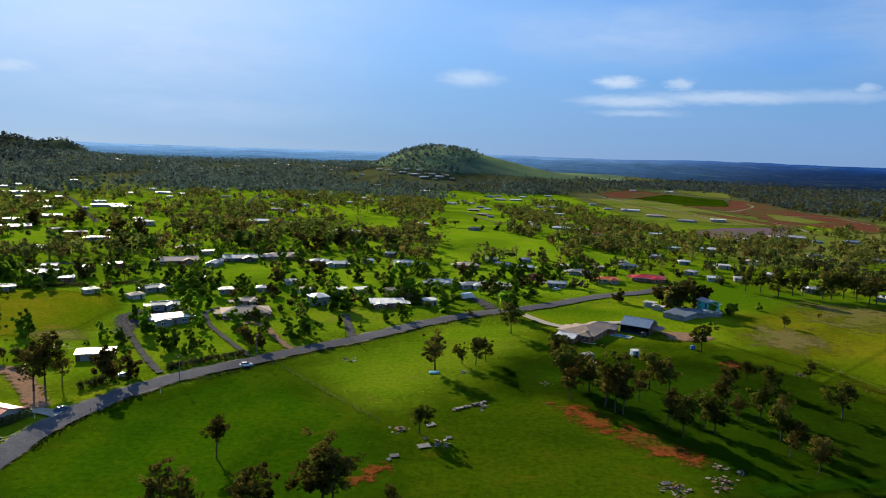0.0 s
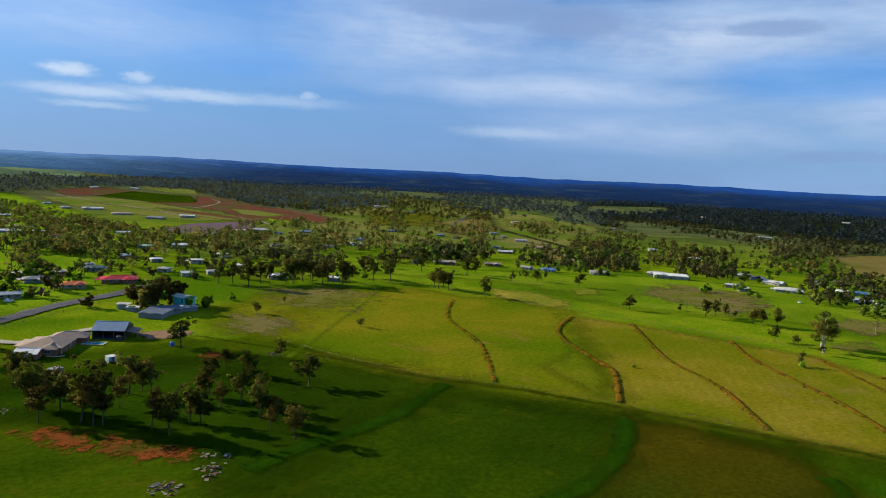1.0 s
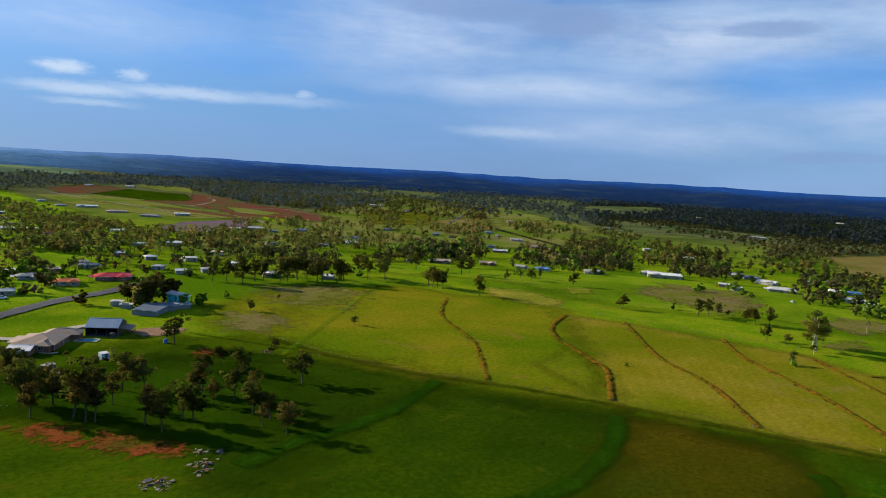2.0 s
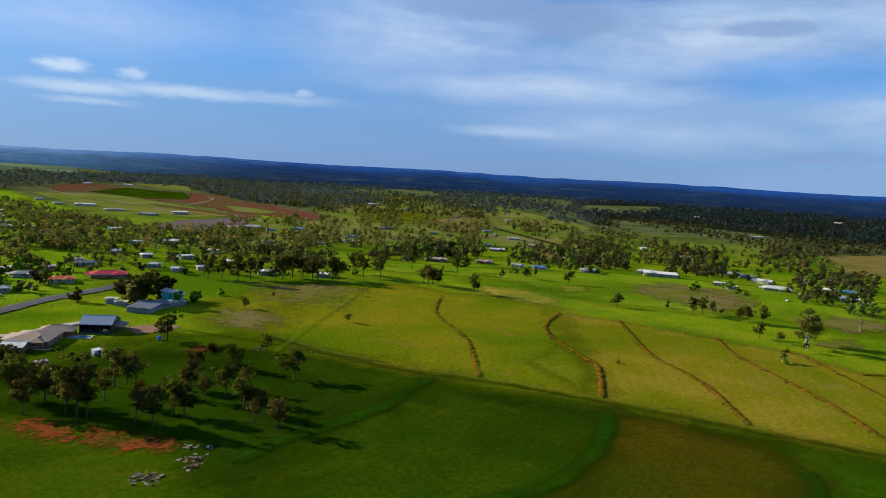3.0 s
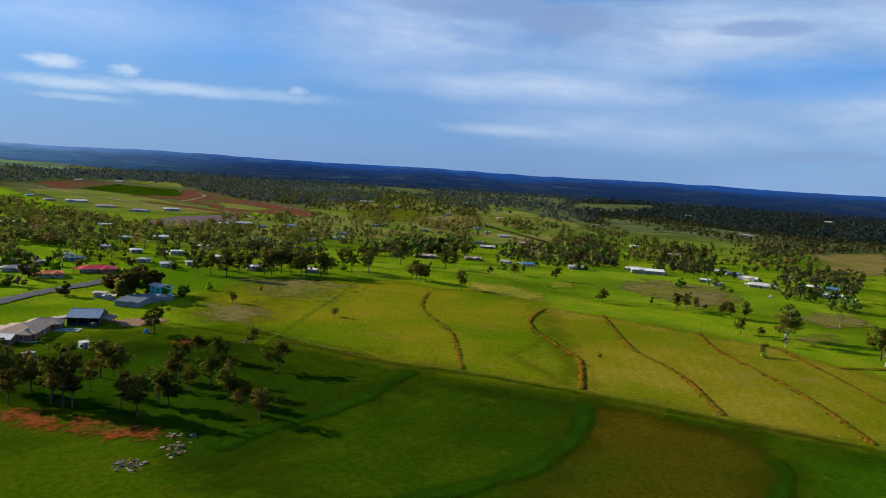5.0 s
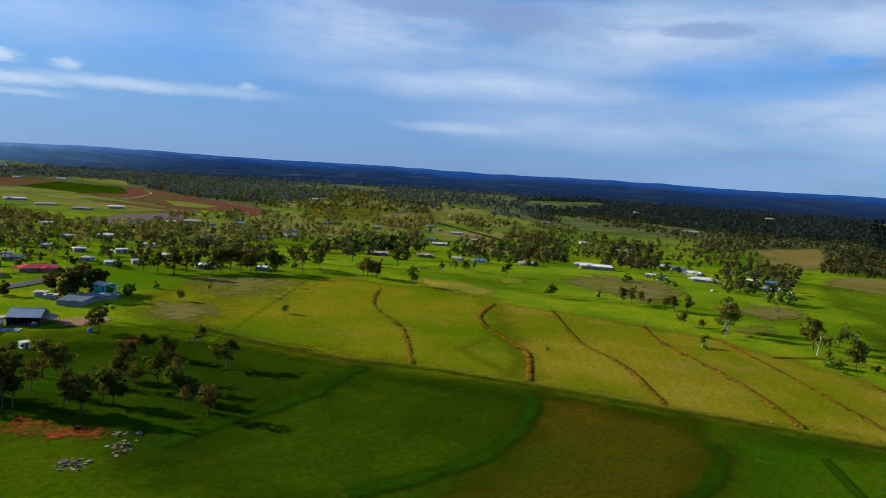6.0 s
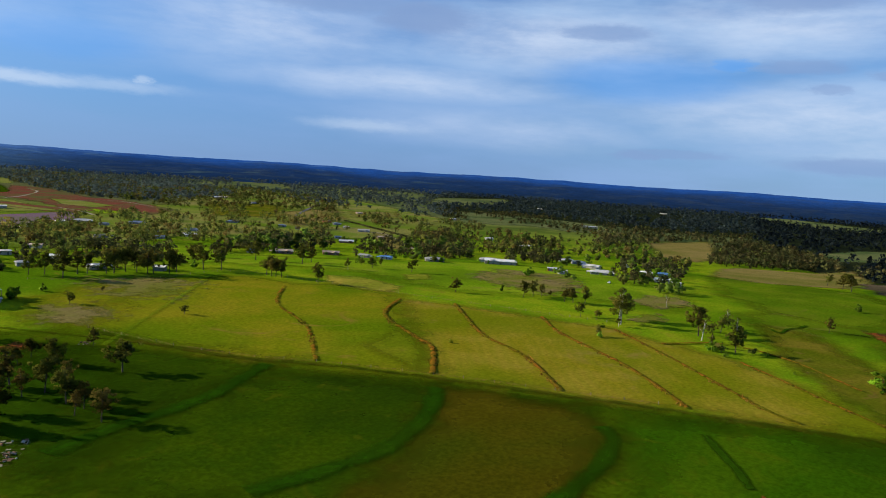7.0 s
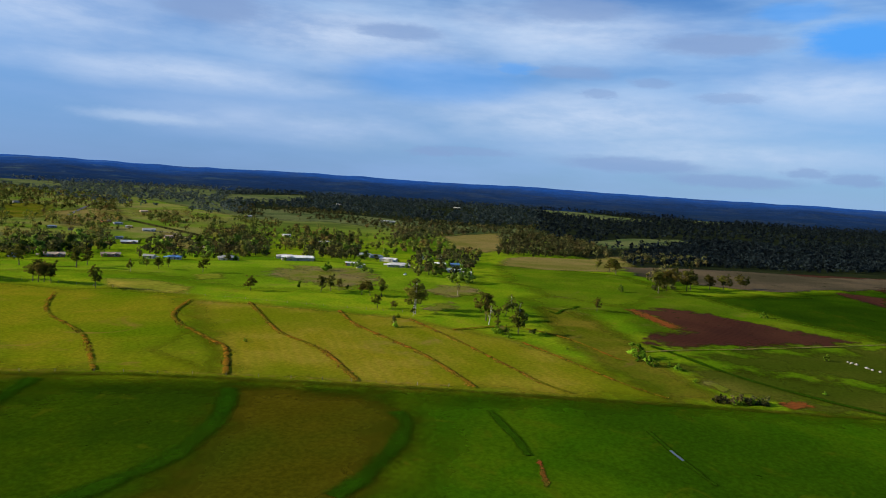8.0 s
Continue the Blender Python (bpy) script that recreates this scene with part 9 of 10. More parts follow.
def car(x, y, turn, paint, label):
    ob = thing("car", x, y, turn, label, "car", "cars")
    ob.location.z += 0.14
    part("body", loft([(-2.2, 0.78, 0.35, 0.72), (-2.05, 0.86, 0.25, 0.92), (-0.9, 0.89, 0.2, 0.96), (0.9, 0.89, 0.2, 0.93), (1.75, 0.86, 0.22, 0.84), (2.15, 0.74, 0.34, 0.64)]), paint, ob)
    part("cabin_glass", loft([(-1.9, 0.7, 0.9, 0.98), (-1.35, 0.72, 0.9, 1.4), (0.15, 0.72, 0.9, 1.42), (1.0, 0.7, 0.9, 0.95)]), GLASS, ob)
    part("roof_panel", loft([(-1.4, 0.66, 1.36, 1.42), (-0.6, 0.7, 1.38, 1.48), (0.15, 0.66, 1.38, 1.46)]), paint, ob)
    for wx in (-1.35, 1.35):
        for wy in (-0.78, 0.78):
            wheel(ob, wx, wy)
    for wy in (-0.6, 0.6):
        part("headlight", Shape().box(2.02, wy - 0.16, 0.5, 2.14, wy + 0.16, 0.64), LAMP, ob)
        part("tail_light", Shape().box(-2.19, wy - 0.14, 0.6, -2.1, wy + 0.14, 0.74), ROOFS["red"], ob)


def truck(x, y, turn):
    ob = thing("truck", x, y, turn, "white box truck parked in a dark yard", "truck")
    part("cargo_box", Shape().box(-4.2, -1.2, 0.95, 1.9, 1.2, 3.4).box(-4.25, -1.24, 3.34, 1.95, 1.24, 3.46).box(-4.25, -1.24, 0.9, 1.95, 1.24, 1.02), WHITEPAINT, ob)
    part("cab", loft([(2.1, 1.08, 0.6, 2.5), (3.0, 1.08, 0.55, 2.55), (3.7, 1.05, 0.55, 2.1), (4.0, 1.0, 0.6, 1.5)]), WHITEPAINT, ob)
    part("windscreen", Shape().slab([(3.48, -0.9, 2.32), (3.88, -0.9, 1.72), (3.88, 0.9, 1.72), (3.48, 0.9, 2.32)], 0.05), GLASS, ob)
    part("chassis", Shape().box(-4.0, -0.5, 0.55, 3.8, 0.5, 0.88), RUBBER, ob)
    for wx in (-2.9, 2.9):
        for wy in (-0.95, 0.95):
            wheel(ob, wx, wy, 0.48, 0.3)
    part("roof_fairing", loft([(2.15, 0.9, 2.5, 3.1), (2.8, 0.8, 2.5, 2.7)]), WHITEPAINT, ob)


truck(15.3, 364.3, 40)
car(-65.7, 238.6, 25, WHITEPAINT, "white hatchback on the grey asphalt road")
car(-105.1, 192.5, 75, BLUEPAINT, "dark blue car parked on the roadside")
car(-100.8, 223.4, 20, SILVERPAINT, "silver car parked behind the roadside shrubs")
car(505.0, 200.6, 10, WHITEPAINT, "white car parked by the village houses")
car(-206.4, 393.2, 10, SILVERPAINT, "silver car parked beside a house")
car(66.8, 397.1, 5, WHITEPAINT, "white car parked before a house")

# ---------------------------------------------------------------- scrap and paddock things


def scrap_pile(x, y, seed, n, wide, label, mats, size=0.48):
    """A heap of boards, sheets and drums lying over one another."""
    ob = thing("scrap_pile", x, y, seed * 37 % 360, label, "scrap", "scrap in the paddock")
    rng = random.Random(seed)
    for i in range(n):
        r, a = 1.35 * wide * rng.random() ** 0.8, rng.uniform(0, 6.28)
        kind = rng.choice(("sheet", "sheet", "board", "board", "board", "stone")) if i % 8 != 7 else "drum"
        z = 0.03 + max(0, 0.6 - r / wide) * rng.random() * 0.9
        if kind == "sheet":
            w, d = size * rng.uniform(0.7, 1.5), size * rng.uniform(0.6, 1.1)
            s = Shape().slab([(-w, -d, 0.1), (w, -d, 0.1 + rng.uniform(0, 0.25)), (w, d, 0.12 + rng.uniform(0, 0.35)), (-w, d, 0.1)], 0.06)
        elif kind == "board":
            w = size * rng.uniform(0.8, 2.0)
            s = Shape().box(-w * 1.3, -0.1, 0, w * 1.3, 0.1, 0.07)
        elif kind == "drum":
            s = Shape().tube([(0, -0.42, 0.27), (0, -0.4, 0.27), (0, 0.4, 0.27), (0, 0.42, 0.27)], [0.25, 0.27, 0.27, 0.25], 8)
        else:
            q = rng.uniform(0.15, 0.34)
            s = Shape().tube([(0, 0, 0), (0.05, 0, q * 0.5), (0.02, 0.04, q)], [q, q * 0.9, q * 0.4], 7)
        part(kind, s, {"stone": ROCK, "drum": RUST}.get(kind) or rng.choice(mats), ob, at=(r * math.cos(a), r * math.sin(a), z), turn=rng.uniform(0, 3.1))


SCRAP = "heap of weathered boards, pale sheets and drums in the grass"
scrap_pile(55.7, 155.2, 3, 44, 2.9, SCRAP, (PALE, TIMBER, PALE, RUST))
scrap_pile(69.6, 159.7, 4, 22, 2.6, SCRAP, (TIMBER, PALE, RUST))
scrap_pile(70.9, 168.1, 5, 14, 2.0, SCRAP, (TIMBER, PALE))
scrap_pile(66.9, 161.0, 6, 12, 1.8, SCRAP, (TIMBER, RUST))
scrap_pile(74.8, 164.6, 16, 9, 1.6, SCRAP, (TIMBER, PALE))
scrap_pile(66.6, 155.9, 17, 9, 1.6, SCRAP, (TIMBER, RUST))
scrap_pile(-9.8, 185.8, 7, 22, 2.6, "heap of rusty boards and posts beside a tree", (TIMBER, RUST, TIMBER))
scrap_pile(1.0, 177.9, 8, 16, 2.4, "scattered pale sheets in the shade of a tree", (PALE, TIMBER))
scrap_pile(9.8, 239.0, 9, 14, 2.4, "low heap of pale stones and boards", (TIMBER, PALE))
scrap_pile(-31.7, 250.3, 10, 16, 2.6, "brown heap of earth and broken timber", (RUST, TIMBER))
scrap_pile(131.2, 247.6, 11, 16, 2.4, "heap of rusty timber under a shrub", (RUST, TIMBER))
scrap_pile(-141.1, 252.4, 12, 60, 6.5, "big heap of pale sheets and household scrap", (PALE, PALE, TIMBER))
scrap_pile(36.5, 229.3, 13, 14, 2.2, "low heap of dark branches", (TIMBER, RUST))
scrap_pile(-108.5, 173.4, 14, 12, 2.0, "few pale things dumped on the verge", (PALE, TIMBER))


def pallet(x, y, turn, label, high=0.7, mat=TIMBER):
    ob = thing("crate", x, y, turn, label, "crate", "pale crates in the paddock")
    part("box", Shape().box(-0.7, -0.5, 0.14, 0.7, 0.5, high), mat, ob)
    part("lid", Shape().box(-0.75, -0.55, high, 0.75, 0.55, high + 0.06), PALE, ob)
    for q in (-0.6, 0, 0.6):
        part("skid", Shape().box(q - 0.06, -0.5, 0, q + 0.06, 0.5, 0.14), TIMBER, ob)


crates = random.Random(8)
for i in range(9):
    a, b = (5.7, 202.1), (15.2, 209.6)
    f = (i + crates.uniform(-0.3, 0.3)) / 8
    pallet(a[0] + (b[0] - a[0]) * f, a[1] + (b[1] - a[1]) * f, crates.uniform(20, 90), "pale crate lying in a loose row in the grass", crates.uniform(0.28, 0.6), crates.choice((TIMBER, PALE, RUST)))
scrap_pile(13.5, 205.1, 21, 14, 2.2, "low heap of dark boards beside pale crates", (TIMBER, RUST))


def table_sheet(x, y, turn, w, d, label):
    ob = thing("sheet_roof", x, y, turn, label, "shelter", "low shelters")
    part("sheet", Shape().slab([(-w / 2, -d / 2, 0.35), (w / 2, -d / 2, 0.4), (w / 2, d / 2, 0.65), (-w / 2, d / 2, 0.6)], 0.07), PALE, ob)
    for px in (-w / 2 + 0.15, w / 2 - 0.15):
        for py, z in ((-d / 2 + 0.15, 0.3), (d / 2 - 0.15, 0.52)):
            part("post", Shape().box(px - 0.05, py - 0.05, 0, px + 0.05, py + 0.05, z), TIMBER, ob)


LOW = "low shelter with a pale sheet roof in the grass"
table_sheet(-2.6, 175.1, 20, 3.4, 2.0, LOW)
table_sheet(-1.1, 189.7, 30, 2.8, 1.8, LOW)
table_sheet(-9.8, 168.7, 15, 2.4, 1.5, LOW)
table_sheet(3.9, 181.0, 5, 1.6, 1.0, LOW)
table_sheet(-2.4, 180.2, 45, 1.4, 1.0, LOW)
table_sheet(-11.0, 166.4, 60, 1.2, 0.9, LOW)
table_sheet(54.8, 157.9, 10, 1.8, 1.2, LOW)

trough = thing("water_trough", -0.8, 237.3, 10, "aqua blue plastic tarpaulin over a water trough", "trough")
part("basin", loft([(-1.7, 0.8, 0.0, 0.5), (-1.2, 0.95, 0.0, 0.62), (1.2, 0.95, 0.0, 0.6), (1.8, 0.75, 0.0, 0.45)]), AQUA, trough)
part("rim", Shape().box(-1.75, -1.0, 0.5, 1.75, -0.9, 0.62).box(-1.75, 0.9, 0.5, 1.75, 1.0, 0.62), PALE, trough)
drum = thing("blue_tank", 102.9, 278.5, 0, "bright blue plastic drum standing beside a tree", "drum")
part("drum", Shape().tube([(0, 0, 0), (0, 0, 0.2), (0, 0, 1.5), (0, 0, 1.7)], [0.8, 0.9, 0.9, 0.6], 12), BRIGHTBLUE, drum)
part("lid", Shape().tube([(0, 0, 1.7), (0, 0, 1.8)], [0.45, 0.4], 12), BRIGHTBLUE, drum)

# ---------------------------------------------------------------- fences, poles, hedges


def fence(line, gap, tall, label, wires=3):
    ob = thing("fence", line[0][0], line[0][1], 0, label, "fence", "paddock fences")
    pts = smooth_line(line, gap)
    post = Shape().tube([(0, 0, -0.2), (0, 0, tall), (0, 0, tall + 0.06)], [0.11, 0.1, 0.04], 6).mesh("post", TIMBER)
    ox, oy = line[0]
    for x, y in pts:
        part("post", post, None, ob, at=(x - ox, y - oy, float(ground_height(x, y)) - ob.location.z))
    for k in range(wires):
        z = tall * (0.35 + 0.3 * k)
        s = Shape().tube([(x - ox, y - oy, z + float(ground_height(x, y)) - ob.location.z) for x, y in pts], [0.018] * len(pts), 4)
        part("wire", s, RUST, ob)


fence([(-53.0, 237.9), (-33.5, 213.0), (-15.7, 191.5)], 4.0, 1.25, "old timber and wire fence across the paddock")
fence([(143.6, 270.2), (153.8, 225.0), (167.0, 192.5), (180.2, 173.3), (200.9, 134.2), (218.8, 93.9), (232.4, 61.9)], 9.0, 1.2, "wire fence along the edge of the paddocks", 2)
fence([(-96.9, 192.3), (-79.3, 218.5), (-51.1, 247.5), (-17.0, 282.9), (19.5, 319.3), (63.1, 346.7), (109.1, 381.3)], 8.0, 1.2, "roadside wire fence with timber posts", 2)
fence([(173.3, 396.3), (224.3, 366.6), (287.3, 370.4), (307.5, 310.1), (320.4, 253.4), (340.0, 176.9), (351.8, 134.0)], 10.0, 1.2, "wire fence behind the long paddock", 2)


def power_pole(x, y, turn):
    ob = thing("power_pole", x, y, turn, "weathered timber power pole with a crossarm by the road", "pole", "power poles")
    part("pole", Shape().tube([(0, 0, -0.3), (0, 0, 4.5), (0.05, 0, 9.0)], [0.17, 0.15, 0.11], 8), TIMBER, ob)
    part("crossarm", Shape().box(-1.2, -0.07, 8.3, 1.2, 0.07, 8.46), TIMBER, ob)
    for q in (-1.05, -0.4, 0.4, 1.05):
        part("insulator", Shape().tube([(q, 0, 8.46), (q, 0, 8.6), (q, 0, 8.68)], [0.05, 0.07, 0.03], 8), PALE, ob)


power_pole(-82.1, 220.5, 70)
power_pole(-64.7, 248.9, 70)
power_pole(-37.0, 280.6, 70)
power_pole(29.0, 342.0, 60)
for px, py in ((-83.8, 209.0), (-109.0, 186.2), (-106.8, 173.5)):
    ob = thing("guide_post", px, py, 30, "short white guide post leaning on the verge", "post", "guide posts")
    part("post", loft([(-0.06, 0.07, -0.1, 1.4), (0.06, 0.07, -0.1, 1.4)]), TRIM, ob)
    part("reflector", Shape().box(-0.08, -0.04, 1.1, 0.08, 0.04, 1.25), ROOFS["red"], ob)


def hedge(line, tall, wide, label, seed):
    rng = np.random.default_rng(seed)
    pts = np.array(smooth_line(line, 1.2))
    c = np.concatenate([np.column_stack([pts + rng.normal(0, wide * 0.15, pts.shape), ground_height(pts[:, 0], pts[:, 1]) + tall * f]) for f in (0.3, 0.7)])
    r = rng.uniform(0.5, 0.9, len(c)) * wide
    tagged(new("hedge", quads("hedge", sprays(rng, c, r, len(c) * 60, 0.3, 0.8), LEAFEDGE)), label, "hedge", kind="stuff")


hedge([(-90.1, 232.9), (-81.6, 241.6), (-70.4, 251.2)], 2.2, 1.3, "dense dark clipped hedge along the road", 5)
hedge([(-109.2, 210.4), (-105.2, 218.4), (-103.2, 222.0)], 2.6, 1.6, "dark rounded shrubs along the garden edge", 6)
hedge([(-186.5, 369.2), (-207.7, 359.4), (-227.0, 353.3)], 1.8, 1.2, "dark hedge between gardens", 7)
hedge([(-173.4, 373.0), (-159.7, 383.6)], 1.8, 1.2, "dark hedge between gardens", 8)
hedge([(-116.7, 178.4), (-113.5, 181.7), (-111.6, 187.6)], 2.4, 1.6, "dark hedge behind the road verge", 9)
hedge([(285.5, 628.3), (301.2, 580.5), (308.1, 547.1)], 2.0, 1.4, "clipped hedge along a street", 10)
hedge([(339.7, 592.5), (385.9, 638.6), (451.1, 740.3)], 1.6, 1.2, "dark fence hedge round a garden", 11)
hedge([(915.8, 890.2), (802.0, 642.5)], 3.0, 2.0, "scrub along the dirt road", 12)
wallob = thing("retaining_wall", -135.7, 226.5, 113, "low white retaining wall beside a brown yard", "wall")
part("wall", Shape().box(-5, -0.15, -0.2, 5, 0.15, 0.9), TRIM, wallob)
part("coping", Shape().box(-5.1, -0.2, 0.9, 5.1, 0.2, 1.0), CONCRETE, wallob)


def around(x, y, L, seed):
    """Shrubs and garden trees that crowd round a house."""
    rng = random.Random(seed)
    for i in range(rng.choice((2, 3, 3, 4))):
        a, r = rng.uniform(0, 6.28), L * 0.42 + rng.uniform(2.0, 5.0)
        kind = rng.choice(("shrub", "shrub", "garden", "street"))
        plant(kind, [(round(x + r * math.cos(a), 1), round(y + r * math.sin(a), 1), rng.uniform(1.6, 3.4) if kind == "shrub" else rng.uniform(4, 8))])


def garden_trees(poly, gap, tall, thin, seed):
    """Trees of the gardens, each one a thing of its own."""
    rng = np.random.default_rng(seed)
    p = clear_of(scatter(rng, poly, gap, thin, 0.02), 0.5)
    p = np.array([q for q in p if all((q[0] - x) ** 2 + (q[1] - y) ** 2 > 16 for x, y, _ in PLANTED)])
    p = p[np.argsort(np.hypot(p[:, 0], p[:, 1]))]
    for x, y in p[:400]:
        kind = rng.choice(["street", "rust", "garden", "shrub"], p=[0.12, 0.06, 0.54, 0.28])
        plant(str(kind), [(round(x, 1), round(y, 1), float(tall * rng.uniform(0.55, 1.2) * (0.35 if kind == "shrub" else 1)))])



# ---------------------------------------------------------------- trees
plant("gum", [(-0.4, 239.3, 13.5), (9.3, 248.2, 7.8), (14.1, 247.3, 10.7), (18.1, 253.3, 9.5), (-4.2, 183.9, 9.2), (-23.3, 142.1, 16.1), (31.3, 294.2, 15.0), (44.5, 256.0, 10.3), (43.4, 227.6, 15.1), (104.9, 274.6, 12.5), (-34.8, 133.4, 14.0), (-8.9, 141.7, 6.6), (42.6, 251.2, 12.3), (43.2, 228.1, 12.1), (51.6, 208.9, 19.1), (70.3, 227.0, 13.1), (68.2, 186.5, 13.6), (76.5, 193.1, 11.6), (78.0, 189.5, 10.8), (95.0, 199.6, 12.7)])
plant("gum", [(110.5, 227.2, 9.7), (122.2, 204.9, 11.6), (94.8, 186.0, 11.7), (131.0, 241.6, 7.7), (108.5, 240.0, 7.9), (160.3, 321.4, 6.4), (186.2, 340.5, 3.8), (188.8, 271.5, 4.9), (302.7, 303.7, 13.2), (297.6, 346.4, 14.0), (297.4, 341.6, 13.2), (298.7, 338.7, 12.4), (299.3, 333.8, 13.0), (396.8, 344.6, 9.3), (403.6, 311.7, 10.7), (355.7, 236.7, 9.0), (413.8, 351.1, 7.0), (405.1, 363.5, 6.1), (187.4, 408.0, 14.5), (189.9, 391.6, 16.2)])
plant("gum", [(203.1, 401.8, 14.5), (207.9, 399.9, 13.1), (217.5, 396.1, 16.0), (221.4, 394.5, 16.4), (230.8, 398.2, 17.1), (236.8, 383.9, 15.3), (240.1, 382.6, 14.6), (247.4, 377.4, 17.5), (255.3, 381.7, 16.3), (276.7, 384.6, 18.3), (286.5, 378.7, 17.6), (179.8, 411.1, 13.0), (280.6, 400.3, 15.8), (235.7, 393.9, 14.1), (346.0, 418.4, 15.7), (363.6, 386.0, 15.4), (379.9, 393.8, 13.2), (378.3, 201.1, 10.6), (386.3, 198.9, 10.8), (392.0, 196.1, 8.0)])
plant("gum", [(395.8, 192.1, 4.4), (388.5, 178.2, 9.2), (388.4, 172.3, 10.5), (393.3, 166.9, 11.3), (353.7, 150.2, 8.3), (353.3, 140.5, 6.3), (360.1, 88.3, 16.5), (380.3, 83.1, 9.0), (337.2, 64.3, 11.9), (433.5, 40.5, 9.2), (549.2, 12.7, 18.6), (572.2, 8.1, 17.5), (596.8, 4.3, 17.3), (582.0, -6.2, 17.8), (592.5, -8.8, 16.2), (606.3, -23.0, 12.7), (616.3, -33.3, 12.9), (624.9, -37.8, 10.0), (638.1, -46.8, 12.3), (642.6, -51.3, 10.3)])
plant("gum", [(682.0, 60.7, 16.5), (698.8, 69.3, 14.7), (730.5, 86.1, 11.8), (49.0, 236.7, 8.7), (74.6, 227.8, 7.8), (87.9, 213.0, 7.5), (101.6, 234.0, 6.8)])
plant("bronze", [(-52.8, 164.8, 12.0), (-53.8, 134.6, 12.3), (-48.6, 132.7, 11.4), (-20.7, 141.0, 14.1), (-38.2, 135.4, 10.8), (-119.1, 209.5, 17.0), (-121.0, 206.7, 14.0), (-115.5, 212.5, 12.1), (55.7, 202.6, 13.4), (75.2, 220.8, 12.1), (65.9, 193.5, 12.2), (90.8, 213.2, 12.4), (102.3, 200.9, 8.5), (94.8, 165.9, 10.2), (49.8, 222.9, 13.4), (96.5, 178.8, 8.6), (53.6, 204.0, 14.3), (42.3, 214.8, 11.1), (63.9, 215.2, 10.4), (70.9, 202.2, 9.1)])
plant("bronze", [(88.7, 199.8, 8.3), (92.0, 175.2, 7.6)])
plant("slim", [(352.4, 126.5, 17.1), (345.7, 124.9, 6.1), (339.6, 75.9, 6.9), (363.9, 132.3, 19.5), (314.4, 121.7, 6.6), (370.9, 344.9, 9.8)])
plant("bare", [(428.2, 129.1, 10.3), (350.7, 83.8, 11.9), (385.9, 76.3, 9.7), (409.7, 87.9, 8.9)])
plant("shrub", [(313.2, 120.3, 3.4), (336.2, 129.3, 2.4), (384.3, 220.3, 4.4), (245.7, 158.9, 1.8), (322.7, 4.7, 6.9), (310.6, -1.2, 4.6), (309.7, -3.1, 3.1), (309.7, -12.6, 3.1), (268.5, -34.1, 2.2), (271.1, -37.0, 2.7), (272.9, -39.9, 2.7), (275.5, -42.9, 2.3), (486.3, -56.3, 4.7), (532.7, 37.7, 6.0), (373.0, -77.0, 3.7), (318.2, 35.7, 1.6), (342.1, 51.7, 2.3), (316.0, 4.1, 4.2), (331.3, 71.9, 5.1), (332.5, 74.6, 4.0)])
plant("shrub", [(324.0, 65.5, 2.7), (313.9, -9.1, 2.6), (268.4, -26.9, 1.8), (267.6, -30.3, 1.3), (304.3, -67.6, 1.5), (292.8, -20.1, 1.5), (164.3, 357.5, 4.5), (277.3, 395.5, 6.2), (416.1, 376.5, 6.3), (413.1, 362.0, 6.2), (490.0, 260.5, 7.1), (482.4, 259.5, 6.2), (506.1, 403.6, 6.2)])
plant("garden", [(2.6, 338.3, 13.2), (34.4, 325.8, 13.9), (-19.8, 370.8, 17.4), (-49.7, 331.1, 12.0), (-44.1, 329.4, 11.4), (-100.1, 253.9, 9.9), (-98.1, 259.5, 8.2), (-130.4, 269.6, 6.9), (-162.9, 272.7, 9.3), (-61.2, 284.9, 7.2), (-61.4, 315.4, 8.9), (-70.2, 283.8, 7.2), (-37.6, 342.9, 7.3), (-107.2, 326.7, 7.8), (-123.2, 357.8, 8.0), (136.7, 344.2, 7.2), (144.1, 345.2, 6.7), (148.1, 348.3, 5.5)])
plant("rust", [(117.3, 358.3, 14.6), (121.4, 354.9, 15.8), (132.0, 360.3, 15.5), (116.7, 367.8, 11.2), (135.7, 360.9, 13.1), (-103.3, 216.3, 14.0), (-99.7, 222.3, 10.1), (-66.2, 259.1, 7.9), (-72.4, 266.3, 7.7), (-89.4, 386.9, 11.5), (14.5, 325.5, 4.2), (90.3, 425.8, 9.1), (96.8, 369.2, 8.0), (-256.0, 567.8, 17.9), (-234.6, 554.7, 18.3), (-75.3, 541.6, 17.5), (-91.4, 522.3, 14.5), (-102.3, 535.4, 13.1), (-164.3, 572.4, 17.1), (-223.0, 507.6, 15.1)])
plant("rust", [(-208.3, 580.3, 14.8), (-358.8, 625.4, 15.0), (-324.3, 635.8, 17.1)])
plant("blossom", [(82.4, 403.0, 6.0)])
plant("street", [(-219.3, 508.5, 16.0), (-230.3, 505.9, 16.0), (-197.4, 484.5, 15.9), (-60.5, 545.0, 16.7), (-71.1, 559.3, 16.3), (-78.3, 547.5, 15.9), (-85.8, 539.2, 14.9), (-96.3, 549.9, 14.3), (-150.5, 524.3, 15.7), (-142.6, 526.1, 14.8), (-136.2, 534.0, 14.1), (-167.7, 553.4, 13.9), (-269.9, 496.8, 14.5), (-202.0, 394.0, 12.1), (-196.2, 395.0, 11.4), (-189.0, 400.0, 9.3), (-172.6, 399.2, 9.8), (-165.1, 400.5, 10.5), (-39.1, 549.9, 15.9), (75.1, 514.5, 10.0)])
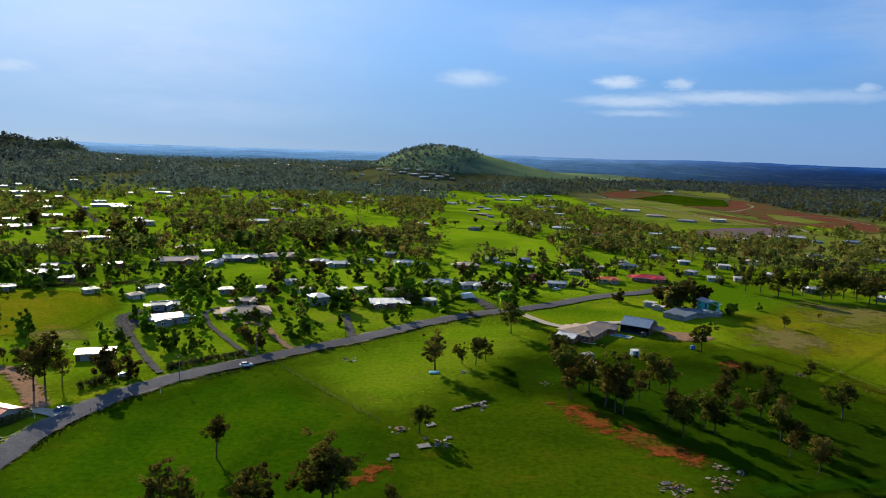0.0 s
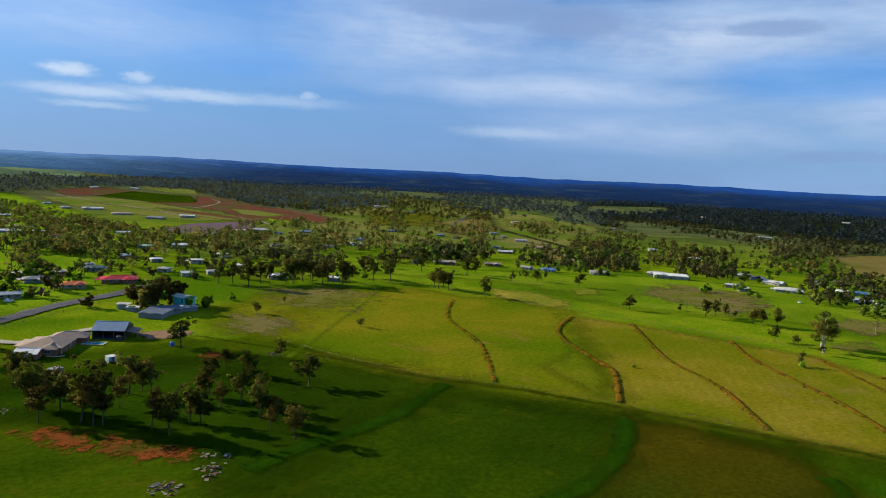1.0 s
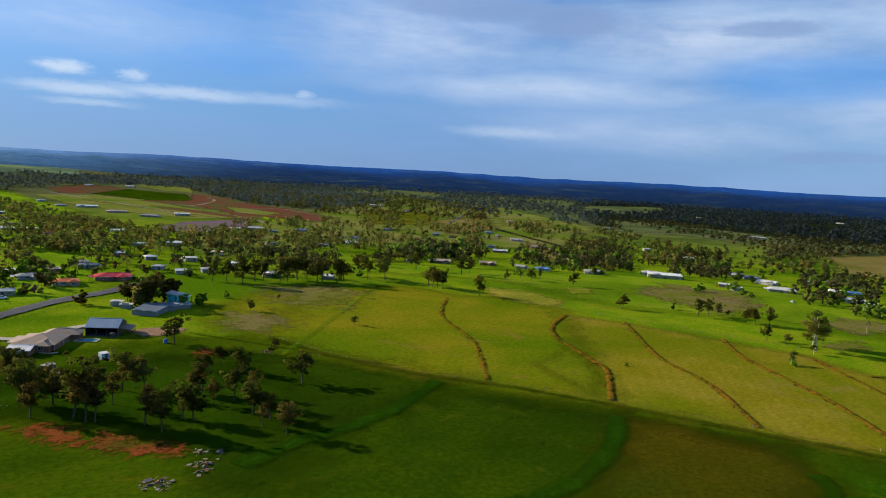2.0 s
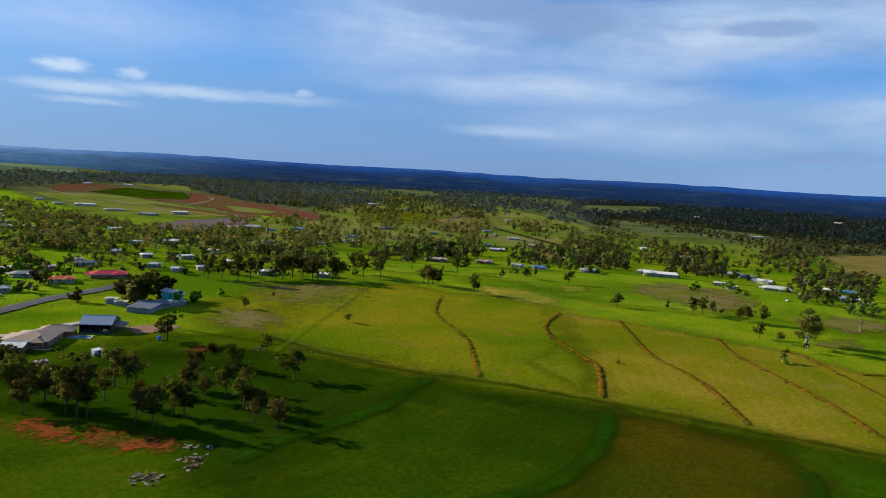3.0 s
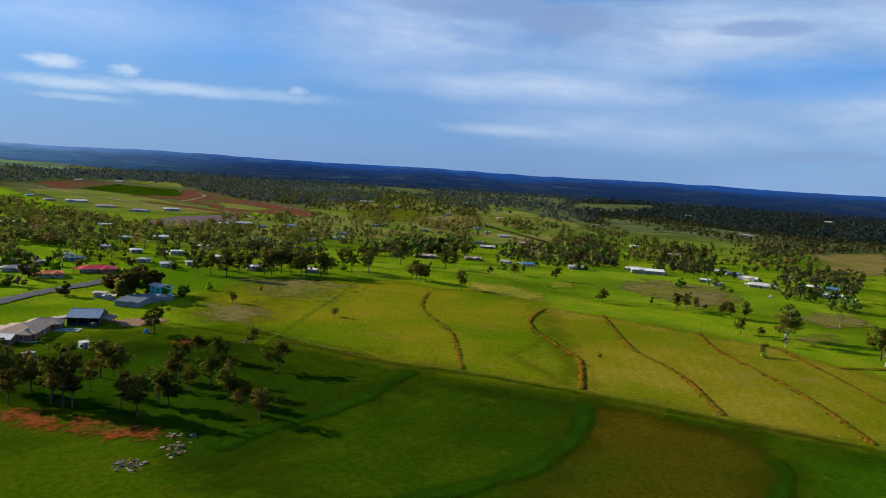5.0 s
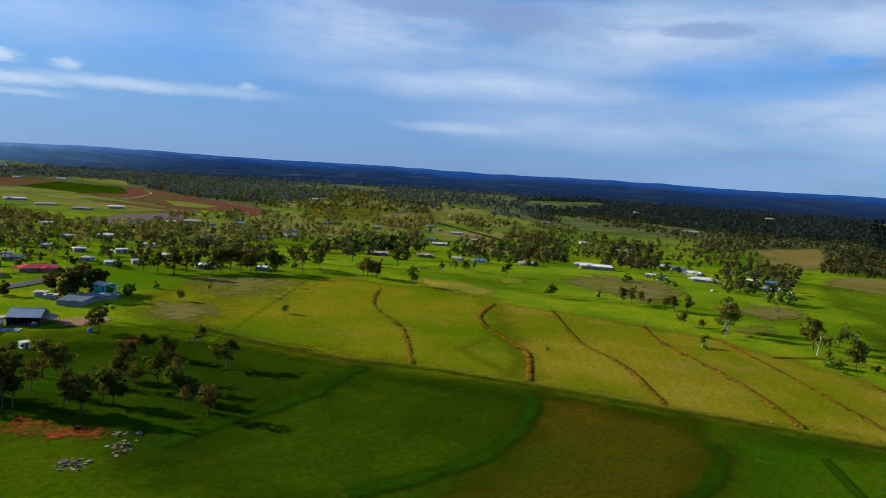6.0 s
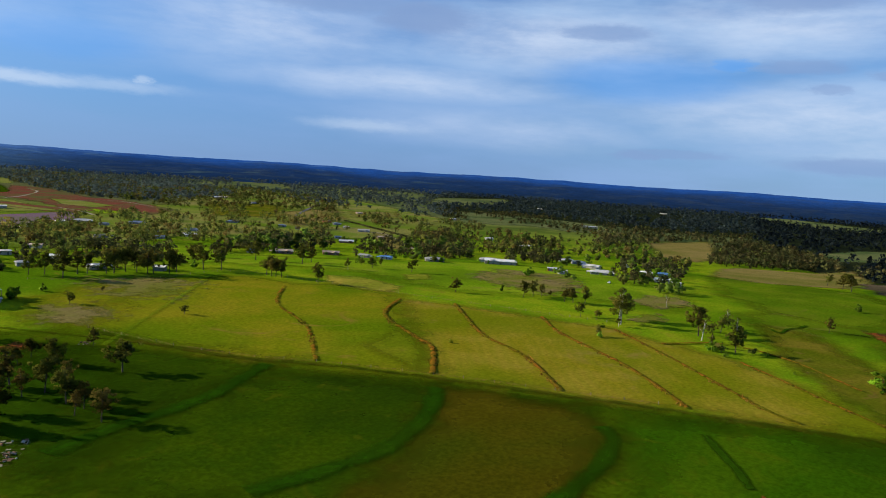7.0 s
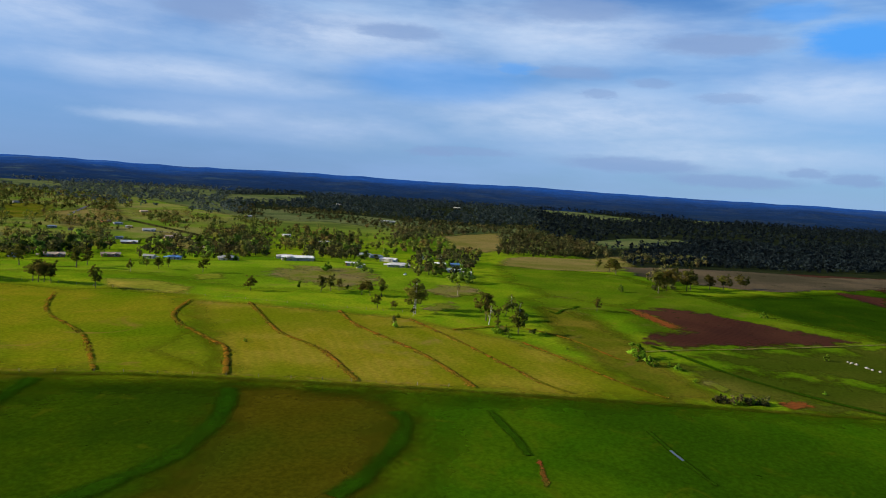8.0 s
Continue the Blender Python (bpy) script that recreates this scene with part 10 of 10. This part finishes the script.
plant("street", [(-26.0, 553.0, 12.4), (399.8, 508.4, 15.6), (420.5, 521.9, 16.1), (421.2, 510.0, 17.0), (425.6, 498.8, 17.9), (464.1, 526.8, 18.0), (468.3, 514.5, 19.0), (520.7, 554.3, 21.9), (512.6, 532.6, 17.8), (377.8, 496.5, 13.0), (497.8, 504.9, 13.6), (568.1, 491.4, 16.8), (577.6, 511.7, 16.1), (618.1, 493.8, 17.7), (522.0, 403.1, 15.9), (611.1, 461.4, 20.8), (636.6, 461.9, 21.4), (573.4, 402.3, 16.8), (673.2, 461.7, 17.0), (611.0, 401.9, 11.7)])
plant("street", [(668.5, 345.2, 15.7), (736.9, 368.1, 15.8), (736.0, 397.2, 17.4), (784.0, 453.0, 18.8), (915.8, 513.2, 20.1), (856.1, 439.9, 20.0), (759.0, 338.1, 9.3), (781.1, 335.7, 9.5), (746.6, 286.8, 14.1), (670.6, 249.8, 13.8), (559.8, 201.6, 12.4), (875.7, 294.3, 16.2), (753.0, 247.2, 13.9), (512.9, 177.0, 11.3), (509.9, 190.4, 9.6), (495.4, 150.8, 10.8), (490.5, 142.9, 9.9), (486.9, 154.4, 8.2), (627.7, 299.4, 11.1), (500.8, 233.6, 6.2)])
plant("street", [(491.0, 222.8, 5.2), (117.6, 351.7, 13.8), (126.6, 358.2, 16.0)])
around(-114.4, 295.7, 14.7, 1)
around(-125.1, 319.6, 11.4, 2)
around(-146.3, 361.7, 11.9, 3)
around(-215.5, 382.3, 12.7, 4)
around(-167.1, 450.7, 23.4, 5)
around(-142.3, 445.4, 15.7, 6)
around(-132.7, 468.3, 21.5, 7)
around(-107.7, 482.7, 23.7, 8)
around(-79.5, 465.3, 11.0, 9)
around(-67.0, 456.4, 11.5, 10)
around(-86.7, 314.3, 20.7, 11)
around(-91.9, 336.4, 10.8, 12)
around(-92.1, 369.0, 7.0, 13)
around(-82.0, 390.1, 6.8, 14)
around(-58.9, 342.4, 8.0, 15)
around(-25.0, 340.8, 16.2, 16)
around(-23.6, 368.7, 8.5, 17)
around(-15.1, 366.2, 6.8, 18)
around(-24.8, 469.3, 11.6, 19)
around(18.1, 467.6, 14.8, 20)
around(1.7, 399.8, 15.1, 21)
around(17.7, 395.9, 12.1, 22)
around(30.6, 397.7, 17.7, 23)
around(44.1, 475.9, 8.8, 24)
around(56.2, 464.7, 9.4, 25)
around(68.5, 408.0, 10.4, 26)
around(90.3, 453.3, 13.0, 27)
around(102.3, 427.5, 12.9, 28)
around(130.3, 437.3, 19.3, 29)
around(129.8, 486.0, 10.7, 30)
around(59.3, 430.6, 6.6, 31)
around(-217.1, 351.0, 7.8, 32)
around(-363.0, 600.7, 27.3, 33)
around(-282.3, 485.3, 13.5, 34)
around(-273.4, 487.3, 13.4, 35)
around(-433.0, 779.8, 14.8, 36)
around(-382.7, 698.6, 17.8, 37)
around(-273.6, 655.2, 15.2, 38)
around(-296.2, 695.1, 8.0, 39)
around(-181.5, 511.1, 12.7, 40)
around(-220.9, 548.1, 9.9, 41)
around(-267.2, 547.1, 14.7, 42)
around(-302.8, 573.4, 7.8, 43)
around(-293.1, 576.9, 9.3, 44)
around(-221.5, 631.5, 9.2, 45)
around(-180.8, 709.0, 19.8, 46)
around(-208.3, 768.9, 8.8, 47)
around(-197.2, 853.1, 13.6, 48)
around(-174.5, 832.4, 9.0, 49)
around(-18.6, 730.5, 11.2, 50)
around(-77.6, 641.3, 10.8, 51)
around(-93.6, 642.4, 6.9, 52)
around(134.9, 793.3, 19.0, 53)
around(106.4, 808.8, 12.3, 54)
around(158.4, 793.4, 13.7, 55)
around(249.7, 821.7, 14.7, 56)
around(34.0, 706.9, 10.7, 57)
around(333.1, 806.6, 12.3, 58)
around(241.5, 634.1, 14.1, 59)
around(167.5, 466.9, 6.7, 60)
around(173.6, 444.2, 6.9, 61)
around(190.9, 445.6, 6.7, 62)
around(205.4, 618.9, 10.1, 63)
around(354.8, 659.4, 18.8, 64)
around(482.8, 712.1, 22.9, 65)
around(414.2, 662.0, 10.3, 66)
around(220.7, 468.8, 6.7, 67)
around(221.6, 415.6, 11.1, 68)
around(251.0, 393.1, 6.6, 69)
around(389.3, 479.0, 6.6, 70)
around(417.3, 471.0, 16.8, 71)
around(458.1, 452.5, 14.6, 72)
around(468.8, 420.7, 9.0, 73)
around(478.5, 402.8, 10.8, 74)
around(512.8, 374.2, 16.8, 75)
around(564.4, 335.9, 28.8, 76)
around(583.4, 360.3, 18.7, 77)
around(641.7, 613.4, 17.9, 78)
around(549.2, 271.7, 9.9, 79)
around(533.6, 254.7, 6.6, 80)
around(711.2, 342.3, 15.7, 81)
around(690.5, 316.7, 13.8, 82)
around(640.1, 278.3, 16.2, 83)
around(571.7, 236.4, 19.7, 84)
around(623.6, 216.6, 14.4, 85)
around(628.1, 202.8, 12.0, 86)
around(563.1, 180.5, 11.7, 87)
around(543.9, 162.7, 6.6, 88)
around(759.3, 267.4, 7.2, 89)
around(720.3, 271.3, 6.9, 90)
around(110.3, 865.8, 7.3, 91)
around(161.6, 734.5, 7.9, 92)
around(186.7, 740.7, 6.9, 93)
around(132.0, 632.6, 7.5, 94)
around(-20.6, 850.3, 7.7, 95)
around(-397.7, 793.5, 8.1, 96)
around(-397.5, 656.6, 14.0, 97)
around(-322.0, 593.9, 9.2, 98)
around(-275.9, 586.4, 9.8, 99)
around(-146.3, 539.5, 10.3, 100)
around(-160.6, 490.8, 9.5, 101)
around(-230.1, 416.4, 7.9, 102)
around(-196.7, 427.4, 8.6, 103)
around(-208.6, 413.5, 6.7, 104)
around(-58.8, 463.6, 6.8, 105)
around(-48.5, 472.4, 6.6, 106)
around(129.6, 501.0, 7.2, 107)
around(36.6, 496.0, 8.0, 108)
around(-35.9, 506.9, 6.6, 109)
around(-12.1, 461.4, 6.6, 110)
around(84.8, 474.7, 9.5, 111)
around(107.2, 472.4, 6.7, 112)
around(60.9, 499.3, 6.6, 113)
around(-4.4, 348.2, 6.6, 114)
around(-40.9, 371.5, 6.6, 115)
around(-52.7, 370.0, 6.6, 116)
around(-133.7, 388.7, 6.9, 117)
around(-200.2, 378.4, 6.6, 118)
around(-174.6, 351.0, 6.6, 119)
around(-70.0, 367.0, 6.7, 120)
around(-109.4, 360.3, 6.9, 121)
around(-148.0, 341.6, 6.6, 122)
around(166.2, 542.7, 7.7, 123)
around(179.2, 516.4, 7.5, 124)
around(202.7, 502.1, 8.2, 125)
around(239.4, 540.1, 8.0, 126)
garden_trees([(-164.2, 241.2), (-281.7, 418.7), (-209.3, 451.2), (-126.7, 529.8), (-65.2, 513.2), (-6.8, 472.3), (71.3, 487.6), (122.7, 473.4), (113.0, 407.9), (52.0, 369.8), (21.1, 351.3), (-9.2, 322.4), (-40.5, 285.6), (-70.3, 258.7), (-100.3, 234.5), (-125.2, 214.3)], 10.5, 9.5, 0.46, 146)
woodland("woodland", [(-322.5, 410.8), (-729.8, 892.9), (-406.2, 1064.3), (-146.1, 1302.2), (259.4, 1493.5), (287.4, 1094.0), (150.4, 503.4), (71.3, 487.6), (-7.0, 484.6), (-67.0, 527.7), (-129.6, 542.1), (-211.3, 455.7)], 13, 12, 64, 1.4, "grey-green trees thickly spread among houses", 147, 0.60, 0.012)
woodland("woodland", [(-754.0, 879.8), (-1117.5, 1250.8), (-735.8, 1932.0), (-302.8, 2354.9), (26.6, 1922.6), (274.4, 1950.4), (309.9, 1791.8), (-153.4, 1367.8), (-410.7, 1076.3)], 16, 13, 48, 1.8, "grey-green woods behind the town", 148, 0.36, 0.007, leaf=LEAFHAZEBLUE)
woodland("woodland", [(-1117.5, 1250.8), (-1355.3, 1519.6), (-1571.9, 3423.5), (-481.3, 4259.9), (27.1, 2031.9), (290.7, 2073.2), (26.6, 1922.6), (-302.8, 2354.9)], 22, 13, 26, 2.4, "hazy woods on the rise beyond the town", 149, 0.34, 0.006, leaf=LEAFHAZEBLUE, trunks=False)
woodland("woodland", [(-3.1, 1821.4), (370.0, 2153.8), (635.7, 2530.8), (1168.3, 2852.2), (1122.6, 2291.6), (909.3, 2092.0), (749.6, 2264.6), (309.9, 1791.8), (91.7, 1693.6)], 16, 9, 40, 1.56, "belt of dark trees along the ridge", 150, 0.25, 0.01, leaf=LEAFMID, trunks=False)
woodland("woodland", [(-509.0, 2893.0), (-331.2, 4487.7), (-96.1, 4498.9), (233.1, 4494.0), (515.4, 4470.2), (511.3, 3288.6), (26.9, 1973.6), (-151.2, 2060.8)], 18, 10, 24, 2.6, "scrub on the knoll", 151, 0.55, 0.008, leaf=LEAFHAZEBLUE, trunks=False)
woodland("woodland", [(181.0, 488.6), (205.6, 605.9), (479.2, 1015.6), (708.6, 1165.6), (846.6, 1100.0), (967.9, 971.8), (838.7, 788.9), (670.0, 670.1), (447.0, 578.3), (394.3, 603.5), (225.6, 477.5)], 12, 13, 56, 1.4, "clumps of trees scattered over the slope", 152, 0.72, 0.021)
woodland("woodland", [(1054.4, 1026.2), (1117.8, 958.4), (1146.6, 838.3), (1015.1, 589.4), (1125.4, 561.9), (801.1, 390.3), (658.7, 412.8), (596.1, 461.0), (802.0, 642.5), (915.0, 821.3)], 12, 13, 64, 1.4, "thick trees on the slope above the village", 153, 0.66, 0.021)
woodland("woodland", [(377.8, 496.5), (564.0, 672.9), (660.4, 671.1), (515.7, 506.6), (410.7, 465.8)], 10, 11, 60, 1.2, "trees screening the village houses", 154, 0.40, 0.02, leaf=LEAFEDGE)
woodland("woodland", [(577.4, 305.3), (959.4, 469.1), (1035.2, 385.6), (995.6, 291.6), (701.2, 203.5), (750.7, 261.7), (814.4, 331.5), (737.1, 340.2)], 16, 10, 56, 1.56, "trees along the village edge", 155, 0.62, 0.012)
woodland("woodland", [(631.0, 1446.4), (960.6, 1697.5), (1508.6, 1965.9), (1420.6, 1342.4), (1054.4, 1026.2), (895.8, 1164.4), (748.5, 1231.6)], 15, 13, 40, 1.7, "clumps of trees dotted over the far slope", 156, 0.6, 0.016)
woodland("woodland", [(840.0, 2087.2), (1250.0, 2375.4), (1467.1, 2111.4), (1222.3, 1591.4), (822.6, 1354.1), (729.7, 1548.6)], 17, 10, 40, 1.95, "dark trees along the foot of the ridge", 157, 0.28, 0.006, leaf=LEAFMID, trunks=False)
woodland("woodland", [(481.4, 2109.9), (872.9, 2951.3), (1791.6, 3286.0), (2471.9, 3225.9), (3073.0, 2914.1), (3535.6, 2523.7), (1247.2, 883.9), (1212.1, 976.0), (1254.3, 1388.9), (1383.5, 1990.7), (974.7, 2150.7)], 26, 13, 28, 2.4, "grey-green woods filling the valley", 158, 0.38, 0.004, leaf=LEAFMID, trunks=False)
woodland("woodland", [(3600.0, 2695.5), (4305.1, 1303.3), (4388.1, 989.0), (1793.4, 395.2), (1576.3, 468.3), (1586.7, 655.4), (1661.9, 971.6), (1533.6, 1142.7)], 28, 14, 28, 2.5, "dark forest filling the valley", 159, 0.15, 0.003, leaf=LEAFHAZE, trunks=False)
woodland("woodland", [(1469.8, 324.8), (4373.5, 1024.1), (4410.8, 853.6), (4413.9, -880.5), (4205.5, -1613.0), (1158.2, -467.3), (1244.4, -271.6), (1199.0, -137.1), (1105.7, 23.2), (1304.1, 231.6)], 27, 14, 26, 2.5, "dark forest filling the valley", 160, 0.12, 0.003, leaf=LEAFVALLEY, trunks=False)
woodland("woodland", [(962.7, 428.0), (1268.8, 560.1), (1444.5, 379.5), (1377.5, 246.3), (1170.2, 113.0), (1053.7, -16.7), (908.7, -17.8), (911.0, 48.1), (1178.5, 206.6), (1316.7, 343.5), (1181.3, 420.1)], 15, 10, 48, 1.69, "dark trees at the edge of the valley forest", 161, 0.25, 0.01, leaf=LEAFEDGE)
woodland("woodland", [(887.6, 586.2), (1344.9, 595.3), (1245.2, 444.2), (986.8, 337.5), (851.6, 367.5), (822.3, 436.0)], 18, 8, 48, 1.56, "trees sprinkled over the valley farms", 162, 0.62, 0.02)
woodland("woodland", [(-164.2, 241.2), (-281.7, 418.7), (-209.3, 451.2), (-126.7, 529.8), (-65.2, 513.2), (-6.8, 472.3), (71.3, 487.6), (122.7, 473.4), (116.4, 420.9), (53.6, 382.1), (21.5, 358.2), (-9.5, 331.7), (-41.4, 292.0), (-72.0, 264.8), (-101.6, 237.6), (-126.7, 216.9)], 13, 6, 48, 1.04, "bushes and small trees filling the gardens", 163, 0.6, 0.03)
woodland("woodland", [(-1092.1, 1278.8), (-2914.5, 3428.7), (-1567.1, 2548.9), (-2222.4, 3912.9), (-1375.2, 2541.9), (-985.5, 1831.5)], 22, 13, 26, 3.2, "dark woods on the far knoll", 164, 0.15, 0.004, leaf=LEAFMID, trunks=False)
woodland("woodland", [(-1359.5, 2475.7), (-1375.0, 2579.2), (-2079.7, 3990.6), (-2030.9, 4015.6), (-1955.5, 4052.5), (-1143.1, 2189.8)], 20, 9, 26, 2.4, "scrub on the far cone, paled by haze in its colour", 165, 0.3, 0.006, leaf=LEAFHAZEBLUE, trunks=False)
woodland("woodland", [(-281.7, 418.7), (-209.3, 451.2), (-126.7, 529.8), (-65.2, 513.2), (-6.8, 472.3), (71.3, 487.6), (122.7, 473.4), (155.9, 606.3), (68.6, 714.6), (-90.1, 706.6), (-292.1, 764.4), (-408.6, 610.4)], 12, 10, 56, 1.3, "trees crowding the gardens", 166, 0.62, 0.02)
woodland("woodland", [(514.5, 413.6), (811.7, 640.1), (939.6, 685.2), (897.4, 583.7), (599.5, 391.0)], 11, 11, 60, 1.2, "trees behind the village street", 167, 0.45, 0.02, leaf=LEAFEDGE)
woodland("woodland", [(592.4, 349.8), (891.1, 520.4), (996.5, 522.6), (845.7, 412.4), (633.1, 312.8)], 12, 10, 60, 1.2, "trees behind the village houses", 168, 0.4, 0.02, leaf=LEAFEDGE)
woodland("woodland", [(570.3, 230.6), (836.5, 328.2), (848.7, 247.4), (507.6, 145.6), (522.7, 173.4), (509.9, 190.4)], 13, 9, 60, 1.2, "trees between the village houses", 169, 0.5, 0.02, leaf=LEAFEDGE)
woodland("woodland", [(345.8, 90.0), (398.8, 100.6), (413.4, 83.6), (365.9, 64.8), (341.9, 41.8), (331.1, 56.2), (332.3, 70.8)], 9, 6, 60, 0.8, "scrub along the creek", 170, 0.45, 0.03)
woodland("woodland", [(925.4, 249.4), (1198.1, 320.3), (1438.7, 341.3), (1345.8, 229.1), (1228.0, 172.4), (996.6, 138.7), (946.5, 191.6)], 13, 12, 56, 1.5, "dark belt of trees at the stubble's edge", 171, 0.1, 0.01, leaf=LEAFEDGE)
woodland("woodland", [(543.8, 18.4), (655.5, 25.2), (693.4, 10.3), (560.0, 1.1)], 12, 12, 60, 1.4, "dark clump of trees by the fallow field", 172, 0.1, 0.01, leaf=LEAFEDGE)
woodland("woodland", [(855.2, 82.4), (1205.0, 108.0), (1687.0, -9.6), (1749.2, -105.2), (943.2, -63.1), (942.1, -17.5)], 14, 11, 50, 1.5, "trees in front of the forest, cloud shade in the leaf colour", 173, 0.2, 0.01, leaf=LEAFVALLEY)
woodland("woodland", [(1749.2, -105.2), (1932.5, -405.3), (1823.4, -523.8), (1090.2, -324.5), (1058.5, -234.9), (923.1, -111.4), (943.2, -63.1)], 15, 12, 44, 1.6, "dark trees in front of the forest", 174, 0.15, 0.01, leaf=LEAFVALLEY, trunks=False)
woodland("woodland", [(978.1, 343.2), (1192.8, 413.6), (1365.0, 380.5), (1077.7, 276.1), (990.0, 285.7)], 16, 8, 48, 1.3, "scattered trees in the stubble", 175, 0.5, 0.02, leaf=LEAFEDGE)
woodland("woodland", [(1489.5, 1109.5), (1615.2, 944.0), (1548.9, 639.5), (1542.2, 457.9), (1657.1, 364.3), (1325.6, 289.0), (1290.7, 381.3), (1275.1, 524.5), (1288.9, 751.2), (1210.8, 900.1)], 17, 11, 48, 1.6, "trees scattered over the valley farms", 176, 0.47, 0.012, leaf=LEAFEDGE)
woodland("woodland", [(145.1, 447.6), (179.3, 540.4), (264.7, 582.6), (324.4, 531.8), (384.2, 496.7), (317.4, 409.6), (247.5, 405.1), (184.9, 422.9)], 9.5, 9, 60, 1.1, "dark trees crowding the houses", 177, 0.55, 0.02, leaf=LEAFEDGE)
woodland("woodland", [(74.1, 453.0), (148.7, 898.9), (289.3, 1109.6), (292.0, 879.3), (411.6, 872.0), (510.3, 837.8), (342.5, 561.5), (273.0, 600.8), (185.6, 559.5), (135.7, 428.6)], 10, 9, 60, 1.1, "garden trees crowding the houses", 178, 0.50, 0.02)
woodland("woodland", [(459.6, 429.9), (726.6, 660.8), (802.0, 642.5), (518.5, 413.6)], 11, 9, 56, 1.2, "dark trees between village houses", 179, 0.60, 0.02, leaf=LEAFEDGE)
woodland("woodland", [(1093.5, 2702.6), (1279.5, 2679.8), (1229.1, 2144.2), (1020.6, 1701.4), (812.7, 1604.5), (757.6, 1708.0), (803.8, 2003.6)], 22, 12, 40, 1.7, "dark trees beside the graded site", 180, 0.42, 0.012, leaf=LEAFEDGE, trunks=False)
woodland("scrub", [(265.5, -26.5), (268.5, -26.5), (274.5, -35.0), (277.5, -45.5), (274.5, -46.0), (270.5, -36.5)], 1.5, 2.4, 60, 0.42, "long dark clump of bushes on the fence line", 181, 0.0, 0.1, leaf=LEAFEDGE, trunks=False)
stones = random.Random(31)
for i in range(11):
    f = i / 10
    ob = thing("boulder", 379 - 18.5 * f + stones.uniform(-2, 2), -85 - 14.5 * f + stones.uniform(-2, 2), stones.uniform(0, 360), "pale grey boulder lying in a loose row by the pasture", "boulder", "boulders by the creek")
    q = stones.uniform(0.35, 0.9)
    part("stone", Shape().tube([(0, 0, -0.2), (0.08 * q, 0.05, q * 0.45), (0.0, 0.1 * q, q * 0.85)], [q, q * 0.85, q * 0.35], 8), ROCK, ob)
